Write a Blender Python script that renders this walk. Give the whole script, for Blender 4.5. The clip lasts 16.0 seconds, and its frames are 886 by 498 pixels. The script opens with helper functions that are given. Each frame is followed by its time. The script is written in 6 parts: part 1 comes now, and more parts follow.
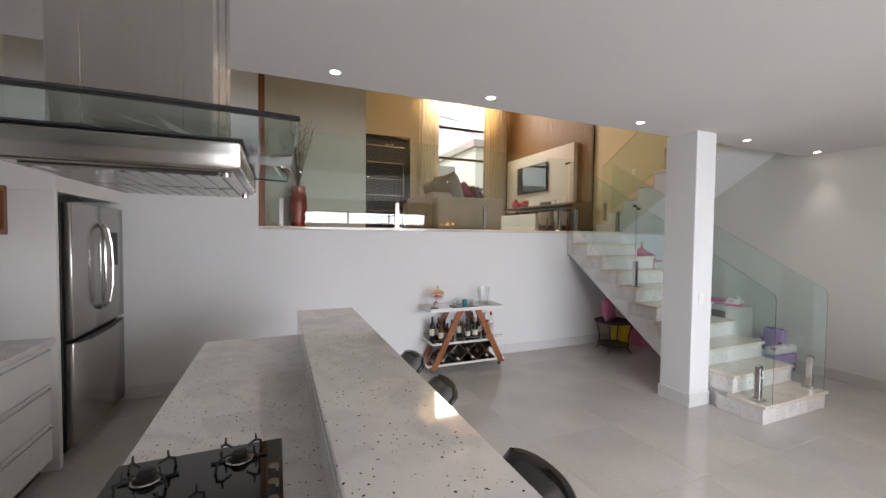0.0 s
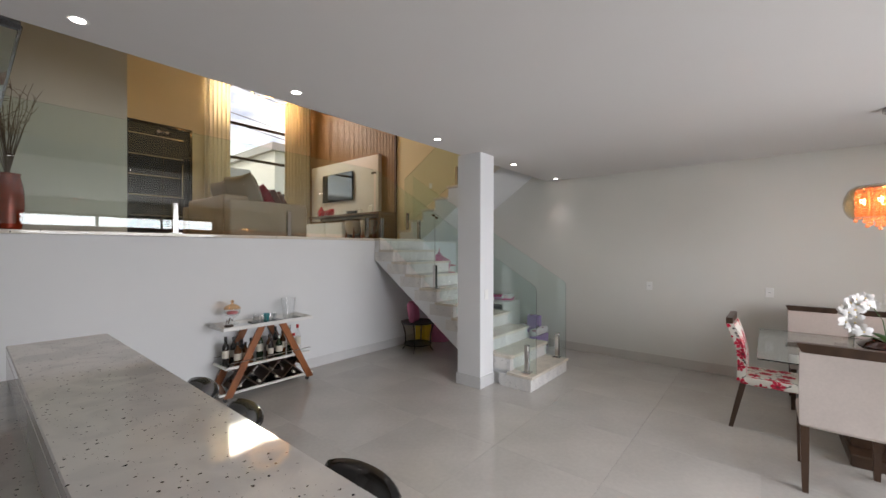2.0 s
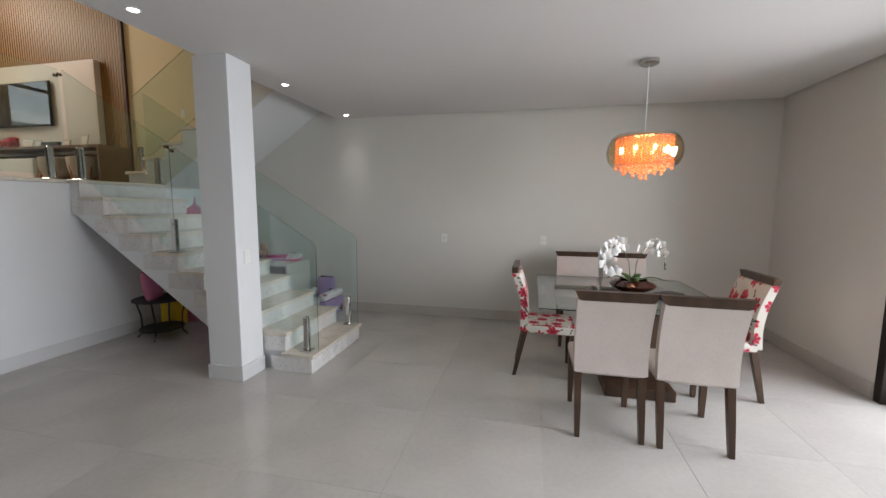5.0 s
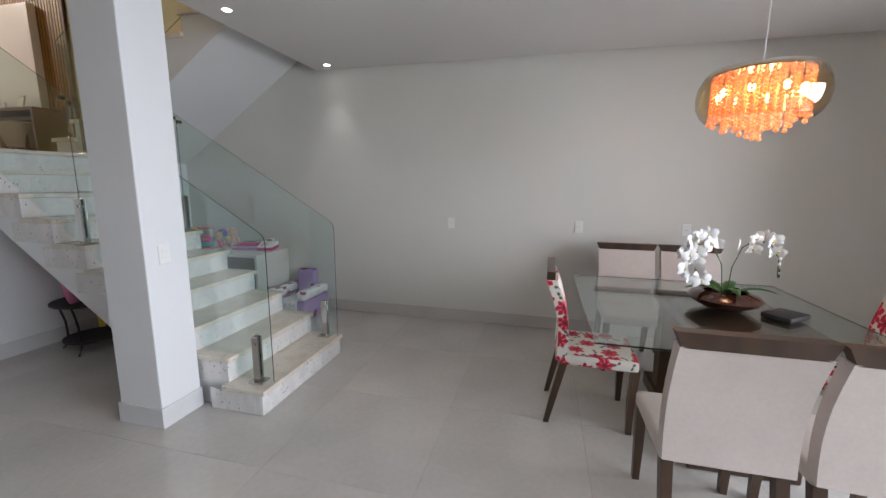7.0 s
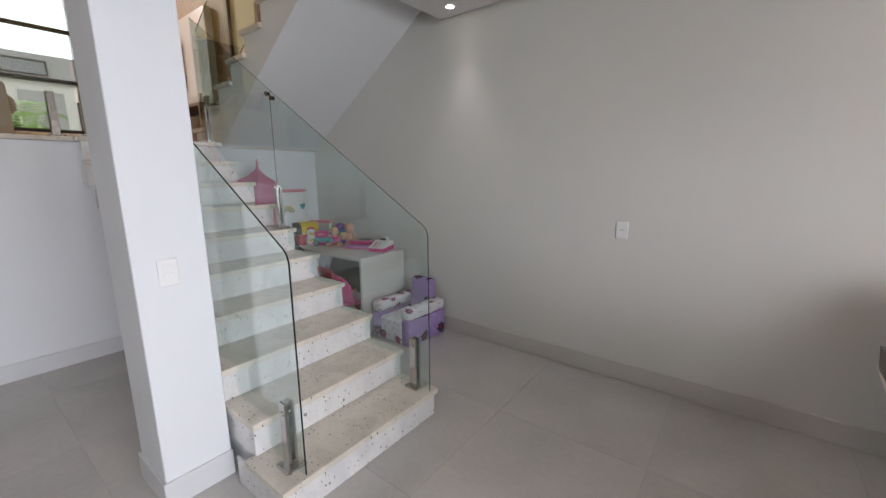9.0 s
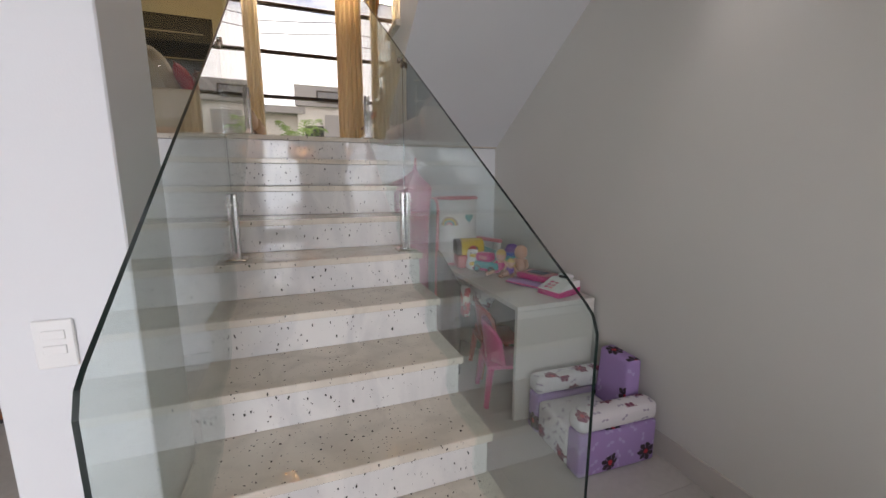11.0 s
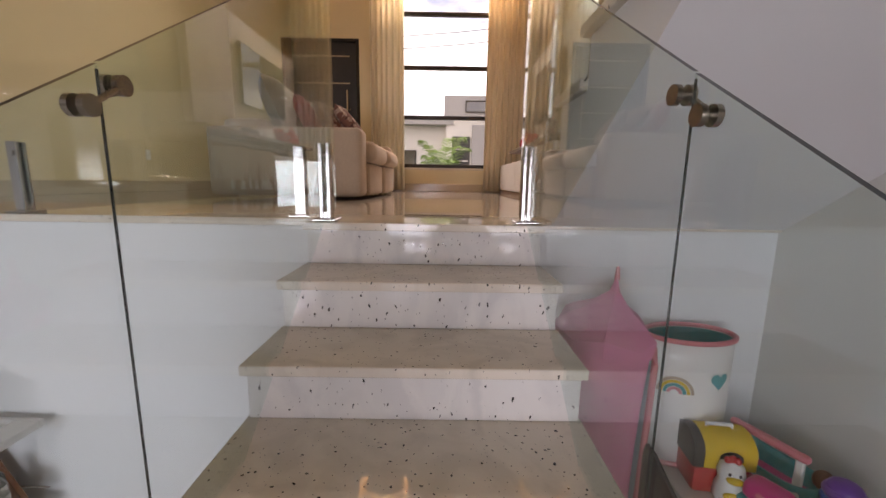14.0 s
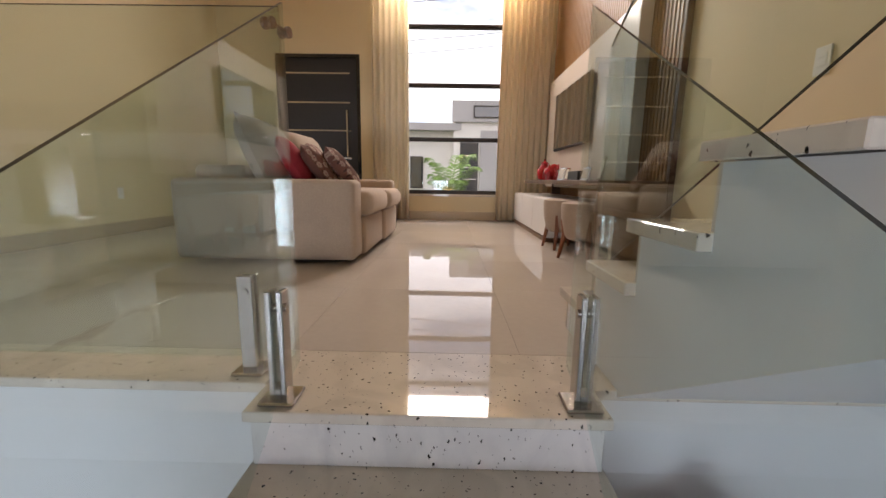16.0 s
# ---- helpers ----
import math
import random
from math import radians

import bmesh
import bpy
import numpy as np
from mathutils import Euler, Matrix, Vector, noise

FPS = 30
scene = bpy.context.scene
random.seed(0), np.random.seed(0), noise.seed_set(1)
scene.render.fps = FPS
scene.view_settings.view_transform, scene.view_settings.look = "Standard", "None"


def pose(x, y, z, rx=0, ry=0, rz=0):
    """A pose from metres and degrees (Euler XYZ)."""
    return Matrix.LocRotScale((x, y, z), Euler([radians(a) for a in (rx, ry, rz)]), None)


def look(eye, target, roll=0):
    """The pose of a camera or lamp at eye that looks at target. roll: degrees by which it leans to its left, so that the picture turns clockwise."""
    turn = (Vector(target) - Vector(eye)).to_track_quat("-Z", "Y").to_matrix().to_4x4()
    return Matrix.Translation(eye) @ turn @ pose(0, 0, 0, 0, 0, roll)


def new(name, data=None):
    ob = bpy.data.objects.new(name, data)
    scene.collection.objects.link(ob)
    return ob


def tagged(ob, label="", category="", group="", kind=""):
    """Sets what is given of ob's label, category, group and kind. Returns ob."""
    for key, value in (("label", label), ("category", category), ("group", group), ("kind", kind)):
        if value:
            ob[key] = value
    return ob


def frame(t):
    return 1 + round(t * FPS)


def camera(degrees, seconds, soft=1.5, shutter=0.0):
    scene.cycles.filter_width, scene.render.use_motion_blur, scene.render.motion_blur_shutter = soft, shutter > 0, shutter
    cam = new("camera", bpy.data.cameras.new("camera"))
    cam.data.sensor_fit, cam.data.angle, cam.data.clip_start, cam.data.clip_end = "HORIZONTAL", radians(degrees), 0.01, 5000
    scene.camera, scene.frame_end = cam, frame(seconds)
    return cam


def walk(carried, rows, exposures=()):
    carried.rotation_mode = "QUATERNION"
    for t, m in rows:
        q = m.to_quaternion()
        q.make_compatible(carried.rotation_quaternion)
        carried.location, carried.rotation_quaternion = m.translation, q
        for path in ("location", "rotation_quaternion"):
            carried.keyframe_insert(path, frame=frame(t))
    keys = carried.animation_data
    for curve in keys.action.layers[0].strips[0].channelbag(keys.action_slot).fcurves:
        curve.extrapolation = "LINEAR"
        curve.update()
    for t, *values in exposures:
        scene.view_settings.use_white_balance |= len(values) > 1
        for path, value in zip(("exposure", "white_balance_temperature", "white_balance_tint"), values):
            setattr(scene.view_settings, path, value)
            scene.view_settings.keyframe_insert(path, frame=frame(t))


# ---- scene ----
cam = camera(96.8, 16.0, shutter=0.0)
PATH = [
    (0, (0.474, 1.285, 1.663), (1.248, 3.128, 1.595), 0.6),
    (0.5, (0.473, 1.336, 1.664), (1.451, 3.081, 1.645), 0.5),
    (1, (0.46, 1.374, 1.651), (1.643, 2.987, 1.651), 0.3),
    (1.5, (0.463, 1.377, 1.63), (1.838, 2.829, 1.63), 0.2),
    (2, (0.468, 1.346, 1.608), (2.013, 2.616, 1.602), 0.1),
    (2.5, (0.522, 1.325, 1.569), (2.207, 2.402, 1.541), 0.1),
    (3, (0.691, 1.326, 1.532), (2.482, 2.215, 1.474), 0.1),
    (3.5, (0.895, 1.319, 1.539), (2.757, 2.041, 1.435), -0.0),
    (4, (1.032, 1.349, 1.517), (2.94, 1.934, 1.373), 0.0),
    (4.5, (1.237, 1.432, 1.538), (3.167, 1.919, 1.349), 0.0),
    (4.7, (1.297, 1.453, 1.519), (3.236, 1.903, 1.321), 0.2),
    (6.8, (2.355, 1.657, 1.505), (4.281, 2.097, 1.199), 0.5),
    (7, (2.473, 1.669, 1.493), (4.387, 2.151, 1.166), 0.4),
    (7.5, (2.825, 1.706, 1.488), (4.686, 2.344, 1.127), 0.3),
    (8, (3.144, 1.808, 1.506), (4.926, 2.626, 1.111), 0.3),
    (8.5, (3.442, 1.899, 1.521), (5.118, 2.916, 1.122), 0.3),
    (8.7, (3.559, 1.918, 1.489), (5.191, 3.006, 1.096), 0.0),
    (11, (4.845, 2.745, 1.439), (5.532, 4.591, 1.092), 0.1),
    (11.5, (4.91, 3.034, 1.441), (5.369, 4.95, 1.097), 0.0),
    (12, (4.957, 3.367, 1.422), (5.24, 5.318, 1.085), 0.4),
    (12.5, (5.006, 3.69, 1.577), (5.173, 5.655, 1.245), 1.2),
    (13, (4.997, 3.887, 1.662), (5.075, 5.856, 1.323), 0.9),
    (13.5, (4.996, 4.08, 1.811), (5.029, 6.051, 1.474), 0.8),
    (14, (5.047, 4.268, 1.922), (5.056, 6.239, 1.584), 0.9),
    (14.5, (5.037, 4.427, 1.989), (5.033, 6.398, 1.651), 1.0),
    (15, (5.006, 4.581, 2.112), (4.986, 6.552, 1.771), 0.6),
    (15.5, (5.027, 4.751, 2.173), (4.999, 6.722, 1.835), 0.7),
    (16, (5.024, 4.919, 2.369), (4.998, 6.889, 2.023), 0.9),
]
walk(cam, [(t, look(eye, target, roll)) for t, eye, target, roll in PATH],
     exposures=[(0, 0.3, 7050, 20), (1.5, 0.05, 7100, 20), (2.5, -0.12, 7100, 18), (4.5, -0.19, 7000, 17), (7, 0.02, 6650, 18), (8.5, 0.1, 6750, 20), (11, -0.07, 7050, 23), (12.2, 0.1, 7350, 29), (13.2, 0.15, 7350, 31), (14.5, 0.17, 7150, 33), (15.5, 0.2, 6850, 31), (16, 0.22, 6550, 24)])

# ---------------------------------------------------------------- light
world = bpy.data.worlds.new("sky")
scene.world = world
world.use_nodes = True
wn = world.node_tree.nodes
sky = wn.new("ShaderNodeTexSky")
sky.sky_type = "NISHITA"
sky.sun_disc = False
sky.sun_elevation = radians(52)
sky.sun_rotation = radians(-90)
sky.dust_density = 2.0
wl = world.node_tree.links
wc_co = wn.new("ShaderNodeTexCoord")
wc_mp = wn.new("ShaderNodeMapping")
wc_mp.inputs["Scale"].default_value = (1.0, 1.0, 2.2)
wc_mp.inputs["Location"].default_value = (3.1, 1.7, 0.4)
wl.new(wc_co.outputs["Generated"], wc_mp.inputs[0])
cl = wn.new("ShaderNodeTexNoise")
cl.inputs["Scale"].default_value, cl.inputs["Detail"].default_value, cl.inputs["Roughness"].default_value = 3.2, 8, 0.55
wl.new(wc_mp.outputs[0], cl.inputs["Vector"])
cr = wn.new("ShaderNodeValToRGB")
cr.color_ramp.elements[0].position, cr.color_ramp.elements[1].position = 0.31, 0.55
wl.new(cl.outputs[0], cr.inputs[0])
cm = wn.new("ShaderNodeMix")
cm.data_type = "RGBA"
cm.inputs[7].default_value = (10.4, 10.3, 10.2, 1)
wl.new(cr.outputs[0], cm.inputs[0])
wl.new(sky.outputs[0], cm.inputs[6])
wl.new(cm.outputs[2], wn["Background"].inputs[0])
wn["Background"].inputs[1].default_value = 0.20


def lamp(name, kind, energy, m, color=(1, 1, 1), **more):
    data = bpy.data.lights.new(name, kind)
    data.energy, data.color = energy, color
    for key, value in more.items():
        if key == "size":
            data.size = value
        elif key == "size_y":
            data.shape, data.size_y = "RECTANGLE", value
        elif key == "radius":
            data.shadow_soft_size = value
        elif key == "angle":
            data.angle = value
        elif key == "spot":
            data.spot_size, data.spot_blend = value, 1.0
    ob = new(name, data)
    ob.matrix_world = m
    return ob


lamp("sun", "SUN", 3.2, look((-11, -0.2, 14), (0, 0, 0)), (1, 0.95, 0.88), angle=radians(0.6))
# sky light in the openings: the garden doors behind the walker, the tall street window
lamp("garden_daylight", "AREA", 520, pose(2.9, -3.2, 1.75, 84, 0, 8), (0.80, 0.905, 1.0), size=5.6, size_y=2.6)
lamp("street_daylight", "AREA", 220, pose(5.12, 11.34, 5.36, -62, 0, 0), (1.0, 0.91, 0.76), size=2.0, size_y=0.75)


# ---------------------------------------------------------------- materials
def material(name, color, rough=0.5, metal=0.0, grain=0.0, grain_scale=40.0, blotch=0.0, blotch_scale=2.0, bump=0.0, bump_scale=80.0, coat=0.0, sheen=0.0, vary=0.0, stretch=(1, 1, 1), emit=0.0, spec=None):
    """A painted, woven, cut or cast surface: base colour, fine grain and broad blotches, relief."""
    m = bpy.data.materials.new(name)
    m.use_nodes = True
    nt = m.node_tree
    b = nt.nodes["Principled BSDF"]
    b.inputs["Roughness"].default_value = rough
    b.inputs["Metallic"].default_value = metal
    b.inputs["Coat Weight"].default_value = coat
    b.inputs["Sheen Weight"].default_value = sheen
    if spec is not None:
        b.inputs["Specular IOR Level"].default_value = spec
    col = (*color, 1)
    b.inputs["Base Color"].default_value = col
    if emit:
        b.inputs["Emission Color"].default_value = col
        b.inputs["Emission Strength"].default_value = emit
    co = nt.nodes.new("ShaderNodeTexCoord")
    mp = nt.nodes.new("ShaderNodeMapping")
    mp.inputs["Scale"].default_value = stretch
    nt.links.new(co.outputs["Object"], mp.inputs[0])
    last = None

    def mix(fac_socket, amount, lo, hi):
        nonlocal last
        mx = nt.nodes.new("ShaderNodeMix")
        mx.data_type, mx.blend_type = "RGBA", "MULTIPLY"
        mx.inputs[0].default_value = amount
        if last is None:
            mx.inputs[6].default_value = col
        else:
            nt.links.new(last, mx.inputs[6])
        ramp = nt.nodes.new("ShaderNodeValToRGB")
        ramp.color_ramp.elements[0].color = (lo, lo, lo, 1)
        ramp.color_ramp.elements[1].color = (hi, hi, hi, 1)
        ramp.color_ramp.elements[0].position, ramp.color_ramp.elements[1].position = 0.3, 0.7
        nt.links.new(fac_socket, ramp.inputs[0])
        nt.links.new(ramp.outputs[0], mx.inputs[7])
        last = mx.outputs[2]

    for amount, scale in ((grain, grain_scale), (blotch, blotch_scale)):
        if amount:
            tx = nt.nodes.new("ShaderNodeTexNoise")
            tx.inputs["Scale"].default_value = scale
            tx.inputs["Detail"].default_value = 5
            nt.links.new(mp.outputs[0], tx.inputs["Vector"])
            mix(tx.outputs[0], 1.0, 1 - amount, 1 + amount * 0.3)
    if vary:
        oi = nt.nodes.new("ShaderNodeObjectInfo")
        mix(oi.outputs["Random"], 1.0, 1 - vary, 1 + vary * 0.4)
    if last is not None:
        nt.links.new(last, b.inputs["Base Color"])
    if bump:
        tx = nt.nodes.new("ShaderNodeTexNoise")
        tx.inputs["Scale"].default_value = bump_scale
        tx.inputs["Detail"].default_value = 4
        nt.links.new(mp.outputs[0], tx.inputs["Vector"])
        bp = nt.nodes.new("ShaderNodeBump")
        bp.inputs["Strength"].default_value = bump
        bp.inputs["Distance"].default_value = 0.002
        nt.links.new(tx.outputs[0], bp.inputs["Height"])
        nt.links.new(bp.outputs[0], b.inputs["Normal"])
    return m


def speckled(name, base, vein, fleck, rough=0.12, fleck_size=1.0):
    """White granite: cloudy ground with grey veins and elongated black flecks."""
    m = bpy.data.materials.new(name)
    m.use_nodes = True
    nt = m.node_tree
    b = nt.nodes["Principled BSDF"]
    b.inputs["Roughness"].default_value = rough
    co = nt.nodes.new("ShaderNodeTexCoord")
    mp = nt.nodes.new("ShaderNodeMapping")
    mp.inputs["Rotation"].default_value = (0.5, 0.6, 0.7)
    mp.inputs["Scale"].default_value = (1, 1, 0.45)
    wob = nt.nodes.new("ShaderNodeTexNoise")
    wob.inputs["Scale"].default_value, wob.inputs["Detail"].default_value = 45, 3
    nt.links.new(co.outputs["Object"], wob.inputs["Vector"])
    wadd = nt.nodes.new("ShaderNodeVectorMath")
    wadd.operation = "MULTIPLY_ADD"
    wadd.inputs[1].default_value = (0.022, 0.022, 0.022)
    nt.links.new(wob.outputs[1], wadd.inputs[0])
    nt.links.new(co.outputs["Object"], wadd.inputs[2])
    nt.links.new(wadd.outputs[0], mp.inputs[0])

    def ramp(socket, p0, c0, p1, c1):
        r = nt.nodes.new("ShaderNodeValToRGB")
        r.color_ramp.elements[0].position, r.color_ramp.elements[1].position = p0, p1
        r.color_ramp.elements[0].color, r.color_ramp.elements[1].color = (*c0, 1), (*c1, 1)
        nt.links.new(socket, r.inputs[0])
        return r.outputs[0]

    def mixed(fac, a, c):
        mx = nt.nodes.new("ShaderNodeMix")
        mx.data_type = "RGBA"
        nt.links.new(fac, mx.inputs[0])
        for k, v in ((6, a), (7, c)):
            if isinstance(v, tuple):
                mx.inputs[k].default_value = (*v, 1)
            else:
                nt.links.new(v, mx.inputs[k])
        return mx.outputs[2]

    n1 = nt.nodes.new("ShaderNodeTexNoise")
    n1.inputs["Scale"].default_value, n1.inputs["Detail"].default_value, n1.inputs["Distortion"].default_value = 5, 8, 1.2
    nt.links.new(mp.outputs[0], n1.inputs["Vector"])
    ground = ramp(n1.outputs[0], 0.38, vein, 0.56, base)
    vo = nt.nodes.new("ShaderNodeTexVoronoi")
    vo.inputs["Scale"].default_value = 40 / fleck_size
    nt.links.new(mp.outputs[0], vo.inputs["Vector"])
    dots = ramp(vo.outputs["Distance"], 0.13, (1, 1, 1), 0.175, (0, 0, 0))
    sep = nt.nodes.new("ShaderNodeSeparateColor")
    nt.links.new(vo.outputs["Color"], sep.inputs[0])
    few = ramp(sep.outputs[0], 0.36, (0, 0, 0), 0.38, (1, 1, 1))
    mul = nt.nodes.new("ShaderNodeMath")
    mul.operation = "MULTIPLY"
    nt.links.new(dots, mul.inputs[0])
    nt.links.new(few, mul.inputs[1])
    c1 = mixed(mul.outputs[0], ground, fleck)
    v2 = nt.nodes.new("ShaderNodeTexVoronoi")
    v2.inputs["Scale"].default_value = 75 / fleck_size
    nt.links.new(mp.outputs[0], v2.inputs["Vector"])
    d2 = ramp(v2.outputs["Distance"], 0.10, (1, 1, 1), 0.18, (0, 0, 0))
    s2 = nt.nodes.new("ShaderNodeSeparateColor")
    nt.links.new(v2.outputs["Color"], s2.inputs[0])
    f2 = ramp(s2.outputs[1], 0.62, (0, 0, 0), 0.64, (0.85, 0.85, 0.85))
    m2 = nt.nodes.new("ShaderNodeMath")
    m2.operation = "MULTIPLY"
    nt.links.new(d2, m2.inputs[0])
    nt.links.new(f2, m2.inputs[1])
    c2 = mixed(m2.outputs[0], c1, (0.16, 0.15, 0.14))
    nt.links.new(c2, b.inputs["Base Color"])
    return m


def glass(name, tint=(0.9, 0.97, 0.95), rough=0.0, gloss=0.045):
    """A clear pane: mirror-like gloss that grows at a slant, over tinted clearness."""
    m = bpy.data.materials.new(name)
    m.use_nodes = True
    nt = m.node_tree
    nt.nodes.remove(nt.nodes["Principled BSDF"])
    out = nt.nodes["Material Output"]
    tr = nt.nodes.new("ShaderNodeBsdfTransparent")
    tr.inputs[0].default_value = (*tint, 1)
    gl = nt.nodes.new("ShaderNodeBsdfGlossy")
    gl.inputs["Roughness"].default_value = rough
    lw = nt.nodes.new("ShaderNodeLayerWeight")
    lw.inputs[0].default_value = 0.5
    pw = nt.nodes.new("ShaderNodeMath")
    pw.operation = "POWER"
    pw.inputs[1].default_value = 4.0
    nt.links.new(lw.outputs["Facing"], pw.inputs[0])
    fr = nt.nodes.new("ShaderNodeMath")
    fr.operation = "MULTIPLY_ADD"
    fr.inputs[1].default_value, fr.inputs[2].default_value = 0.9, gloss
    nt.links.new(pw.outputs[0], fr.inputs[0])
    mx = nt.nodes.new("ShaderNodeMixShader")
    nt.links.new(fr.outputs[0], mx.inputs[0])
    nt.links.new(tr.outputs[0], mx.inputs[1])
    nt.links.new(gl.outputs[0], mx.inputs[2])
    nt.links.new(mx.outputs[0], out.inputs[0])
    return m


def banded(name, dark, light, scale, stretch, rough=0.45, coat=0.0):
    """Wood: long grain lines between two tones."""
    m = bpy.data.materials.new(name)
    m.use_nodes = True
    nt = m.node_tree
    b = nt.nodes["Principled BSDF"]
    b.inputs["Roughness"].default_value = rough
    b.inputs["Coat Weight"].default_value = coat
    co = nt.nodes.new("ShaderNodeTexCoord")
    mp = nt.nodes.new("ShaderNodeMapping")
    mp.inputs["Scale"].default_value = stretch
    nt.links.new(co.outputs["Object"], mp.inputs[0])
    n = nt.nodes.new("ShaderNodeTexNoise")
    n.inputs["Scale"].default_value, n.inputs["Detail"].default_value, n.inputs["Distortion"].default_value = scale, 6, 0.6
    nt.links.new(mp.outputs[0], n.inputs["Vector"])
    r = nt.nodes.new("ShaderNodeValToRGB")
    r.color_ramp.elements[0].position, r.color_ramp.elements[1].position = 0.32, 0.7
    r.color_ramp.elements[0].color, r.color_ramp.elements[1].color = (*dark, 1), (*light, 1)
    nt.links.new(n.outputs[0], r.inputs[0])
    nt.links.new(r.outputs[0], b.inputs["Base Color"])
    bp = nt.nodes.new("ShaderNodeBump")
    bp.inputs["Strength"].default_value, bp.inputs["Distance"].default_value = 0.15, 0.001
    nt.links.new(n.outputs[0], bp.inputs["Height"])
    nt.links.new(bp.outputs[0], b.inputs["Normal"])
    return m


def floral(name, ground, flower, leaf, scale, heart=(0.2, 0.02, 0.03), share=0.80):
    """Printed cloth: five-petalled blossoms with dark hearts and leaf sprigs on a pale ground."""
    m = bpy.data.materials.new(name)
    m.use_nodes = True
    nt = m.node_tree
    b = nt.nodes["Principled BSDF"]
    b.inputs["Roughness"].default_value = 0.85

    def math_node(op, a, c=None, d=None):
        n = nt.nodes.new("ShaderNodeMath")
        n.operation = op
        for k, v in enumerate((a, c, d)):
            if v is None:
                continue
            if isinstance(v, (int, float)):
                n.inputs[k].default_value = v
            else:
                nt.links.new(v, n.inputs[k])
        return n.outputs[0]

    co = nt.nodes.new("ShaderNodeTexCoord")
    sp = nt.nodes.new("ShaderNodeSeparateXYZ")
    nt.links.new(co.outputs["Object"], sp.inputs[0])
    flat = nt.nodes.new("ShaderNodeCombineXYZ")
    facing = nt.nodes.new("ShaderNodeSeparateXYZ")
    nt.links.new(co.outputs["Normal"], facing.inputs[0])
    side = math_node("GREATER_THAN", math_node("ABSOLUTE", facing.outputs[1]), 0.6)
    nt.links.new(math_node("MULTIPLY_ADD", side, sp.outputs[0], sp.outputs[1]), flat.inputs[0])
    nt.links.new(math_node("MULTIPLY_ADD", math_node("SUBTRACT", 1.0, side), sp.outputs[0], sp.outputs[2]), flat.inputs[1])
    wob = nt.nodes.new("ShaderNodeTexNoise")
    wob.inputs["Scale"].default_value, wob.inputs["Detail"].default_value = scale * 5, 2
    nt.links.new(flat.outputs[0], wob.inputs["Vector"])
    bent = nt.nodes.new("ShaderNodeVectorMath")
    bent.operation = "MULTIPLY_ADD"
    bent.inputs[1].default_value = (0.16 / scale,) * 3
    nt.links.new(wob.outputs[1], bent.inputs[0])
    nt.links.new(flat.outputs[0], bent.inputs[2])
    state = [None]

    def paint(mask, colour):
        mx = nt.nodes.new("ShaderNodeMix")
        mx.data_type = "RGBA"
        nt.links.new(mask, mx.inputs[0])
        if state[0] is None:
            mx.inputs[6].default_value = (*ground, 1)
        else:
            nt.links.new(state[0], mx.inputs[6])
        mx.inputs[7].default_value = (*colour, 1)
        state[0] = mx.outputs[2]

    def motif(sc, petals, size, depth, share, channel):
        """Signed field of one motif: above zero inside the petals; and the distance from its heart."""
        vo = nt.nodes.new("ShaderNodeTexVoronoi")
        vo.voronoi_dimensions = "2D"
        vo.inputs["Scale"].default_value = sc
        vo.inputs["Randomness"].default_value = 0.6
        nt.links.new(bent.outputs[0], vo.inputs["Vector"])
        dv = nt.nodes.new("ShaderNodeVectorMath")
        dv.operation = "SUBTRACT"
        nt.links.new(bent.outputs[0], dv.inputs[0])
        nt.links.new(vo.outputs["Position"], dv.inputs[1])
        ds = nt.nodes.new("ShaderNodeSeparateXYZ")
        nt.links.new(dv.outputs[0], ds.inputs[0])
        rnd_c = nt.nodes.new("ShaderNodeSeparateColor")
        nt.links.new(vo.outputs["Color"], rnd_c.inputs[0])
        turn = math_node("MULTIPLY", rnd_c.outputs[2], 6.28)
        ang = math_node("ARCTAN2", ds.outputs[1], ds.outputs[0])
        lobe = math_node("COSINE", math_node("MULTIPLY_ADD", ang, petals, turn))
        reach = math_node("MULTIPLY_ADD", lobe, size * depth, size * (1 - depth))
        keep = math_node("GREATER_THAN", rnd_c.outputs[channel], 1 - share)
        inside = math_node("MULTIPLY", math_node("GREATER_THAN", reach, vo.outputs["Distance"]), keep)
        return inside, vo.outputs["Distance"], keep, lobe

    sprig, _, _, _ = motif(scale * 1.7, 2, 0.34, 0.62, 0.55, 0)
    paint(sprig, leaf)
    bloom, dist, keep, lobe = motif(scale, 7, 0.43, 0.14, share, 1)
    paint(bloom, flower)
    pale = tuple(0.45 * f + 0.55 * g for f, g in zip(flower, ground))
    vein = math_node("MULTIPLY", math_node("MULTIPLY", math_node("LESS_THAN", math_node("ABSOLUTE", math_node("SUBTRACT", dist, 0.27)), 0.10), math_node("LESS_THAN", lobe, -0.86)), keep)
    paint(vein, pale)
    paint(math_node("MULTIPLY", math_node("LESS_THAN", dist, 0.10), keep), heart)
    nt.links.new(state[0], b.inputs["Base Color"])
    weave = nt.nodes.new("ShaderNodeTexNoise")
    weave.inputs["Scale"].default_value = 260
    nt.links.new(co.outputs["Object"], weave.inputs["Vector"])
    bp = nt.nodes.new("ShaderNodeBump")
    bp.inputs["Strength"].default_value, bp.inputs["Distance"].default_value = 0.2, 0.001
    nt.links.new(weave.outputs[0], bp.inputs["Height"])
    nt.links.new(bp.outputs[0], b.inputs["Normal"])
    return m


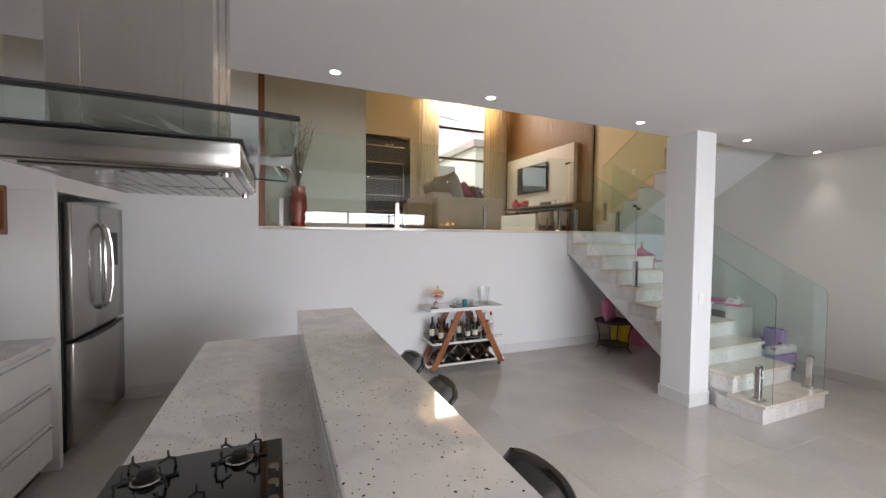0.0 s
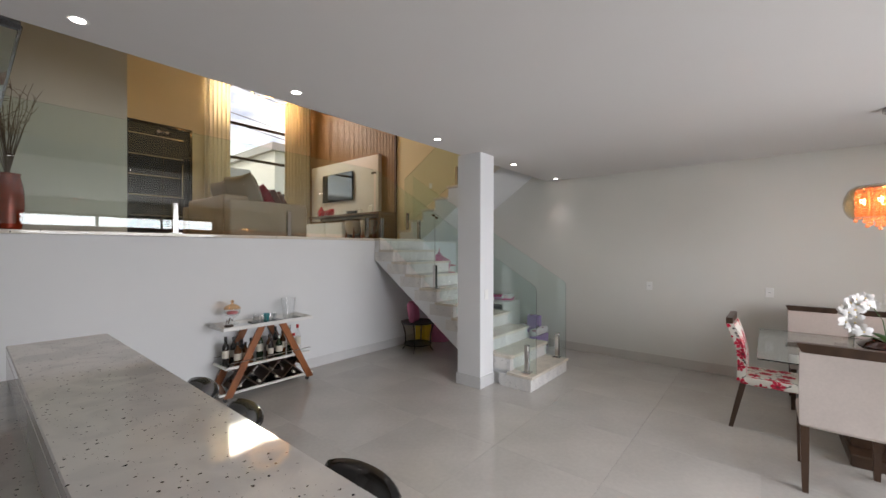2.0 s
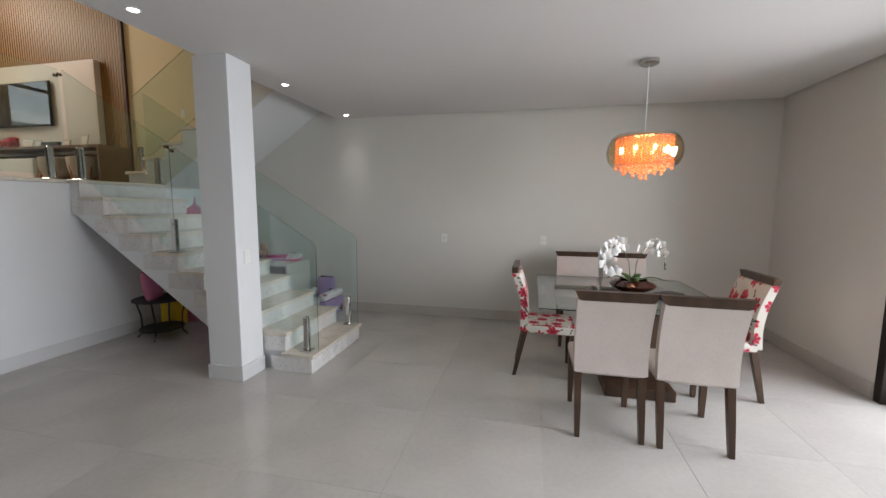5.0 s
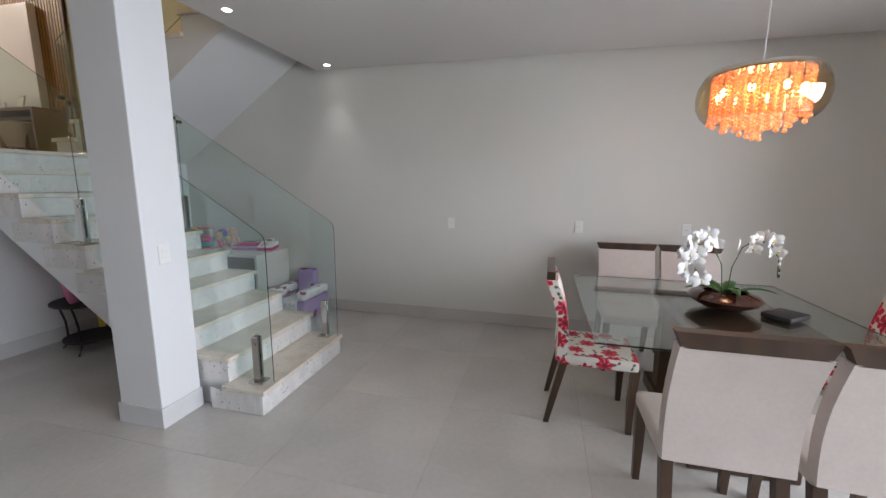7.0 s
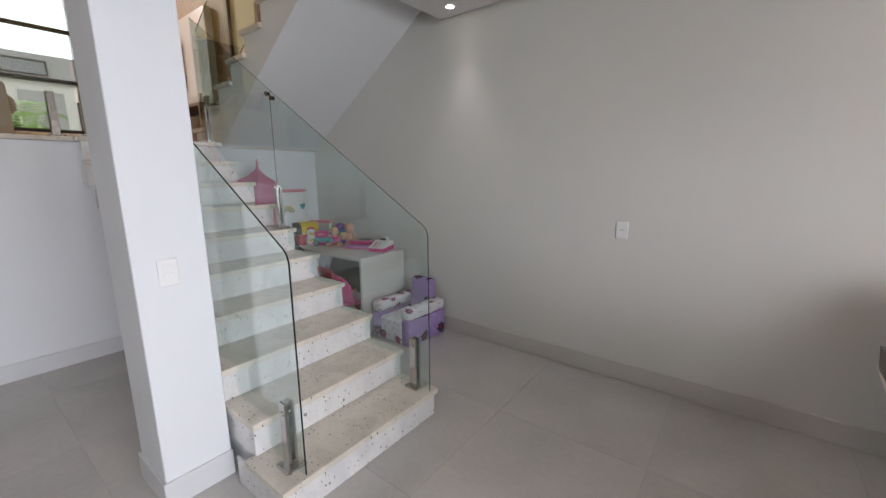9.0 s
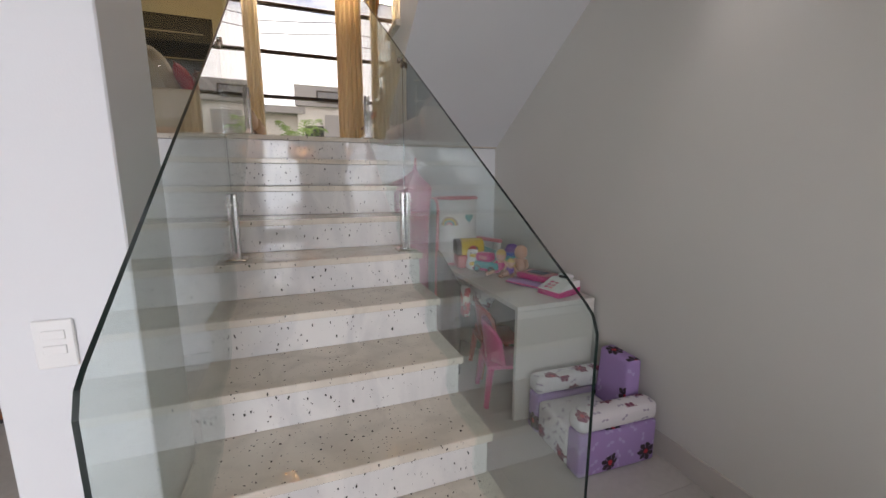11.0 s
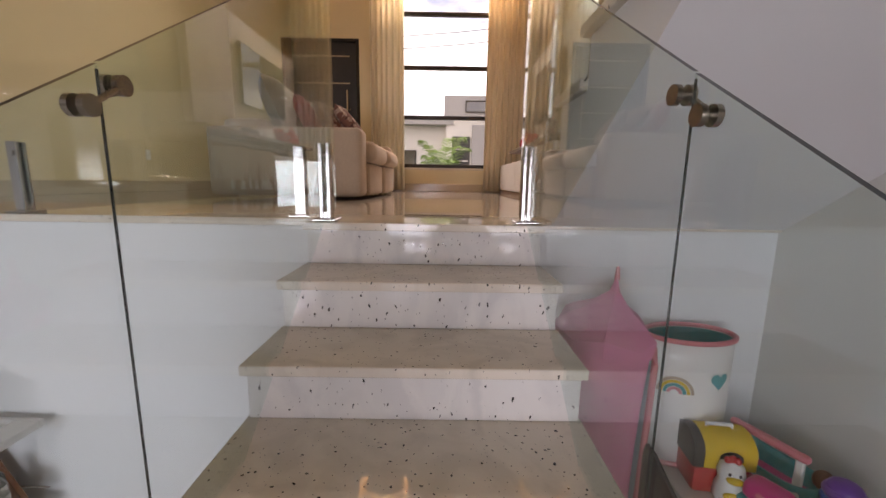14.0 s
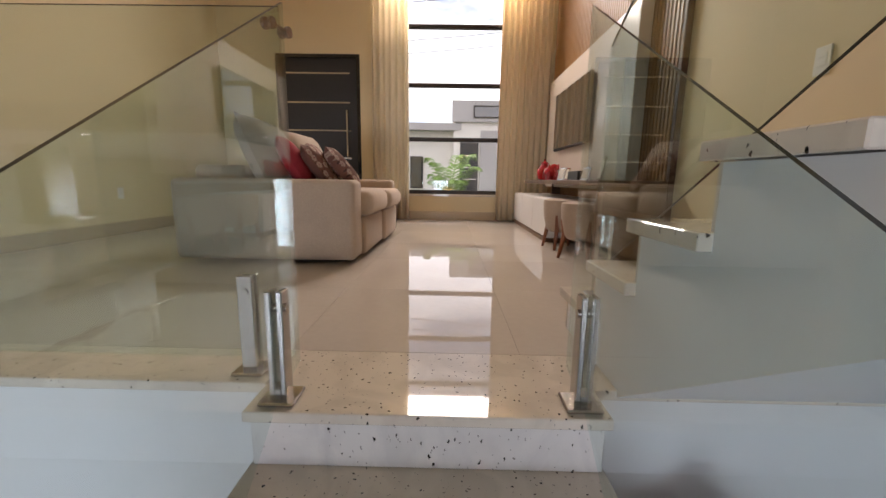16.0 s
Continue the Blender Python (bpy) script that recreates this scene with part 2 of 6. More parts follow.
M_WALL = material("wall_paint", (0.69, 0.68, 0.635), 0.75, blotch=0.05, blotch_scale=0.8, bump=0.12, bump_scale=220)
M_WALL_COOL = material("white_wall_paint", (0.74, 0.752, 0.762), 0.7, blotch=0.04, blotch_scale=0.9, bump=0.12, bump_scale=220)
M_LIVING = material("cream_wall_paint", (0.70, 0.60, 0.39), 0.7, blotch=0.05, blotch_scale=0.8, bump=0.12, bump_scale=200)
M_GREY = material("greige_wall_paint", (0.52, 0.49, 0.41), 0.7, blotch=0.06, blotch_scale=1.2, bump=0.12, bump_scale=200)
M_CEIL = material("ceiling_paint", (0.72, 0.70, 0.69), 0.8, blotch=0.03, blotch_scale=0.7, bump=0.08, bump_scale=200)
M_TILE = material("porcelain_tile", (0.55, 0.53, 0.50), 0.12, grain=0.05, grain_scale=30, blotch=0.12, blotch_scale=1.6, bump=0.03, bump_scale=40, vary=0.02)
M_TILE_UP = material("polished_tile", (0.58, 0.53, 0.47), 0.02, grain=0.03, grain_scale=30, blotch=0.06, blotch_scale=1.5, vary=0.04)
M_GROUT = material("grout", (0.55, 0.53, 0.50), 0.9, grain=0.1)
M_BASE = material("baseboard_tile", (0.56, 0.53, 0.49), 0.3, blotch=0.06, blotch_scale=3)
M_BASE_COOL = material("white_skirting_tile", (0.655, 0.66, 0.665), 0.25, blotch=0.05, blotch_scale=3)
# living room skirting: the brownish shade lying on it is mixed into this beige
M_BASE_UP = material("beige_skirting_shaded", (0.50, 0.42, 0.31), 0.15, blotch=0.06, blotch_scale=3)
M_GRANITE = speckled("white_granite", (0.74, 0.725, 0.70), (0.64, 0.63, 0.62), (0.012, 0.012, 0.012), rough=0.05, fleck_size=0.86)
# same white granite as the risers, with warm room light mixed into its colour
M_GRANITE_WARM = speckled("granite_warm_tint", (0.715, 0.655, 0.565), (0.625, 0.57, 0.49), (0.012, 0.012, 0.012), rough=0.04, fleck_size=0.86)
M_GLASS = glass("railing_glass", (0.925, 0.985, 0.977), gloss=0.06)
M_PANE = glass("window_glass", (0.96, 0.98, 0.98))
M_CLEAR = glass("clear_glass", (0.985, 0.99, 0.99), gloss=0.07)
M_EDGE = material("glass_edge", (0.005, 0.015, 0.013), 0.2)
M_STEEL = material("brushed_steel", (0.47, 0.445, 0.42), 0.22, 1.0, grain=0.05, grain_scale=90, stretch=(1, 1, 0.04))
M_CHROME = material("chrome", (0.52, 0.50, 0.48), 0.18, 1.0, grain=0.05)
M_BRONZE = material("aged_steel", (0.36, 0.30, 0.25), 0.25, 1.0, grain=0.15)
M_BLACK = material("black_gloss", (0.012, 0.012, 0.013), 0.08, grain=0.1, coat=0.5)
M_BLACK_M = material("black_matt", (0.02, 0.02, 0.021), 0.45, grain=0.1)
M_WHITE = material("white_lacquer", (0.78, 0.77, 0.75), 0.3, blotch=0.03)
M_PLASTIC = material("white_plastic", (0.80, 0.80, 0.78), 0.35, blotch=0.02)
M_WOOD_D = banded("dark_wood", (0.035, 0.018, 0.010), (0.085, 0.045, 0.026), 6, (1, 1, 0.12), 0.35)
M_WOOD_R = banded("reddish_wood", (0.16, 0.05, 0.018), (0.30, 0.105, 0.04), 7, (1, 1, 0.12), 0.4)
M_TEAK = banded("teak_wood", (0.18, 0.056, 0.017), (0.34, 0.115, 0.04), 7, (1, 1, 0.12), 0.35)
M_AMBER_GLASS = glass("amber_clear_glass", (0.93, 0.72, 0.52), gloss=0.07)
M_SLAT = banded("slat_wood", (0.21, 0.097, 0.02), (0.38, 0.19, 0.05), 9, (1, 1, 0.06), 0.5)
M_CREAM = material("cream_leatherette", (0.58, 0.51, 0.47), 0.5, grain=0.05, grain_scale=60, blotch=0.06, blotch_scale=5, bump=0.2, bump_scale=160)
M_FLORAL = floral("red_floral_cloth", (0.66, 0.62, 0.56), (0.50, 0.012, 0.045), (0.11, 0.10, 0.095), 8.0)
M_AMBER = glass("amber_glass", (0.97, 0.88, 0.72), gloss=0.10)
M_BULB = material("warm_bulb", (1.0, 0.78, 0.5), 0.4, emit=22)
# crystals emit a little themselves, painting in the bulbs' orange light within them
M_CRYSTAL = material("amber_crystal_glow", (1.0, 0.36, 0.15), 0.06, emit=0.42, spec=1.0)
M_LED = material("downlight_led", (1.0, 0.97, 0.92), 0.4, emit=14)
M_LEAF = material("orchid_leaf", (0.035, 0.10, 0.02), 0.3, blotch=0.2, blotch_scale=15)
M_PETAL = material("orchid_petal", (0.74, 0.73, 0.72), 0.6, blotch=0.06, blotch_scale=40, vary=0.06)
M_LIP = material("orchid_lip", (0.70, 0.52, 0.16), 0.5, blotch=0.1, blotch_scale=60)
M_BROWN_GLAZE = material("brown_glaze", (0.045, 0.012, 0.007), 0.07, grain=0.2, grain_scale=30, coat=0.6)
M_GRILL = material("cast_iron", (0.03, 0.03, 0.03), 0.4, 0.6, grain=0.2)
M_SOFA = material("beige_suede", (0.48, 0.38, 0.29), 0.85, grain=0.08, grain_scale=90, blotch=0.10, blotch_scale=4, bump=0.3, bump_scale=200, sheen=0.15)
M_CUSH = material("greige_cushion", (0.36, 0.30, 0.24), 0.9, grain=0.10, grain_scale=120, blotch=0.08, blotch_scale=6, bump=0.3, bump_scale=220, sheen=0.1)
M_CUSH_R = material("red_cushion", (0.30, 0.02, 0.03), 0.9, grain=0.15, grain_scale=120, bump=0.3, bump_scale=200)
M_CUSH_B = floral("brown_patterned_cushion", (0.16, 0.07, 0.05), (0.40, 0.30, 0.24), (0.05, 0.02, 0.02), 14.0)
M_PANEL = material("beige_lacquer_panel", (0.68, 0.61, 0.53), 0.25, blotch=0.04, blotch_scale=2, coat=0.2)
M_OAK = banded("walnut_board", (0.10, 0.055, 0.028), (0.20, 0.11, 0.06), 5, (1, 0.12, 1), 0.4)
M_SCREEN = material("tv_screen", (0.014, 0.017, 0.02), 0.04, grain=0.05, coat=1.0, spec=1.0)
def cloth(name, color, through_share):
    """Hanging cloth: woven, matt, letting part of the daylight through."""
    m = material(name, color, 0.9, grain=0.05, grain_scale=170, blotch=0.05, blotch_scale=3, bump=0.2, bump_scale=300, stretch=(1, 1, 0.1))
    nt = m.node_tree
    tl = nt.nodes.new("ShaderNodeBsdfTranslucent")
    tl.inputs[0].default_value = (*color, 1)
    mx = nt.nodes.new("ShaderNodeMixShader")
    mx.inputs[0].default_value = through_share
    nt.links.new(nt.nodes["Principled BSDF"].outputs[0], mx.inputs[1])
    nt.links.new(tl.outputs[0], mx.inputs[2])
    nt.links.new(mx.outputs[0], nt.nodes["Material Output"].inputs[0])
    return m


M_CURTAIN = cloth("cream_curtain", (0.78, 0.68, 0.50), 0.35)
M_SHEER = cloth("sheer_curtain", (0.82, 0.76, 0.62), 0.45)
M_RED = material("red_ceramic", (0.48, 0.01, 0.012), 0.12, blotch=0.05, coat=0.4)
M_VASE = material("copper_red_vase", (0.30, 0.035, 0.012), 0.25, 0.3, grain=0.5, grain_scale=35, bump=0.9, bump_scale=45, stretch=(1, 1, 0.5))
M_TWIG = material("dry_twig", (0.11, 0.06, 0.035), 0.8, grain=0.3)
M_FRAME = material("bronze_aluminium", (0.035, 0.028, 0.024), 0.35, 0.5, grain=0.1)
M_RING = material("led_ring", (1.0, 0.52, 0.17), 0.4, emit=7)
M_MIRROR = material("mirror", (0.85, 0.87, 0.86), 0.02, 1.0)
M_BOTTLE_G = material("green_bottle", (0.008, 0.022, 0.008), 0.06, coat=0.3)
M_BOTTLE_A = material("amber_bottle", (0.09, 0.030, 0.008), 0.06, coat=0.3)
M_BOTTLE_D = material("dark_bottle", (0.012, 0.010, 0.010), 0.08, coat=0.3)
M_LABEL = material("bottle_label", (0.62, 0.57, 0.48), 0.6, grain=0.15, grain_scale=60)
M_TEAL = material("teal_plastic", (0.02, 0.32, 0.34), 0.3, blotch=0.04)
M_PINK = material("hot_pink_plastic", (0.62, 0.02, 0.20), 0.3, blotch=0.04)
M_PINK_L = material("light_pink_cloth", (0.66, 0.20, 0.34), 0.8, grain=0.06, blotch=0.08, blotch_scale=6, bump=0.2, bump_scale=60)
M_ROSE = material("rose_plastic", (0.70, 0.22, 0.25), 0.3, blotch=0.04)
M_YELLOW = material("yellow_plastic", (0.75, 0.50, 0.02), 0.25, blotch=0.04)
M_REDP = material("red_plastic", (0.50, 0.015, 0.02), 0.3, blotch=0.04)
M_SKIN = material("doll_vinyl", (0.62, 0.34, 0.24), 0.45, blotch=0.05)
M_LILAC = material("lilac_plastic", (0.42, 0.25, 0.52), 0.35, blotch=0.05)
M_PURPLE = material("purple_plastic", (0.15, 0.035, 0.32), 0.3, blotch=0.05)
M_KIDS = floral("printed_vinyl", (0.70, 0.67, 0.69), (0.22, 0.06, 0.11), (0.40, 0.36, 0.44), 10.0, heart=(0.50, 0.10, 0.14), share=0.38)
M_KIDS_P = floral("purple_printed_vinyl", (0.37, 0.25, 0.51), (0.035, 0.02, 0.03), (0.45, 0.36, 0.60), 8.0, heart=(0.55, 0.03, 0.05), share=0.36)
M_DESK = material("desk_laminate", (0.60, 0.57, 0.53), 0.4, blotch=0.03)
M_HOUSE = material("render_white", (0.74, 0.70, 0.64), 0.9, grain=0.05, blotch=0.08, blotch_scale=0.5)
M_HOUSE_G = material("render_grey", (0.40, 0.38, 0.365), 0.9, grain=0.05, blotch=0.1, blotch_scale=0.5)
M_ROAD = material("asphalt", (0.055, 0.055, 0.055), 0.9, grain=0.25, grain_scale=20, blotch=0.2, blotch_scale=0.4)
M_GRASS = material("lawn", (0.06, 0.11, 0.03), 0.95, grain=0.3, grain_scale=12, blotch=0.25, blotch_scale=0.6)
M_PAVE = material("pavement_concrete", (0.36, 0.34, 0.32), 0.9, grain=0.15, grain_scale=15, blotch=0.12, blotch_scale=0.7)
M_FROND = material("palm_frond", (0.15, 0.28, 0.03), 0.5, blotch=0.2, blotch_scale=8)
M_SLAT_D = banded("slat_backing", (0.05, 0.022, 0.01), (0.09, 0.04, 0.02), 9, (1, 1, 0.06), 0.6)


# ---------------------------------------------------------------- mesh helpers
def B():
    return bmesh.new()


def box(bm, x0, x1, y0, y1, z0, z1, bevel=0.0, seg=1, m=None):
    r = bmesh.ops.create_cube(bm, size=1)
    vs = r["verts"]
    for v in vs:
        v.co = Vector(((x0 + x1) / 2 + v.co.x * (x1 - x0), (y0 + y1) / 2 + v.co.y * (y1 - y0), (z0 + z1) / 2 + v.co.z * (z1 - z0)))
    if bevel:
        es = list({e for v in vs for e in v.link_edges})
        res = bmesh.ops.bevel(bm, geom=es, offset=bevel, segments=seg, profile=0.5, affect="EDGES")
        vs = list({v for f in res["faces"] for v in f.verts} | {v for v in vs if v.is_valid})
    if m is not None:
        bmesh.ops.transform(bm, matrix=m, verts=[v for v in vs if v.is_valid])
    return bm


def cyl(bm, x, y, z, r, h, seg=20, r2=None, m=None):
    res = bmesh.ops.create_cone(bm, cap_ends=True, segments=seg, radius1=r, radius2=r if r2 is None else r2, depth=h)
    t = Matrix.Translation((x, y, z + h / 2))
    bmesh.ops.transform(bm, matrix=(m @ t) if m is not None else t, verts=res["verts"])
    return bm


def ball(bm, x, y, z, rx, ry=None, rz=None, u=14, v=9, m=None):
    res = bmesh.ops.create_uvsphere(bm, u_segments=u, v_segments=v, radius=1)
    t = Matrix.Translation((x, y, z)) @ Matrix.Diagonal((rx, ry or rx, rz or rx, 1))
    bmesh.ops.transform(bm, matrix=(m @ t) if m is not None else t, verts=res["verts"])
    return bm


def lathe(bm, profile, seg=20, at=(0, 0, 0), m=None):
    """A turned body from (radius, height) pairs."""
    rings = []
    made = []
    for r, z in profile:
        ring = []
        for k in range(seg):
            a = 2 * math.pi * k / seg
            v = bm.verts.new((at[0] + r * math.cos(a), at[1] + r * math.sin(a), at[2] + z))
            ring.append(v)
            made.append(v)
        rings.append(ring)
    for a, b in zip(rings, rings[1:]):
        for k in range(seg):
            bm.faces.new((a[k], a[(k + 1) % seg], b[(k + 1) % seg], b[k]))
    for ring, flip in ((rings[0], True), (rings[-1], False)):
        if profile[0 if flip else -1][0] > 1e-4:
            bm.faces.new(ring[::-1] if flip else ring)
    if m is not None:
        bmesh.ops.transform(bm, matrix=m, verts=made)
    return bm


def tube(bm, pts, r, seg=8, closed=False):
    """A round bar along a line of points."""
    pts = [Vector(p) for p in pts]
    rings = []
    n = len(pts)
    for i, p in enumerate(pts):
        a = pts[(i - 1) % n] if (i > 0 or closed) else p
        b = pts[(i + 1) % n] if (i < n - 1 or closed) else p
        d = (b - a).normalized()
        s = d.cross(Vector((0, 0, 1)) if abs(d.z) < 0.9 else Vector((1, 0, 0))).normalized()
        u = s.cross(d)
        rr = r[i] if isinstance(r, (list, tuple)) else r
        rings.append([bm.verts.new(p + (s * math.cos(2 * math.pi * k / seg) + u * math.sin(2 * math.pi * k / seg)) * rr) for k in range(seg)])
    pairs = list(zip(rings, rings[1:])) + ([(rings[-1], rings[0])] if closed else [])
    for a, b in pairs:
        for k in range(seg):
            bm.faces.new((a[k], a[(k + 1) % seg], b[(k + 1) % seg], b[k]))
    if not closed:
        bm.faces.new(rings[0][::-1])
        bm.faces.new(rings[-1])
    return bm


def prism(bm, poly, axis, a, b):
    """A flat outline, pushed out from a to b along an axis. The outline is in the other two axes, in order."""
    def place(p, v):
        return {"x": (v, p[0], p[1]), "y": (p[0], v, p[1]), "z": (p[0], p[1], v)}[axis]
    lo = [bm.verts.new(place(p, a)) for p in poly]
    hi = [bm.verts.new(place(p, b)) for p in poly]
    bm.faces.new(lo[::-1])
    bm.faces.new(hi)
    for k in range(len(poly)):
        j = (k + 1) % len(poly)
        bm.faces.new((lo[k], lo[j], hi[j], hi[k]))
    return bm


def sheet(bm, fn, nu, nv):
    """A curved sheet from fn(u, v), u and v from 0 to 1."""
    g = [[bm.verts.new(fn(i / nu, j / nv)) for j in range(nv + 1)] for i in range(nu + 1)]
    for i in range(nu):
        for j in range(nv):
            bm.faces.new((g[i][j], g[i + 1][j], g[i + 1][j + 1], g[i][j + 1]))
    return bm


def finish(bm, name, smooth=None):
    bmesh.ops.recalc_face_normals(bm, faces=bm.faces)
    me = bpy.data.meshes.new(name)
    bm.to_mesh(me)
    bm.free()
    if smooth is not None:
        me.polygons.foreach_set("use_smooth", [True] * len(me.polygons))
        me.set_sharp_from_angle(angle=radians(smooth))
    return me


def part(name, bm, mtl, parent=None, label="", smooth=35, m=None):
    me = finish(bm, name, smooth)
    me.materials.append(mtl)
    ob = new(name, me)
    if parent is not None:
        ob.parent = parent
    if m is not None:
        ob.matrix_basis = m
    if label:
        ob["label"] = label
    return ob


def thing(name, label, category, m=None, group="", kind=""):
    ob = new(name)
    ob.empty_display_size = 0.1
    if m is not None:
        ob.matrix_basis = m
    return tagged(ob, label, category, group, kind)


def single(name, bm, mtl, label, category, m=None, group="", kind="", smooth=35):
    return tagged(part(name, bm, mtl, None, "", smooth, m), label, category, group, kind)


def setting(name, bm, mtl, label, category, smooth=None):
    return tagged(part(name, bm, mtl, None, "", smooth), label, category, "", "structure")

# ---------------------------------------------------------------- the shell
XL, XR = -1.75, 6.58          # kitchen wall, long side wall
YB, YR, YF = -1.21, 6.04, 11.13  # garden wall, raised-floor wall, street wall
ZC, ZU, ZT = 2.70, 1.75, 6.2  # low ceiling, raised floor, high ceiling
YE = 4.13                     # edge of the low ceiling
XLL = 1.56                    # side wall of the living room

bm = B()
box(bm, XL - 0.2, XR + 0.2, YB - 0.2, YR + 0.3, -0.25, -0.0025)
floor = setting("floor", bm, M_GROUT, "light grey porcelain tile floor, softly glossy", "floor")

bm = B()
box(bm, XLL - 1.6, XR + 0.2, YR + 0.2, YF + 0.2, 1.45, ZU - 0.0025)
floor_up = setting("floor_upper", bm, M_GROUT, "polished cream tile floor of the raised living room", "floor")

bm = B()
prism(bm, [(YB - 0.2, -0.25), (YF + 0.2, -0.25), (YF + 0.2, 1.45), (YR, 1.45), (YR, 1.98), (YE, 3.2), (YE, 6.4), (YB - 0.2, 6.4)], "x", XR, XR + 0.2)
setting("wall_east", bm, M_WALL, "long pale greige painted side wall", "wall")
bm = B()
prism(bm, [(YR, 1.45), (YF + 0.2, 1.45), (YF + 0.2, 6.4), (YE, 6.4), (YE, 3.2), (YR, 1.98)], "x", XR, XR + 0.2)
setting("wall_east_upper", bm, M_LIVING, "cream yellow painted wall above the upper stairs", "wall")

bm = B()
box(bm, XL - 0.2, XL, YB - 0.2, YR + 0.6, -0.25, 6.4)
setting("wall_west", bm, M_WALL_COOL, "white painted kitchen wall", "wall")

# retaining wall under the raised floor
bm = B()
box(bm, XL, XR, YR, YR + 0.2, 0, ZU - 0.035)
setting("wall_raised_floor", bm, M_WALL_COOL, "white painted wall below the raised living room", "wall")

# garden wall with its glazed doors and a kitchen window
bm = B()
GX0, GX1, GZ = 1.15, 5.0, 2.39
box(bm, GX1, XR, YB - 0.2, YB, -0.25, ZC + 0.3)
box(bm, GX0, GX1, YB - 0.2, YB, GZ, ZC + 0.3)
box(bm, XL, GX0, YB - 0.2, YB, -0.25, ZC + 0.3)
setting("wall_south", bm, M_WALL, "pale greige painted garden wall", "wall")

# wall above the low ceiling's edge, and the stub wall left of the living room
bm = B()
box(bm, XL, XR, YE - 0.2, YE, ZC + 0.02, 6.4)
setting("wall_gallery", bm, M_LIVING, "cream painted wall above the low ceiling", "wall")
bm = B()
box(bm, XL, 0.28, YR, YR + 0.2, ZU - 0.035, 6.4)
setting("wall_kitchen_upper", bm, M_WALL_COOL, "white painted wall above the kitchen", "wall")
bm = B()
box(bm, 0.0, XLL - 0.003, 6.55, 6.75, ZU, 6.4)
setting("wall_vase", bm, M_GREY, "greige painted wall behind the tall red vase", "wall")
bm = B()
box(bm, XLL - 0.2, XLL, 6.75, YF, ZU, 6.4)
setting("wall_living_west", bm, M_LIVING, "cream yellow painted side wall of the living room", "wall")
bm = B()
box(bm, 0.08, 0.28, YR + 0.2, 6.55, ZU, 6.4)
setting("wall_niche", bm, M_GREY, "greige painted side of a niche", "wall")

# street wall with the tall window and the front door
WX0, WX1, WZ0, WZ1 = 4.05, 6.2, 2.15, 5.6
DX0, DX1, DZ = 2.40, 3.66, 4.18
bm = B()
y0, y1 = YF, YF + 0.2
box(bm, XLL - 0.2, DX0, y0, y1, 1.4, 6.4)
box(bm, DX0, DX1, y0, y1, DZ, 6.4)
box(bm, DX1, WX0, y0, y1, 1.4, 6.4)
box(bm, WX0, WX1, y0, y1, 1.4, WZ0)
box(bm, WX0, WX1, y0, y1, WZ1, 6.4)
box(bm, WX1, XR, y0, y1, 1.4, 6.4)
setting("wall_north", bm, M_LIVING, "cream painted street wall with a tall window", "wall")

# ceilings
bm = B()
box(bm, XL, XR - 0.05, YB + 0.05, YE, ZC, ZC + 0.22)
box(bm, XL, XR, YB, YE - 0.2, ZC + 0.14, ZC + 0.22)
setting("ceiling", bm, M_CEIL, "smooth white plaster ceiling with a shadow gap", "ceiling")
bm = B()
box(bm, XL, XR + 0.2, YE - 0.2, YF + 0.2, ZT, ZT + 0.2)
setting("ceiling_high", bm, M_CEIL, "white ceiling of the double-height living room", "ceiling")

# skirting
def skirting(name, x0, x1, yy0, yy1, z, mtl=M_BASE):
    bm = B()
    box(bm, x0, x1, yy0, yy1, z, z + 0.13, 0.003)
    setting(name, bm, mtl, {M_BASE: "grey tile skirting along the wall", M_BASE_COOL: "white tile skirting under the raised floor", M_BASE_UP: "tile skirting in the living room, its shade mixed into the beige"}[mtl], "baseboard")

skirting("baseboard_east", XR - 0.012, XR, YB + 0.012, YR - 0.015, 0)
skirting("baseboard_raised", -0.9, XR - 0.012, YR - 0.012, YR, 0, M_BASE_COOL)
skirting("baseboard_south", GX1 + 0.05, XR - 0.012, YB, YB + 0.012, 0)
skirting("baseboard_living_west", XLL, XLL + 0.012, 6.75, YF - 0.012, ZU, M_BASE_UP)
skirting("baseboard_north", WX0, 6.55, YF - 0.012, YF, ZU, M_BASE_UP)
skirting("baseboard_north_b", DX1 + 0.08, WX0, YF - 0.012, YF, ZU, M_BASE_UP)

# column
bm = B()
box(bm, 4.19, 4.47, 3.855, 4.18, 0, ZC, 0.004)
setting("column", bm, M_WALL_COOL, "square white painted column beside the stairs", "column")
bm = B()
box(bm, 4.178, 4.474, 3.843, 4.192, 0, 0.13, 0.003)
setting("baseboard_column", bm, M_BASE_COOL, "white tile skirting round the column", "baseboard")

# ---------------------------------------------------------------- stairs
RISE, GO = 0.175, 0.2817
SX0, SX1 = 4.478, 5.472
def nose(k):
    return 3.335 + GO * (k - 1)

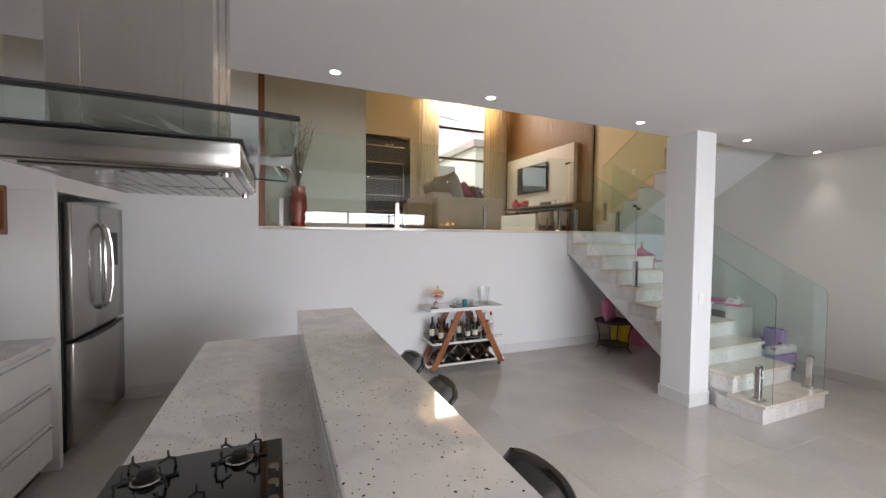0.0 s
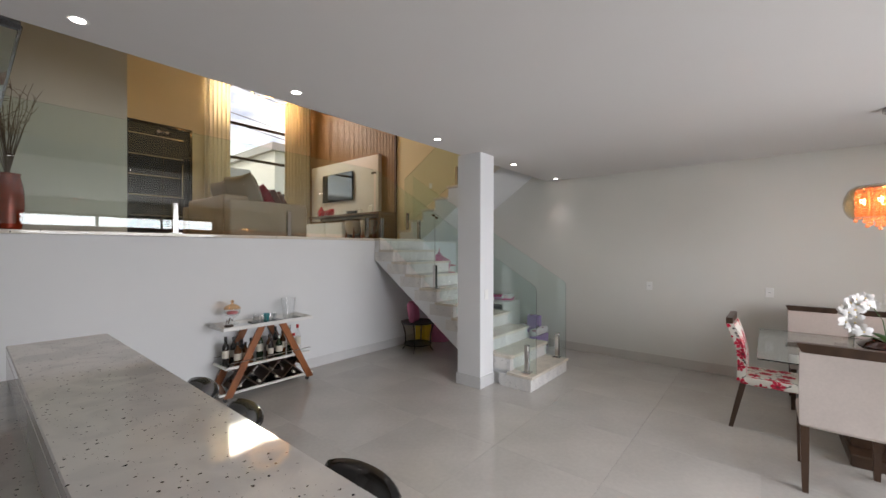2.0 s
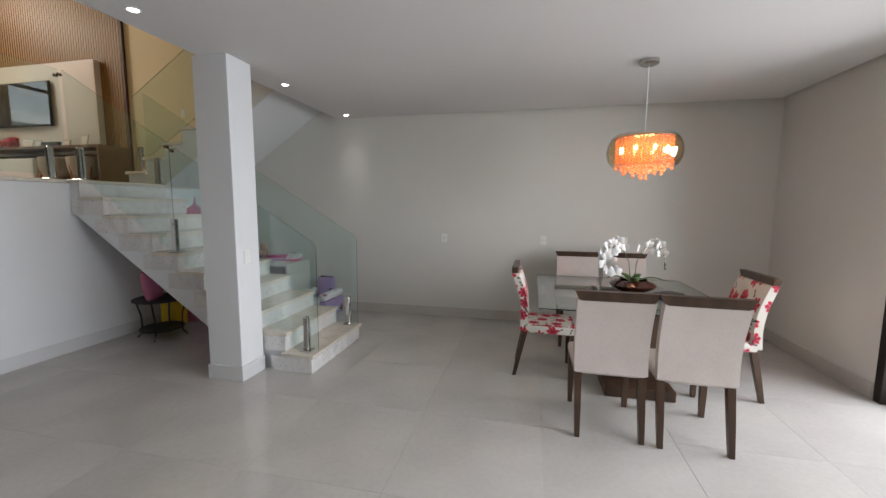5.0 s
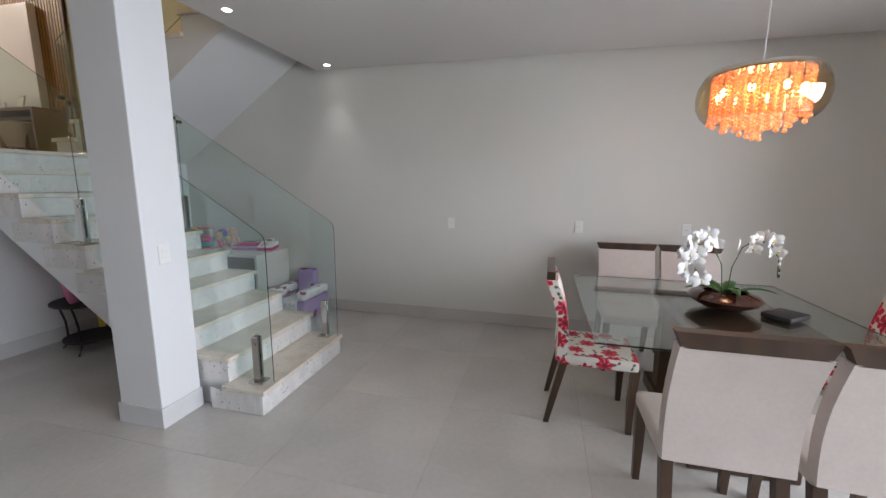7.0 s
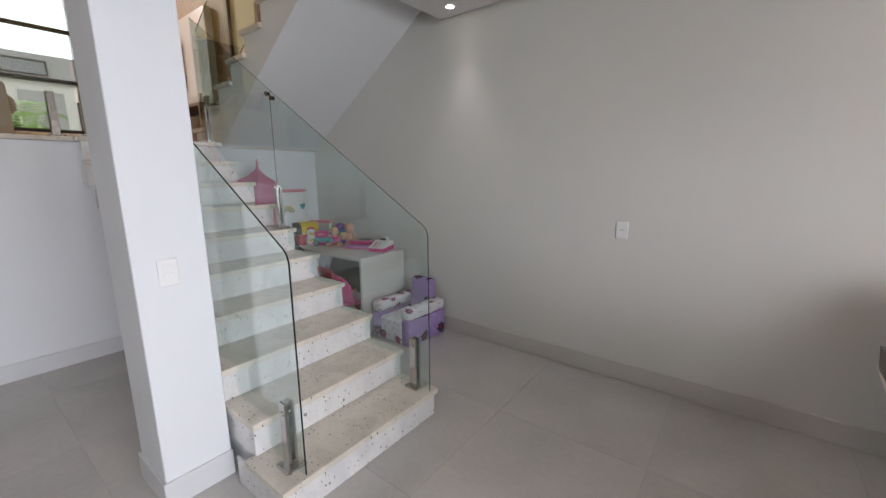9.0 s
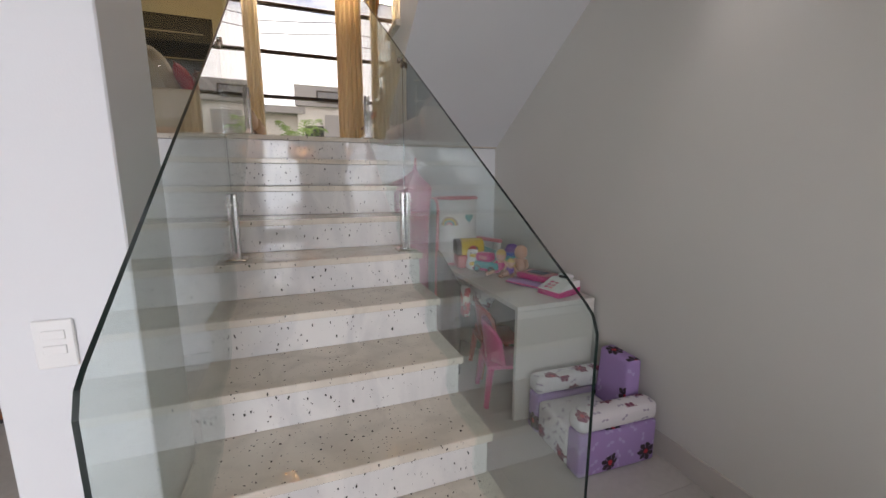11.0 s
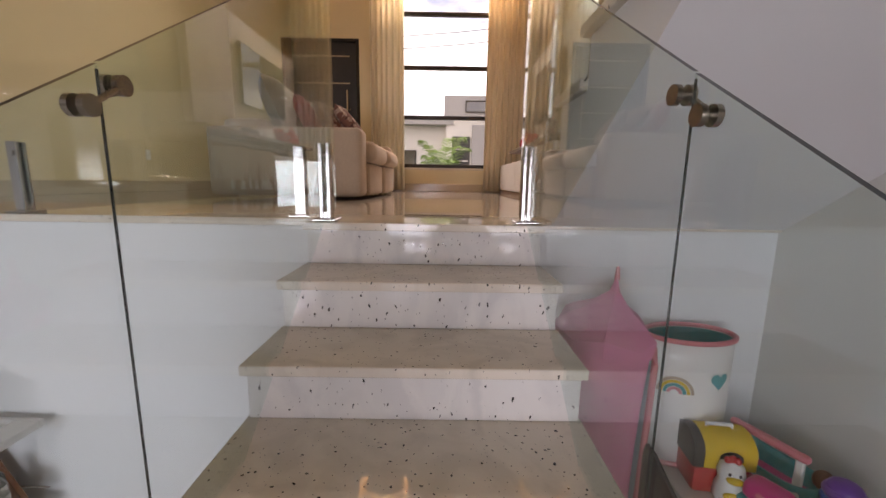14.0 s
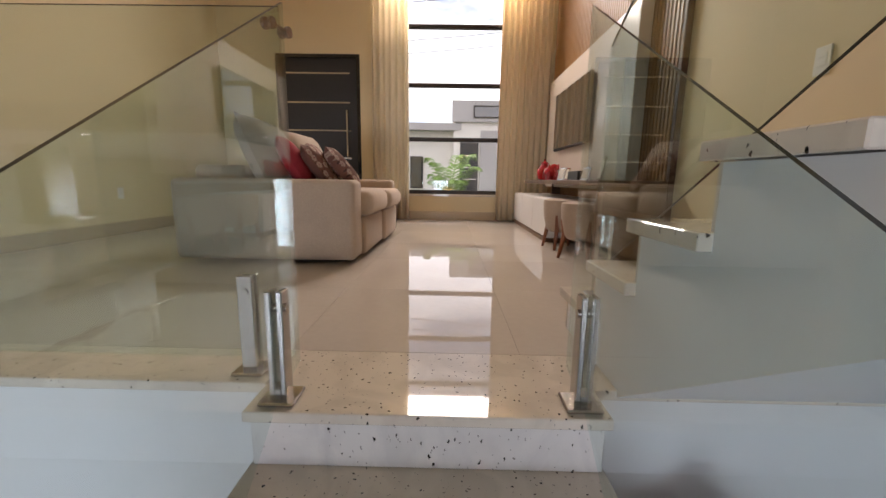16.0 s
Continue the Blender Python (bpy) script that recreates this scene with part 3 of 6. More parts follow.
stair = thing("staircase", "straight white granite stairs with black flecks and a painted side", "staircase", kind="structure")
poly = [(nose(1) + 0.045, 0.0)]
for k in range(1, 11):
    poly.append((nose(k) + 0.045, RISE * k - 0.034))
    if k < 10:
        poly.append((nose(k + 1) + 0.045, RISE * k - 0.034))
poly += [(YR, ZU - 0.034), (YR, 1.43), (4.02, 0.02), (4.0, 0.0)]
bm = B()
prism(bm, poly, "x", SX0 + 0.03, SX1 - 0.02)
part("body", bm, M_WALL_COOL, stair, "white painted masonry flight", smooth=None)
for k in range(1, 11):
    x0 = SX0 - (0.035 if k == 1 else 0)
    bm = B()
    back = YR + 0.22 if k == 10 else nose(k + 1) + 0.045
    box(bm, x0, SX1, nose(k), back, RISE * k - 0.032, RISE * k, 0.003)
    part("tread", bm, M_GRANITE_WARM, stair, "")
    bm = B()
    box(bm, x0 + 0.012, SX1 - 0.012, nose(k) + 0.022, nose(k) + 0.045, RISE * (k - 1) + 0.001, RISE * k - 0.033, 0.002)
    part("riser", bm, M_GRANITE, stair, "")
    if k < 10:
        for xs in (x0 + 0.012, SX1 - 0.022):
            bm = B()
            box(bm, xs, xs + 0.012, nose(k) + 0.045, back + 0.1, max(0.0, RISE * (k - 1) + 0.001), RISE * k - 0.033, 0.001)
            part("side_panel", bm, M_GRANITE, stair, "")

# granite border of the raised floor
bm = B()
box(bm, 0.28, SX0 - 0.003, YR - 0.02, YR + 0.22, ZU - 0.032, ZU + 0.001, 0.003)
setting("floor_border", bm, M_GRANITE_WARM, "granite border along the raised floor's edge, tinted for warm light", "floor border")
bm = B()
box(bm, SX1 + 0.003, XR - 0.002, YR - 0.02, YR + 0.22, ZU - 0.032, ZU + 0.001, 0.003)
setting("floor_border_b", bm, M_GRANITE_WARM, "granite border beside the upper flight, tinted for warm light", "floor border")

# upper flight, climbing back along the side wall
def nose2(k):
    return 6.57 - 0.285 * (k - 1)

FX0, FX1 = 5.51, XR - 0.001
flight = thing("upper_staircase", "upper flight of granite steps, tinted for warm light, with a painted slanted soffit", "staircase", kind="structure")
top = 9
poly = [(nose2(1) - 0.03, ZU + 0.001)]
for k in range(1, top + 1):
    poly.append((nose2(k) - 0.03, ZU + RISE * k - 0.04))
    if k < top:
        poly.append((nose2(k + 1) - 0.03, ZU + RISE * k - 0.04))
poly += [(YE + 0.002, ZU + RISE * top - 0.04), (YE + 0.002, 2.99), (YR - 0.021, 1.73), (YR - 0.021, ZU + 0.003)]
bm = B()
prism(bm, poly, "x", FX0 + 0.03, FX1)
part("body", bm, M_WALL_COOL, flight, "painted masonry flight with slanted soffit", smooth=None)
for k in range(1, top + 1):
    bm = B()
    back = YE + 0.003 if k == top else nose2(k + 1) - 0.03
    box(bm, FX0, FX1, back, nose2(k), ZU + RISE * k - 0.038, ZU + RISE * k, 0.003)
    part("tread", bm, M_GRANITE_WARM, flight)
    bm = B()
    box(bm, FX0 + 0.03, FX1, nose2(k) - 0.03, nose2(k) - 0.018, ZU + RISE * (k - 1) + 0.001, ZU + RISE * k - 0.039, 0.001)
    part("riser", bm, M_GRANITE_WARM, flight)


# ---------------------------------------------------------------- glass railings
def glazing(parent, poly, axis, at, thick=0.008, name="glass_panel", base=False):
    bm = B()
    prism(bm, poly, axis, at - thick / 2, at + thick / 2)
    ob = part(name, bm, M_GLASS, parent, "clear greenish toughened glass panel", smooth=None)
    ob.data.materials.append(M_EDGE)
    k = {"x": 0, "y": 1, "z": 2}[axis]
    for f in ob.data.polygons:
        if abs(f.normal[k]) < 0.5 and base and abs(f.normal.z) > 0.3:
            f.material_index = 1
        elif abs(f.normal[k]) < 0.5 and f.normal.z > -0.3 and (f.normal.z > 0.3 or (f.normal.y < -0.5 and f.center.y < 3.6)):
            f.material_index = 1
    ob.visible_shadow = False
    return ob


def post(parent, x, y, z, along="y", h=0.32):
    """A short slotted steel post on a foot plate, with a screw boss."""
    p = new("post")
    p.parent = parent
    p.matrix_basis = pose(x, y, z, 0, 0, 0 if along == "y" else 90)
    bm = B()
    box(bm, -0.024, -0.007, -0.024, 0.024, 0.008, h, 0.003)
    box(bm, 0.007, 0.024, -0.024, 0.024, 0.008, h, 0.003)
    box(bm, -0.007, 0.007, -0.024, 0.024, 0.008, 0.04)
    me = finish(bm, "post", 35)
    me.materials.append(M_CHROME)
    bar = new("post_body", me)
    bar.parent = p
    bm = B()
    box(bm, -0.05, 0.05, -0.05, 0.05, 0.001, 0.013, 0.004)
    part("foot_plate", bm, M_CHROME, p)
    bm = B()
    cyl(bm, 0, 0, 0, 0.012, 0.058, 12, m=Matrix.Translation((0, 0, h - 0.05)) @ Matrix.Rotation(radians(90), 4, "Y") @ Matrix.Translation((0, 0, -0.029)))
    part("screw_boss", bm, M_CHROME, p)
    return p


def clamp(parent, x, y, z, d):
    """Two round clamps, joined through the panes beside a joint; d: the way along the railing."""
    bm = B()
    d = Vector(d).normalized()
    n = Vector((d.y, -d.x, 0)).normalized()
    d = d * 1.15
    rot = n.to_track_quat("Z", "Y").to_matrix().to_4x4()
    for s in (-0.032, 0.032):
        c = Vector((x, y, z)) + d * s
        for off in (-0.015, 0.006):
            cyl(bm, 0, 0, off, 0.0155, 0.009, 18, m=Matrix.Translation(c) @ rot)
        cyl(bm, 0, 0, -0.012, 0.006, 0.024, 10, m=Matrix.Translation(c) @ rot)
    a, b = Vector((x, y, z)) - d * 0.032 + n * 0.010, Vector((x, y, z)) + d * 0.032 + n * 0.010
    tube(bm, [a, b], 0.005)
    return part("clamp", bm, M_BRONZE, parent, "round steel glass clamp")


GL, GR = 4.56, 5.403
def rail(name, x, label):
    r = thing(name, label, "glass railing")
    lo = [(3.345, 0.185), (3.60, 0.185), (4.852, 1.0), (4.852, 2.077), (3.385, 1.185), (3.36, 1.165), (3.345, 1.13)]
    hi = [(4.857, 1.02), (5.90, 1.76), (6.075, 1.80), (6.075, 2.835), (4.857, 2.081)]
    glazing(r, lo, "x", x)
    glazing(r, hi, "x", x)
    post(r, x, 3.46, RISE)
    post(r, x, 4.85, RISE * 6)
    post(r, x, 5.94, ZU)
    bm = B()
    box(bm, x - 0.0015, x + 0.0015, 4.8532, 4.8558, 1.02, 2.07)
    part("seal", bm, M_EDGE, r)
    clamp(r, x, 4.854, 2.035, (0, 1, 0.62))
    return r

rail_l = rail("stair_railing", GL, "frameless glass stair railing on short steel posts, open side")
rail_r = rail("stair_railing", GR, "frameless glass stair railing on short steel posts, beside the play desk")
for r in (rail_l, rail_r):
    r["group"] = "stair railings"

guard = thing("glass_guard", "frameless glass guard on steel posts along the raised floor", "glass railing")
gy = 6.10
glazing(guard, [(0.34, 1.80), (1.745, 1.80), (1.745, 2.835), (0.34, 2.835)], "y", gy)
glazing(guard, [(1.757, 1.80), (4.54, 1.80), (4.54, 2.835), (1.757, 2.835)], "y", gy)
for x in (0.51, 1.86, 3.12, 4.40):
    post(guard, x, gy, ZU, "x")
clamp(guard, 1.751, gy, 2.78, (1, 0, 0))
clamp(guard, 4.535, gy, 2.78, (0.2, 1, 0))

rail_up = thing("upper_stair_railing", "frameless glass railing of the upper flight on steel posts", "glass railing")
def line2(y):
    return ZU + RISE + (6.57 - y) * RISE / 0.285
glazing(rail_up, [(6.50, line2(6.50) + 0.025), (4.30, line2(4.30) + 0.025), (4.30, line2(4.30) + 0.90), (6.50, line2(6.50) + 0.90)], "x", 5.62, base=True)
post(rail_up, 5.62, 6.42, ZU + RISE)
post(rail_up, 5.62, 5.29, ZU + RISE * 5)

# ---------------------------------------------------------------- kitchen
IX0, IX1, IY0, IY1 = 0.03, 0.99, 1.72, 4.30   # island, with the raised bar from x 0.60

isl = thing("kitchen_island", "white granite kitchen island with a raised breakfast bar", "kitchen island")
bm = B()
box(bm, IX0 + 0.03, 0.60, IY0 + 0.05, IY1 - 0.03, 0.10, 0.895, 0.004)
part("body", bm, M_WHITE, isl, "white lacquered cabinet body")
bm = B()
box(bm, IX0 + 0.08, 0.58, IY0 + 0.1, IY1 - 0.08, 0.0, 0.10)
part("plinth", bm, M_BLACK_M, isl)
bm = B()
box(bm, 0.62, 0.74, IY0 + 0.03, IY1 - 0.03, 0.0, 1.062, 0.003)
part("bar_wall", bm, M_GRANITE, isl)
bm = B()
box(bm, IX0 - 0.01, 0.618, IY0, IY1 + 0.005, 0.897, 0.935, 0.004)
part("worktop", bm, M_GRANITE, isl, "white granite worktop with black flecks")
bm = B()
box(bm, 0.60, IX1 + 0.01, IY0, IY1 + 0.03, 1.064, 1.104, 0.004)
part("bar_top", bm, M_GRANITE, isl, "raised white granite bar top with black flecks")
bm = B()
box(bm, 0.60, 0.617, IY0 + 0.01, IY1, 0.937, 1.062, 0.002)
part("upstand", bm, M_GRANITE, isl)
for k in range(4):
    bm = B()
    yy = IY0 + 0.07 + k * 0.62
    box(bm, IX0 + 0.008, IX0 + 0.028, yy, yy + 0.60, 0.12, 0.87, 0.003)
    d = part("door", bm, M_WHITE, isl)
    bm = B()
    box(bm, IX0 - 0.004, IX0 + 0.006, yy + 0.05, yy + 0.55, 0.80, 0.815, 0.003)
    part("handle", bm, M_CHROME, d)

hob = thing("cooktop", "black glass gas cooktop with cast iron pan supports", "cooktop", pose(0.25, 2.395, 0.936))
bm = B()
box(bm, -0.235, 0.235, -0.37, 0.37, 0.0, 0.008, 0.004)
part("glass_plate", bm, M_BLACK, hob)
for bx, by, r in ((-0.13, 0.25, 0.026), (0.11, 0.27, 0.026), (-0.12, -0.22, 0.03), (0.12, -0.22, 0.03), (-0.02, 0.03, 0.042)):
    bm = B()
    lathe(bm, [(r * 1.4, 0.0), (r * 1.4, 0.006), (r, 0.012), (r, 0.022), (r * 0.8, 0.028), (0.0, 0.030)], 20, (bx, by, 0.008))
    part("burner", bm, M_GRILL, hob)
    bm = B()
    tube(bm, [(bx + r * 1.45 * math.cos(t * 0.5236), by + r * 1.45 * math.sin(t * 0.5236), 0.012) for t in range(12)], 0.004, 6, True)
    part("burner_ring", bm, M_CHROME, hob)
    bm = B()
    for a in range(4):
        c, s = math.cos(a * math.pi / 2 + 0.78), math.sin(a * math.pi / 2 + 0.78)
        tube(bm, [(bx + c * 0.085, by + s * 0.085, 0.010), (bx + c * 0.08, by + s * 0.08, 0.034), (bx + c * 0.062, by + s * 0.062, 0.044), (bx + c * 0.03, by + s * 0.03, 0.040)], [0.0045, 0.0045, 0.0045, 0.003], 6)
        tube(bm, [(bx + c * 0.064, by + s * 0.064, 0.043), (bx + c * 0.061, by + s * 0.061, 0.066)], [0.004, 0.0025], 6)
    box(bm, bx - 0.080, bx + 0.080, by - 0.004, by + 0.004, 0.0085, 0.014)
    part("pan_support", bm, M_GRILL, hob)
for k in range(5):
    bm = B()
    cyl(bm, 0.21, -0.16 + k * 0.08, 0.008, 0.015, 0.02, 16)
    part("knob", bm, M_CHROME, hob)

# island hood
hood = thing("range_hood", "stainless steel island range hood with a curved glass canopy", "range hood")
bm = B()
box(bm, 0.03, 0.335, 2.36, 2.74, 1.858, ZC - 0.001, 0.004)
part("chimney", bm, M_STEEL, hood, "brushed steel chimney")
bm = B()
for yy in (2.45, 2.62):
    box(bm, 0.333, 0.338, yy, yy + 0.006, 1.88, ZC - 0.01)
for xx in (0.085, 0.27):
    box(bm, xx, xx + 0.005, 2.3575, 2.361, 1.88, ZC - 0.01)
part("seam", bm, M_STEEL, hood)
bm = B()
box(bm, 0.008, 0.405, 2.19, 2.775, 1.793, 1.850, 0.008, 2)
part("body", bm, M_STEEL, hood, "brushed steel hood body")
bm = B()
box(bm, 0.004, 0.409, 2.186, 2.78, 1.8505, 1.8545)
part("seal", bm, M_BLACK_M, hood, "black seal under the glass")
bm = B()
box(bm, 0.02, 0.388, 2.21, 2.765, 1.788, 1.7935, 0.002)
part("bottom_frame", bm, M_STEEL, hood)
for k in range(2):
    bm = B()
    y0 = 2.225 + k * 0.27
    box(bm, 0.045, 0.36, y0, y0 + 0.255, 1.782, 1.7885, 0.003)
    for j in range(9):
        box(bm, 0.055 + j * 0.034, 0.062 + j * 0.034, y0 + 0.012, y0 + 0.243, 1.780, 1.783)
    part("grease_filter", bm, M_STEEL, hood, "ribbed steel grease filter")
for yy in (2.217, 2.752):
    bm = B()
    cyl(bm, 0.374, yy + 0.01 * (1 if yy < 2.4 else -1), 1.780, 0.010, 0.009, 16)
    part("lamp", bm, M_CHROME, hood)
bm = B()
def canopy(u, v, dz=0.0):
    return (-0.16 + 0.668 * u, 1.99 + 0.85 * v, 1.860 - 0.006 * (2 * u - 1) ** 2 + dz)
sheet(bm, lambda u, v: canopy(u, v), 12, 2)
g = part("glass_canopy", bm, M_GLASS, hood, "clear curved glass canopy")
so = g.modifiers.new("thickness", "SOLIDIFY")
so.thickness = 0.008
g.visible_shadow = False
bm = B()
for a, b, r in (((0, 0), (1, 0), 0.0055), ((0, 1), (1, 1), 0.003), ((1, 0), (1, 1), 0.0018), ((0, 0), (0, 1), 0.0018)):
    tube(bm, [canopy(a[0] + (b[0] - a[0]) * t / 10, a[1] + (b[1] - a[1]) * t / 10, 0.0) for t in range(11)], r, 6)
part("glass_edge", bm, M_BLACK, hood, "dark polished glass edge")

# fridge in its niche on the kitchen side
fr = thing("refrigerator", "stainless steel french-door refrigerator with a freezer drawer", "refrigerator", pose(-0.91, 4.97, 0))
FW, FH = 1.03, 1.88
bm = B()
box(bm, -0.68, -0.06, 0.0, FW, 0.03, FH, 0.008)
part("body", bm, M_BLACK_M, fr, "dark grey cabinet")
for k, (y0, y1) in enumerate(((0.0, FW / 2 - 0.002), (FW / 2 + 0.002, FW))):
    bm = B()
    box(bm, -0.058, 0.0, y0, y1, 0.87, FH, 0.014, 2)
    d = part("door", bm, M_STEEL, fr, "brushed steel door")
    bm = B()
    yh = FW / 2 + (-0.045 if k == 0 else 0.045)
    tube(bm, [(0.0, yh, 1.02), (0.035, yh + 0.3 * (yh - FW / 2), 1.06), (0.052, yh + 0.6 * (yh - FW / 2), 1.2), (0.055, yh + 0.7 * (yh - FW / 2), 1.37), (0.05, yh + 0.6 * (yh - FW / 2), 1.55), (0.03, yh + 0.3 * (yh - FW / 2), 1.69), (0.0, yh, 1.73)], 0.011, 8)
    part("handle", bm, M_CHROME, d)
    if k == 1:
        bm = B()
        box(bm, 0.001, 0.004, FW / 2 + 0.20, FW / 2 + 0.36, 1.36, 1.66, 0.001)
        part("dispenser", bm, M_GRILL, d, "dark grey control panel")
bm = B()
box(bm, -0.058, 0.0, 0.0, FW, 0.06, 0.845, 0.014, 2)
d = part("freezer_drawer", bm, M_STEEL, fr, "brushed steel drawer front")
# black strip, slightly proud, draws the grip recess's shade; nothing is hollowed out
bm = B()
prism(bm, [(0.06, 0.842), (0.06, 0.830), (0.30, 0.806), (FW - 0.30, 0.806), (FW - 0.06, 0.830), (FW - 0.06, 0.842)], "x", -0.02, 0.003)
part("grip_recess", bm, M_BLACK_M, d, "black strip drawn for the shade in the curved grip recess")

bm = B()
box(bm, -1.74, -0.935, 4.80, 6.03, 1.94, 2.30, 0.003)
cab = single("bridge_cabinet", bm, M_WHITE, "white cabinet bridging over the refrigerator", "cabinet")
bm = B()
box(bm, -1.74, -0.932, 4.80, 4.84, 0.0, 1.938, 0.002)
single("fridge_side_panel", bm, M_WHITE, "white panel beside the refrigerator", "cabinet panel")

base = thing("base_cabinet", "white base cabinet with three wide drawers along the kitchen wall", "cabinet")
bm = B()
box(bm, -1.74, -0.98, 1.7, 4.79, 0.08, 0.895, 0.003)
part("body", bm, M_WHITE, base)
bm = B()
box(bm, -1.70, -1.03, 1.7, 4.78, 0.0, 0.08)
part("plinth", bm, M_BLACK_M, base)
for j in range(4):
    for k in range(3):
        y0, z0 = 1.72 + j * 0.765, 0.10 + k * 0.265
        bm = B()
        box(bm, -0.98, -0.96, y0, y0 + 0.755, z0, z0 + 0.255, 0.003)
        d = part("drawer", bm, M_WHITE, base)
        bm = B()
        tube(bm, [(-0.96, y0 + 0.04, z0 + 0.235), (-0.945, y0 + 0.04, z0 + 0.235), (-0.945, y0 + 0.715, z0 + 0.235), (-0.96, y0 + 0.715, z0 + 0.235)], 0.005, 6)
        part("handle", bm, M_CHROME, d)
bm = B()
box(bm, -1.745, -0.94, 1.68, 4.795, 0.897, 0.935, 0.004)
single("kitchen_worktop", bm, M_GRANITE, "white granite worktop with a splashback edge", "worktop")
mw = thing("microwave", "black countertop microwave on the worktop", "microwave")
bm = B()
box(bm, -1.62, -1.205, 4.22, 4.72, 0.945, 1.23, 0.012, 2)
part("casing", bm, M_BLACK_M, mw)
bm = B()
box(bm, -1.204, -1.19, 4.225, 4.60, 0.955, 1.22, 0.004)
part("door", bm, M_BLACK, mw, "glossy black glass door")
bm = B()
box(bm, -1.204, -1.192, 4.605, 4.715, 0.955, 1.22, 0.004)
part("control_panel", bm, M_BLACK, mw)
for yy in (4.27, 4.67):
    bm = B()
    cyl(bm, -1.30, yy, 0.936, 0.015, 0.012, 10)
    part("foot", bm, M_BLACK_M, mw)

wc = thing("wall_shelf", "square wooden wall shelf unit with an open niche", "shelf")
bm = B()
for b in ((-1.74, -1.17, 4.05, 4.09, 1.64, 1.96), (-1.74, -1.17, 4.755, 4.795, 1.64, 1.96), (-1.74, -1.17, 4.09, 4.755, 1.64, 1.675), (-1.74, -1.17, 4.09, 4.755, 1.925, 1.96)):
    box(bm, *b, 0.002)
part("frame", bm, M_WOOD_R, wc)
bm = B()
box(bm, -1.738, -1.72, 4.09, 4.755, 1.675, 1.925)
part("back_panel", bm, M_WHITE, wc)


# bar stools with a glossy shell seat
def bar_stool(m, label):
    st = thing("bar_stool", label, "bar stool", m, "stools at the breakfast bar")
    bm = B()
    def shell(u, v):
        a = (u - 0.5) * 2.0
        x = -0.19 + 0.40 * v
        y = a * 0.20 * (1 - 0.10 * v)
        rise = 0.15 * max(0.0, (v - 0.55) / 0.45) ** 1.5 + 0.05 * a * a + 0.03 * max(0.0, (0.2 - v) / 0.2) * -1
        edge = 1 - 0.22 * a * a * (1 if v > 0.6 or v < 0.15 else 0.3)
        return (x * edge, y, 0.665 + rise * (1 - 0.35 * a * a * (v > 0.7)))
    sheet(bm, shell, 14, 14)
    s = part("seat", bm, M_BLACK, st, "glossy black moulded shell seat", smooth=60)
    md = s.modifiers.new("thickness", "SOLIDIFY")
    md.thickness = 0.02
    bm = B()
    lathe(bm, [(0.20, 0.0), (0.20, 0.008), (0.17, 0.016), (0.05, 0.035), (0.028, 0.06), (0.028, 0.40), (0.018, 0.41), (0.018, 0.63), (0.06, 0.64), (0.06, 0.65), (0.0, 0.65)], 28)
    part("pedestal", bm, M_CHROME, st, "chrome pedestal with a round foot")
    bm = B()
    tube(bm, [(0.13 * math.cos(t * 0.3) - 0.02, 0.13 * math.sin(t * 0.3), 0.26) for t in range(21)], 0.009, 8, True)
    tube(bm, [(-0.14, 0, 0.26), (0.0, 0, 0.26)], 0.008, 8)
    part("footrest", bm, M_CHROME, st, "chrome ring footrest")
    return st

for y, a in ((2.45, 4), (3.38, -3), (3.92, 2)):
    bar_stool(pose(1.20, y, 0.0, 0, 0, a), "glossy black shell bar stool on a chrome pedestal")

# downlights
def downlight(x, y, z):
    d = thing("downlight", "small white recessed downlight, switched on", "downlight", pose(x, y, z), "ceiling downlights")
    bm = B()
    lathe(bm, [(0.030, -0.002), (0.042, -0.004), (0.045, -0.001), (0.045, -0.0005)], 24)
    part("trim_ring", bm, M_PLASTIC, d)
    bm = B()
    cyl(bm, 0, 0, -0.003, 0.030, 0.002, 20)
    part("lens", bm, M_LED, d)
    return d

DOWN = (0.815, 1.95, 3.49, 5.03, 6.37)
for x in DOWN:
    downlight(x, 3.905, ZC)
for x in DOWN[1:]:
    lamp("downlight_beam", "SPOT", 9, pose(x, 3.905, ZC - 0.02), (0.94, 0.97, 1.0), spot=radians(72), radius=0.02)


# wall plates
def wall_plate(name, m, label, kind):
    w = thing(name, label, kind, m)
    bm = B()
    box(bm, -0.038, 0.038, -0.058, 0.058, 0.0, 0.008, 0.003)
    part("plate", bm, M_PLASTIC, w)
    if kind == "outlet":
        bm = B()
        box(bm, -0.020, 0.020, -0.014, 0.014, 0.008, 0.0095, 0.001)
        part("socket", bm, M_PLASTIC, w)
        for s in (-0.009, 0.0, 0.009):
            bm = B()
            cyl(bm, s, 0.003 if s == 0 else 0.0, 0.0093, 0.0025, 0.0006, 8)
            part("hole", bm, M_BLACK_M, w)
    else:
        for s in (-0.024, 0.012):
            bm = B()
            box(bm, -0.022, 0.022, s, s + 0.022, 0.008, 0.011, 0.0015)
            part("rocker", bm, M_PLASTIC, w)
    return w

for y in (2.612, 1.314, 0.36):
    wall_plate("outlet", pose(XR, y, 1.08, 90, 0, -90), "white outlet plate on the side wall", "outlet")
wall_plate("outlet", pose(XLL, 9.05, 2.18, 90, 0, 90), "white outlet plate on the living room wall", "outlet")
wall_plate("light_switch", pose(4.31, 3.855, 1.067, 90, 0, 0), "white double light switch on the column", "light switch")
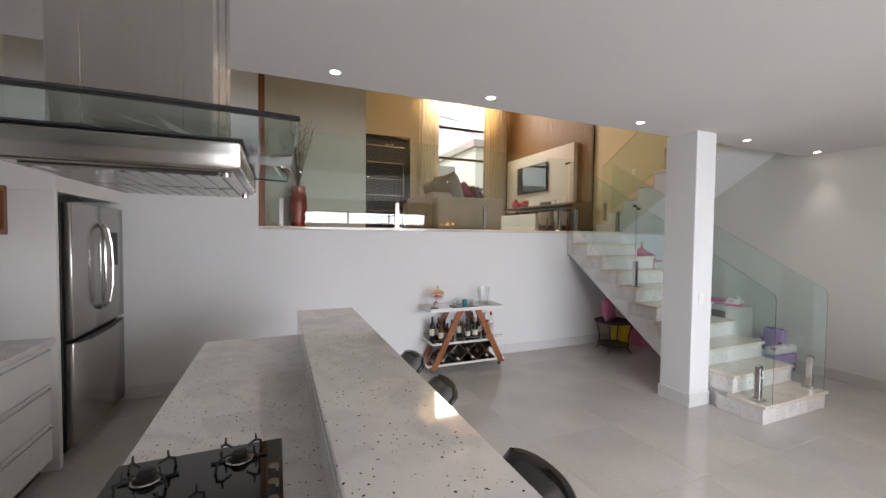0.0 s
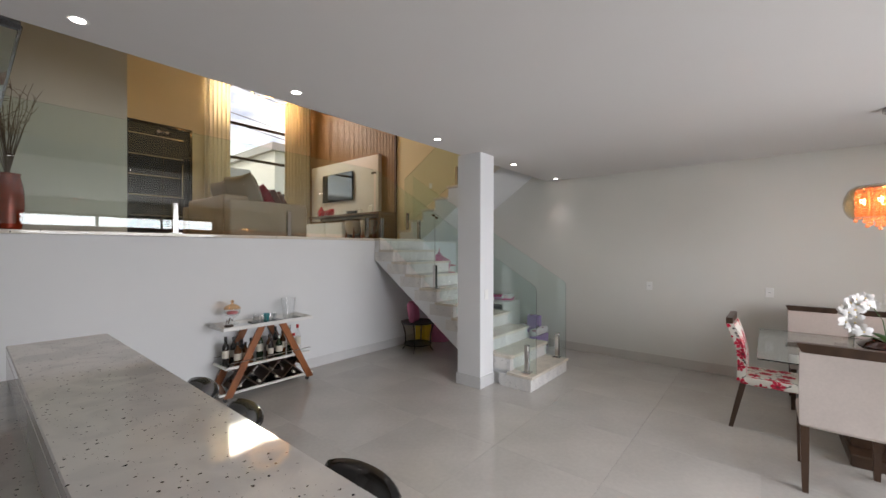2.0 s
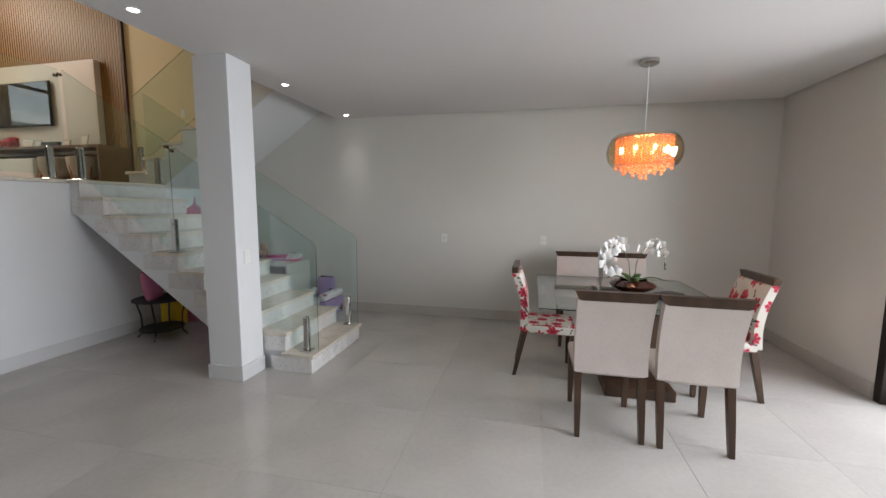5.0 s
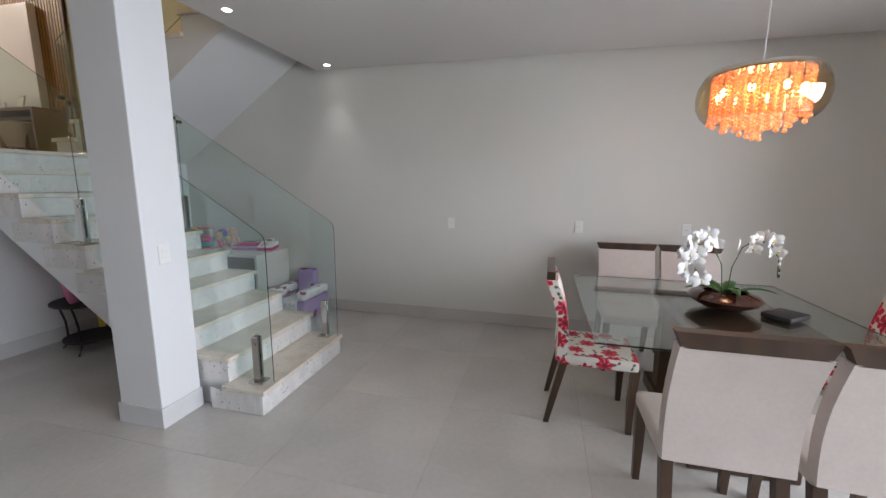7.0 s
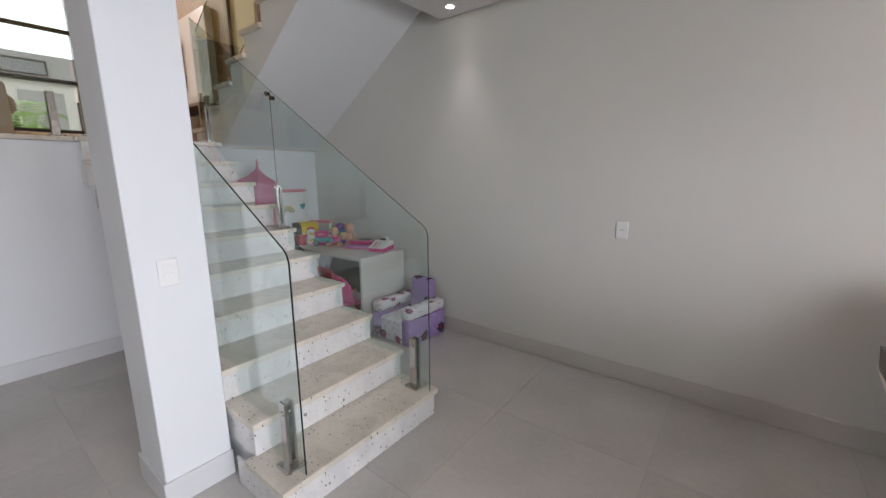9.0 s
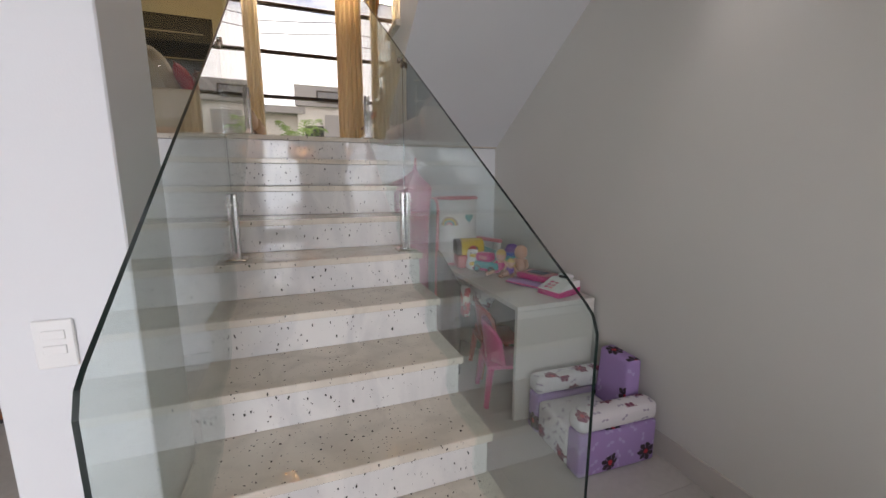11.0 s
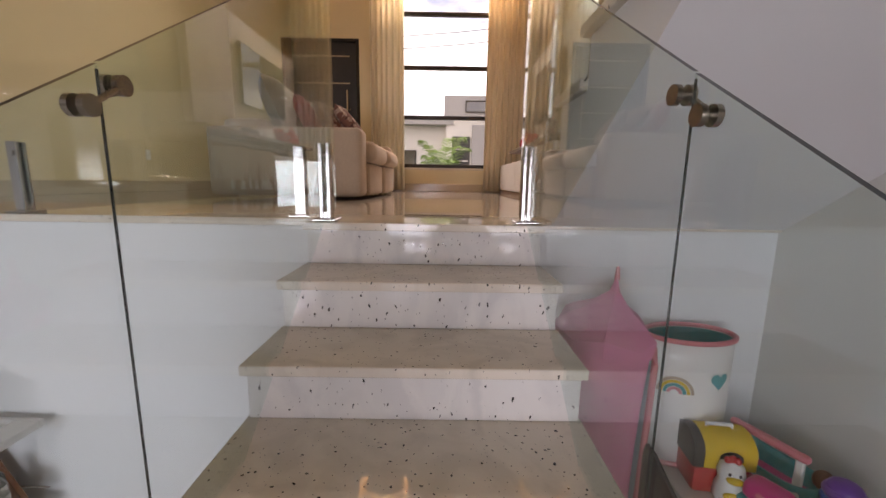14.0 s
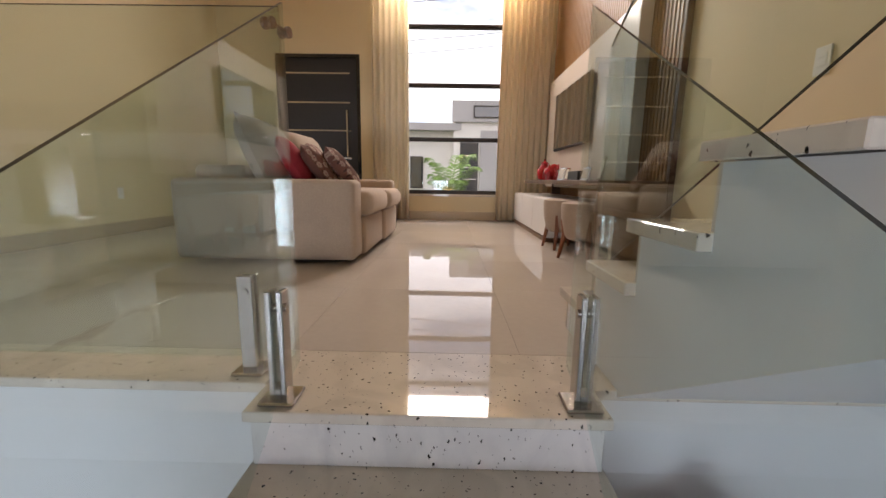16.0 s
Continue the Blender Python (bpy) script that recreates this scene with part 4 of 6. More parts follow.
wall_plate("light_switch", pose(XR, 6.70, 2.885, 90, 0, -90), "white light switch above the upper flight", "light switch")

# ---------------------------------------------------------------- dining set
def dining_chair(m, cloth, label):
    ch = thing("dining_chair", label, "chair", m, "chairs round the dining table")
    W = 0.225
    bm = B()
    def slab(u, v, s):
        z = 0.43 + 0.50 * v
        x = -0.005 - 0.078 * v ** 1.3 + 0.030 * math.sin(v * math.pi) + 0.012 * math.sin(u * math.pi) * v
        y = (u - 0.5) * 2 * W * (1.0 + 0.02 * v)
        return (x + s, y, z)
    t = 0.062
    nu, nv = 8, 8
    f = [[bm.verts.new(slab(i / nu, j / nv, t / 2)) for j in range(nv + 1)] for i in range(nu + 1)]
    r = [[bm.verts.new(slab(i / nu, j / nv, -t / 2)) for j in range(nv + 1)] for i in range(nu + 1)]
    for i in range(nu):
        for j in range(nv):
            bm.faces.new((f[i][j], f[i + 1][j], f[i + 1][j + 1], f[i][j + 1]))
            bm.faces.new((r[i][j], r[i][j + 1], r[i + 1][j + 1], r[i + 1][j]))
    for i in range(nu):
        bm.faces.new((f[i][0], r[i][0], r[i + 1][0], f[i + 1][0]))
        bm.faces.new((f[i][nv], f[i + 1][nv], r[i + 1][nv], r[i][nv]))
    for j in range(nv):
        bm.faces.new((f[0][j], f[0][j + 1], r[0][j + 1], r[0][j]))
        bm.faces.new((f[nu][j], r[nu][j], r[nu][j + 1], f[nu][j + 1]))
    es = [e for e in bm.edges if len(e.link_faces) == 2 and e.calc_face_angle(0) > 0.8]
    bmesh.ops.bevel(bm, geom=es, offset=0.014, segments=3, profile=0.5, affect="EDGES")
    part("backrest", bm, cloth, ch, smooth=50)
    bm = B()
    box(bm, -0.01, 0.44, -W, W, 0.40, 0.475, 0.022, 3)
    part("seat", bm, cloth, ch, smooth=50)
    bm = B()
    poly = [(-W + 0.005, 0.925), (W - 0.005, 0.925), (W + 0.022, 0.985), (-W - 0.022, 0.985)]
    prism(bm, poly, "x", -0.112, -0.062)
    part("top_rail", bm, M_WOOD_D, ch, "dark wooden top rail", smooth=None)
    for sx, sy in ((0, -1), (0, 1), (1, -1), (1, 1)):
        bm = B()
        x0 = 0.0 if sx == 0 else 0.41
        kick = -0.075 if sx == 0 else 0.0
        lo, hi = 0.016, 0.023
        y = sy * (W - 0.028)
        v = [bm.verts.new((x0 + kick + a * lo, y + b * lo, 0.0)) for a, b in ((-1, -1), (1, -1), (1, 1), (-1, 1))]
        w = [bm.verts.new((x0 + kick * 0.45 + a * hi * 0.9, y + b * hi * 0.9, 0.2)) for a, b in ((-1, -1), (1, -1), (1, 1), (-1, 1))]
        q = [bm.verts.new((x0 + a * hi + 0.012, y + b * hi, 0.41)) for a, b in ((-1, -1), (1, -1), (1, 1), (-1, 1))]
        bm.faces.new(v[::-1])
        bm.faces.new(q)
        for lo_r, hi_r in ((v, w), (w, q)):
            for k in range(4):
                bm.faces.new((lo_r[k], lo_r[(k + 1) % 4], hi_r[(k + 1) % 4], hi_r[k]))
        part("leg", bm, M_WOOD_D, ch, smooth=None)
    return ch

LW = "cream leatherette dining chair with a dark wooden top rail"
LF = "red floral upholstered dining chair with dark tapered legs"
dining_chair(pose(4.07, 0.945, 0, 0, 0, 0), M_CREAM, LW)
dining_chair(pose(4.045, 0.445, 0, 0, 0, -2), M_CREAM, LW)
dining_chair(pose(6.13, 0.935, 0, 0, 0, 180), M_CREAM, LW)
dining_chair(pose(6.13, 0.43, 0, 0, 0, 179), M_CREAM, LW)
dining_chair(pose(5.07, 1.51, 0, 0, 0, -91), M_FLORAL, LF)
dining_chair(pose(4.98, -0.235, 0, 0, 0, 91), M_FLORAL, LF)

tab = thing("dining_table", "dining table with a clear glass top over a dark wooden pedestal", "dining table")
TX0, TX1, TY0, TY1 = 4.36, 5.84, -0.02, 1.40
bm = B()
box(bm, TX0, TX1, TY0, TY1, 0.748, 0.760, 0.002)
tg = part("glass_top", bm, M_GLASS, tab, "clear glass top with green edges", smooth=None)
tg.data.materials.append(M_EDGE)
for fc in tg.data.polygons:
    if abs(fc.normal.z) < 0.5:
        fc.material_index = 1
bm = B()
box(bm, 4.66, 5.56, 0.24, 0.86, 0.69, 0.746, 0.006)
part("under_top", bm, M_WOOD_D, tab, "dark wooden board under the glass")
for xx in (4.80, 5.32):
    bm = B()
    box(bm, xx, xx + 0.12, 0.32, 0.84, 0.09, 0.689, 0.006)
    part("pedestal", bm, M_WOOD_D, tab)
bm = B()
box(bm, 4.62, 5.60, 0.34, 0.86, 0.0, 0.089, 0.008)
part("plinth", bm, M_WOOD_D, tab)

# orchid in a glazed bowl
bowl = single("bowl", lathe(B(), [(0.08, 0.0), (0.10, 0.006), (0.175, 0.045), (0.195, 0.07), (0.17, 0.095), (0.12, 0.112), (0.11, 0.10), (0.13, 0.09), (0.0, 0.07)], 32), M_BROWN_GLAZE, "wide brown glazed planter bowl on the dining table", "bowl", pose(5.12, 0.58, 0.761))
orch = thing("orchid", "white moth orchid with two arching flower stems", "plant", pose(5.12, 0.58, 0.835))
rnd = random.Random(4)
stems = []
ARCHES = (((-0.02, 0.02, 0.0), (-0.035, 0.05, 0.20), (-0.05, 0.12, 0.33), (-0.06, 0.19, 0.36), (-0.07, 0.235, 0.30), (-0.075, 0.225, 0.20), (-0.07, 0.19, 0.10)),
          ((0.0, -0.01, 0.0), (0.0, -0.02, 0.18), (0.0, -0.06, 0.30), (-0.01, -0.12, 0.35), (-0.02, -0.19, 0.33), (-0.03, -0.235, 0.25), (-0.03, -0.24, 0.15)))
for arch in ARCHES:
    pts = []
    for i in range(len(arch) - 1):
        for q in range(3):
            pts.append(tuple(Vector(arch[i]).lerp(Vector(arch[i + 1]), q / 3)))
    pts.append(arch[-1])
    bm = B()
    tube(bm, pts, 0.0032, 6)
    part("stem", bm, M_LEAF, orch)
    stems.append(pts)
for k in range(5):
    a = k * 1.3 + 0.5
    L = 0.20 + 0.04 * (k % 2)
    bm = B()
    def leaf(u, v, a=a, L=L):
        w = 0.032 * math.sin(math.pi * min(1, 0.12 + 0.88 * u)) * (v - 0.5) * 2
        r = L * u
        return (math.cos(a) * r - math.sin(a) * w, math.sin(a) * r + math.cos(a) * w, 0.015 + 0.06 * math.sin(u * 2.4) - 0.02 * (v - 0.5) ** 2)
    sheet(bm, leaf, 8, 4)
    lf = part("leaf", bm, M_LEAF, orch)
    lf.modifiers.new("t", "SOLIDIFY").thickness = 0.003
bm = B()
def flower(bm, c, rot, r):
    m = Matrix.Translation(c) @ rot
    for k, (a, ln, wd) in enumerate(((90, 1.0, 0.55), (210, 1.0, 0.5), (330, 1.0, 0.5), (20, 1.05, 0.95), (160, 1.05, 0.95))):
        base = Matrix.Rotation(radians(a), 4, "Z")
        vs = []
        for i in range(5):
            for j in range(5):
                u, v = i / 4, (j / 4 - 0.5) * 2
                w = wd * r * 0.5 * math.sin(math.pi * (0.08 + 0.86 * u)) ** 0.7
                vs.append(bm.verts.new(m @ base @ Vector((u * ln * r, v * w, 0.12 * r * math.sin(u * 3) - 0.05 * r * v * v + (0.003 if k > 2 else 0)))))
        for i in range(4):
            for j in range(4):
                bm.faces.new((vs[i * 5 + j], vs[i * 5 + j + 1], vs[(i + 1) * 5 + j + 1], vs[(i + 1) * 5 + j]))
for si, pts in enumerate(stems):
    for i in range(6, 19):
        p = Vector(pts[i])
        if si == 1 and i > 14:
            bm = B()
            ball(bm, p.x - 0.012, p.y, p.z, 0.008, 0.008, 0.012, 8, 6)
            part("bud", bm, M_LEAF if i > 16 else M_PETAL, orch)
            continue
        for q in range(2 if si == 0 and i > 8 else 1):
            sgn = -1 if (i + q) % 2 else 1
            c = p + Vector((rnd.uniform(-0.06, 0.0), sgn * rnd.uniform(0.01, 0.045), rnd.uniform(-0.03, 0.025)))
            bm = B()
            rot = Euler((radians(90 + rnd.uniform(-25, 15)), radians(rnd.uniform(-15, 15)), radians(-75 + sgn * 25 + rnd.uniform(-30, 30)))).to_matrix().to_4x4()
            flower(bm, c, rot, (0.054 if si == 0 else 0.046) + rnd.uniform(-0.007, 0.005))
            part("blossom", bm, M_PETAL, orch, smooth=60)
            bm = B()
            ball(bm, 0, 0, 0.006, 0.008, 0.006, 0.007, 8, 6, m=Matrix.Translation(c) @ rot)
            part("lip", bm, M_LIP, orch, "pale yellow blossom heart")
# folded black cover beside the bowl
bm = B()
box(bm, -0.075, 0.075, -0.10, 0.10, 0.0, 0.03, 0.010, 2)
single("tablet_case", bm, M_BLACK_M, "black folded tablet case lying on the table", "tablet case", pose(5.0, 0.32, 0.761, 0, 0, 38))

# pendant with crystal strands in an amber glass drum
ch = thing("pendant_lamp", "amber glass pendant lamp with crystal strands, switched on", "pendant lamp", pose(5.03, 0.575, 0))
bm = B()
lathe(bm, [(0.0, ZC - 0.001), (0.075, ZC - 0.001), (0.075, ZC - 0.03), (0.06, ZC - 0.04), (0.0, ZC - 0.04)], 28)
part("canopy", bm, M_CHROME, ch, "round chrome ceiling canopy")
bm = B()
tube(bm, [(0, 0, ZC - 0.04), (0, 0, 2.083)], 0.0035, 8)
part("cord", bm, M_PLASTIC, ch, "white hanging cord")
bm = B()
lathe(bm, [(0.235, 2.10), (0.262, 2.07), (0.284, 2.02), (0.292, 1.965), (0.284, 1.91), (0.262, 1.865), (0.24, 1.845)], 40)
bmesh.ops.delete(bm, geom=[f for f in bm.faces if len(f.verts) > 6], context="FACES_ONLY")
dr = part("glass_drum", bm, M_AMBER, ch, "amber glass drum shade", smooth=80)
dr.modifiers.new("t", "SOLIDIFY").thickness = 0.004
bm = B()
cyl(bm, 0, 0, 2.075, 0.225, 0.008, 32)
part("plate", bm, M_CHROME, ch)
rnd = random.Random(9)
def strand(x, y, z0, n):
    bm = B()
    for i in range(n):
        z = z0 - i * 0.021
        bmesh.ops.create_icosphere(bm, subdivisions=1, radius=0.0095 if i < n - 1 else 0.014, matrix=Matrix.Translation((x, y, z)) @ Matrix.Rotation(rnd.random() * 3, 4, "Z"))
    return part("crystal_strand", bm, M_CRYSTAL, ch, smooth=None)
for ring, n, cnt in ((0.215, 11, 34), (0.15, 13, 22), (0.09, 14, 13), (0.03, 15, 5)):
    for k in range(cnt):
        a = 2 * math.pi * k / cnt
        strand(ring * math.cos(a), ring * math.sin(a), 2.06, n + rnd.choice((-1, 0, 1)))
for k in range(8):
    a = 2 * math.pi * k / 8 + 0.2
    bm = B()
    ball(bm, 0.185 * math.cos(a), 0.185 * math.sin(a), 1.985, 0.016, 0.016, 0.022, 10, 7)
    part("bulb", bm, M_BULB, ch, "glowing halogen capsule")
lamp("pendant_glow", "POINT", 6, pose(5.03, 0.575, 1.98), (1.0, 0.72, 0.42), radius=0.12)

# ---------------------------------------------------------------- living room
# tall street window
win = thing("window_1", "tall bronze-framed street window with stacked panes", "window", kind="structure")
bars = (WZ0 + 0.03, 2.98, 3.77, 4.59, WZ1 - 0.03)
for x in (WX0 + 0.03, WX1 - 0.03):
    bm = B()
    box(bm, x - 0.03, x + 0.03, YF + 0.04, YF + 0.10, WZ0, WZ1, 0.004)
    part("jamb", bm, M_FRAME, win)
for i, z in enumerate(bars):
    bm = B()
    box(bm, WX0 + 0.06, WX1 - 0.06, YF + 0.035, YF + 0.105, z - 0.03, z + 0.03, 0.004)
    b = part("crossbar", bm, M_FRAME, win)
    if i == 1:
        for xh in (4.62, 5.42):
            bm = B()
            box(bm, xh - 0.05, xh + 0.05, YF + 0.015, YF + 0.034, z - 0.012, z + 0.018, 0.005)
            part("latch", bm, M_BLACK_M, b)
for a, b in zip(bars, bars[1:]):
    bm = B()
    box(bm, WX0 + 0.06, WX1 - 0.06, YF + 0.066, YF + 0.072, a + 0.03, b - 0.03)
    p = part("pane", bm, M_PANE, win, smooth=None)
    p.visible_shadow = False
bm = B()
box(bm, WX0, WX1, YF - 0.02, YF + 0.03, WZ0 - 0.035, WZ0 - 0.001, 0.003)
part("window_sill", bm, M_GRANITE_WARM, win)

# front door
door = thing("door_1", "black front door with horizontal steel strips, closed", "door", kind="structure")
bm = B()
box(bm, DX0 + 0.05, DX1 - 0.05, YF + 0.03, YF + 0.09, ZU + 0.005, DZ - 0.05, 0.003)
leaf = part("leaf", bm, M_BLACK_M, door)
for b in ((DX0, DX0 + 0.048, ZU, DZ), (DX1 - 0.048, DX1, ZU, DZ), (DX0 + 0.048, DX1 - 0.048, DZ - 0.048, DZ)):
    bm = B()
    box(bm, b[0], b[1], YF - 0.012, YF + 0.12, b[2], b[3], 0.003)
    part("door_frame", bm, M_BLACK, door)
for z in (3.92, 3.50, 3.09, 2.68, 2.27):
    bm = B()
    box(bm, DX0 + 0.14, DX1 - 0.16, YF + 0.024, YF + 0.031, z - 0.012, z + 0.012, 0.001)
    part("strip", bm, M_CHROME, leaf)
bm = B()
tube(bm, [(3.46, YF - 0.04, 2.70), (3.46, YF - 0.04, 3.38)], 0.016, 12)
for z in (2.82, 3.26):
    tube(bm, [(3.46, YF - 0.04, z), (3.46, YF + 0.028, z)], 0.009, 8)
part("door_handle", bm, M_CHROME, door, "long upright steel pull handle")


def curtain(x0, x1, z0, z1, y, folds, mtl, label, amp=0.032, seed=1):
    r = random.Random(seed)
    ph = [r.uniform(0, 6.28) for _ in range(4)]
    bm = B()
    def fn(u, v):
        x = x0 + (x1 - x0) * u + 0.012 * math.sin(9 * u + ph[0]) * (1 - v)
        w = math.sin(u * folds * 2 * math.pi + 0.5 * math.sin(u * 7 + ph[1]) + 0.15 * math.sin(v * 5 + ph[3]))
        return (x, y + amp * w * (0.75 + 0.25 * (1 - v)) + 0.012 * math.sin(u * folds * 5 + ph[2]), z0 + (z1 - z0) * v)
    sheet(bm, fn, folds * 12, 10)
    c = single("curtain", bm, mtl, label, "curtain", group="curtains of the tall window", smooth=70)
    c.modifiers.new("t", "SOLIDIFY").thickness = 0.003
    return c

curtain(3.86, 4.40, ZU + 0.02, 5.75, YF - 0.12, 6, M_SHEER, "floor-length pale cream curtain beside the tall window", seed=2)
curtain(5.74, 6.46, ZU + 0.02, 5.75, YF - 0.13, 8, M_CURTAIN, "floor-length beige curtain beside the wood slat wall", seed=5)
rod = thing("curtain_rail", "white curtain rail above the tall window", "curtain rail")
bm = B()
box(bm, 3.8, 6.5, YF - 0.16, YF - 0.08, 5.752, 5.80, 0.004)
part("track", bm, M_PLASTIC, rod)
for x in (3.9, 5.1, 6.4):
    bm = B()
    box(bm, x - 0.02, x + 0.02, YF - 0.08, YF, 5.765, 5.79, 0.002)
    part("bracket", bm, M_PLASTIC, rod)

# wood slat cladding on the side wall
slats = thing("slat_wall", "vertical warm wood slats over dark backing on the wall", "wall cladding")
bm = B()
box(bm, XR - 0.012, XR - 0.001, 7.74, YF - 0.001, ZU, ZT - 0.001)
part("backing", bm, M_SLAT_D, slats, "dark brown backing board", smooth=None)
bm = B()
box(bm, -0.014, 0.014, -0.016, 0.016, 0.0, ZT - ZU - 0.004, 0.002)
slat_me = finish(bm, "slat", None)
slat_me.materials.append(M_SLAT)
y = 7.775
while y < YF - 0.02:
    o = new("slat", slat_me)
    o.parent = slats
    o.location = (XR - 0.026, y, ZU + 0.001)
    y += 0.050

bm = B()
box(bm, XR - 0.045, XR - 0.001, 7.695, 7.738, ZU, ZT - 0.001, 0.003)
part("end_trim", bm, M_SLAT_D, slats, "dark brown end board")

# TV panel, TV and console
bm = B()
box(bm, 6.44, 6.539, 8.16, 10.86, 2.30, 3.74, 0.006)
single("media_wall", bm, M_PANEL, "beige lacquered board behind the television", "media wall")
tv = thing("television", "flat black television mounted on the beige panel", "television")
bm = B()
box(bm, 6.385, 6.425, 9.04, 10.28, 2.76, 3.46, 0.008)
part("casing", bm, M_BLACK_M, tv)
bm = B()
box(bm, 6.382, 6.386, 9.055, 10.265, 2.785, 3.445)
part("screen", bm, M_SCREEN, tv, "glossy dark screen")
bm = B()
box(bm, 6.425, 6.439, 9.4, 9.9, 2.95, 3.25)
part("mount", bm, M_BLACK_M, tv)

con = thing("tv_console", "low TV console with a walnut shelf and white drawers", "TV console")
bm = B()
box(bm, 6.06, 6.535, 7.70, 10.40, 2.345, 2.385, 0.003)
part("top_shelf", bm, M_OAK, con, "long walnut shelf")
bm = B()
box(bm, 6.06, 6.535, 7.70, 7.74, ZU + 0.001, 2.344, 0.003)
part("end_panel", bm, M_OAK, con, "walnut end panel")
bm = B()
box(bm, 6.03, 6.535, 8.92, 10.95, ZU + 0.05, 2.20, 0.003)
part("body", bm, M_WHITE, con, "white lacquered drawer body")
bm = B()
box(bm, 6.02, 6.53, 8.95, 10.92, ZU + 0.001, ZU + 0.049)
part("plinth", bm, M_OAK, con)
for k in range(3):
    bm = B()
    y0 = 8.93 + k * 0.672
    box(bm, 6.012, 6.03, y0, y0 + 0.662, ZU + 0.06, 2.19, 0.003)
    part("drawer", bm, M_WHITE, con)
bm = B()
box(bm, 6.42, 6.535, 10.36, 10.40, 2.201, 2.344)
part("support", bm, M_OAK, con)


def pouf(x, y, rz):
    p = thing("stool", "cream upholstered bucket stool on splayed wooden legs", "stool", pose(x, y, ZU, 0, 0, rz), "stools under the console")
    bm = B()
    lathe(bm, [(0.0, 0.16), (0.12, 0.16), (0.155, 0.19), (0.18, 0.30), (0.19, 0.42), (0.185, 0.45), (0.15, 0.46), (0.0, 0.45)], 28)
    part("seat", bm, M_SOFA, p, "cream upholstered bucket seat", smooth=50)
    for k in range(4):
        a = k * math.pi / 2 + 0.78
        bm = B()
        tube(bm, [(0.19 * math.cos(a), 0.19 * math.sin(a), 0.0), (0.15 * math.cos(a), 0.15 * math.sin(a), 0.20), (0.172 * math.cos(a), 0.172 * math.sin(a), 0.32)], [0.012, 0.022, 0.014], 8)
        part("leg", bm, M_WOOD_R, p, "splayed wooden leg")
    return p

pouf(6.10, 8.62, 10)
pouf(6.12, 8.10, 40)

# red ceramics and photo frames on the shelf
bm = B()
lathe(bm, [(0.05, 0.0), (0.075, 0.01), (0.095, 0.07), (0.09, 0.14), (0.05, 0.19), (0.04, 0.20), (0.055, 0.205), (0.04, 0.225), (0.012, 0.24), (0.014, 0.262), (0.0, 0.27)], 24)
single("lidded_jar", bm, M_RED, "glossy red ceramic lidded jar on the console", "jar", pose(6.25, 10.12, 2.386), smooth=45)
bm = B()
ball(bm, 0, 0, 0.10, 0.085, 0.13, 0.07)
ball(bm, 0, -0.15, 0.14, 0.05, 0.06, 0.05)
tube(bm, [(0, -0.19, 0.13), (0, -0.22, 0.09), (0, -0.22, 0.05), (0, -0.24, 0.03)], [0.022, 0.017, 0.012, 0.009], 8)
for sx in (-0.045, 0.045):
    for sy in (-0.08, 0.08):
        cyl(bm, sx, sy, 0.0, 0.028, 0.09, 10)
    ball(bm, sx * 1.2, -0.13, 0.15, 0.012, 0.035, 0.04, 10, 6)
single("ceramic_figure", bm, M_RED, "glossy red ceramic animal figure on the console", "figurine", pose(6.25, 9.80, 2.386))
for i, (y, w, h, rz) in enumerate(((9.42, 0.17, 0.14, 8), (9.20, 0.15, 0.13, -6), (8.62, 0.16, 0.12, 5), (8.26, 0.20, 0.19, -12))):
    f = thing("photo_frame", "small silver photo frame standing on the console", "photo frame", pose(6.27, y, 2.386, 0, 0, rz), "photo frames on the console")
    tilt = Matrix.Rotation(radians(12), 4, "Y")
    bm = B()
    box(bm, -0.008, 0.004, -w / 2, w / 2, 0.0, h, 0.002, m=tilt)
    part("frame", bm, M_CHROME, f)
    bm = B()
    box(bm, -0.0105, -0.0085, -w / 2 + 0.015, w / 2 - 0.015, 0.015, h - 0.015, m=tilt)
    part("picture", bm, M_LABEL, f, "pale photo print")
    bm = B()
    box(bm, 0.0, 0.06, -0.012, 0.012, 0.0, 0.004)
    part("stand", bm, M_BLACK_M, f)
dev = thing("media_box", "black slotted media box on the console", "media box", pose(6.3, 8.9, 2.386))
bm = B()
box(bm, -0.06, 0.06, -0.16, 0.16, 0.0, 0.09, 0.004)
part("body", bm, M_BLACK_M, dev)

# sofa facing the TV
sofa = thing("sofa", "large beige suede sofa with deep pull-out seats", "sofa")
bm = B()
box(bm, 3.06, 3.46, 7.95, 9.52, ZU + 0.04, 2.46, 0.05, 3)
part("back", bm, M_SOFA, sofa, smooth=60)
for y0 in (7.68, 9.52):
    bm = B()
    box(bm, 3.05, 4.36, y0, y0 + 0.26, ZU + 0.03, 2.36, 0.045, 3)
    part("arm", bm, M_SOFA, sofa, smooth=60)
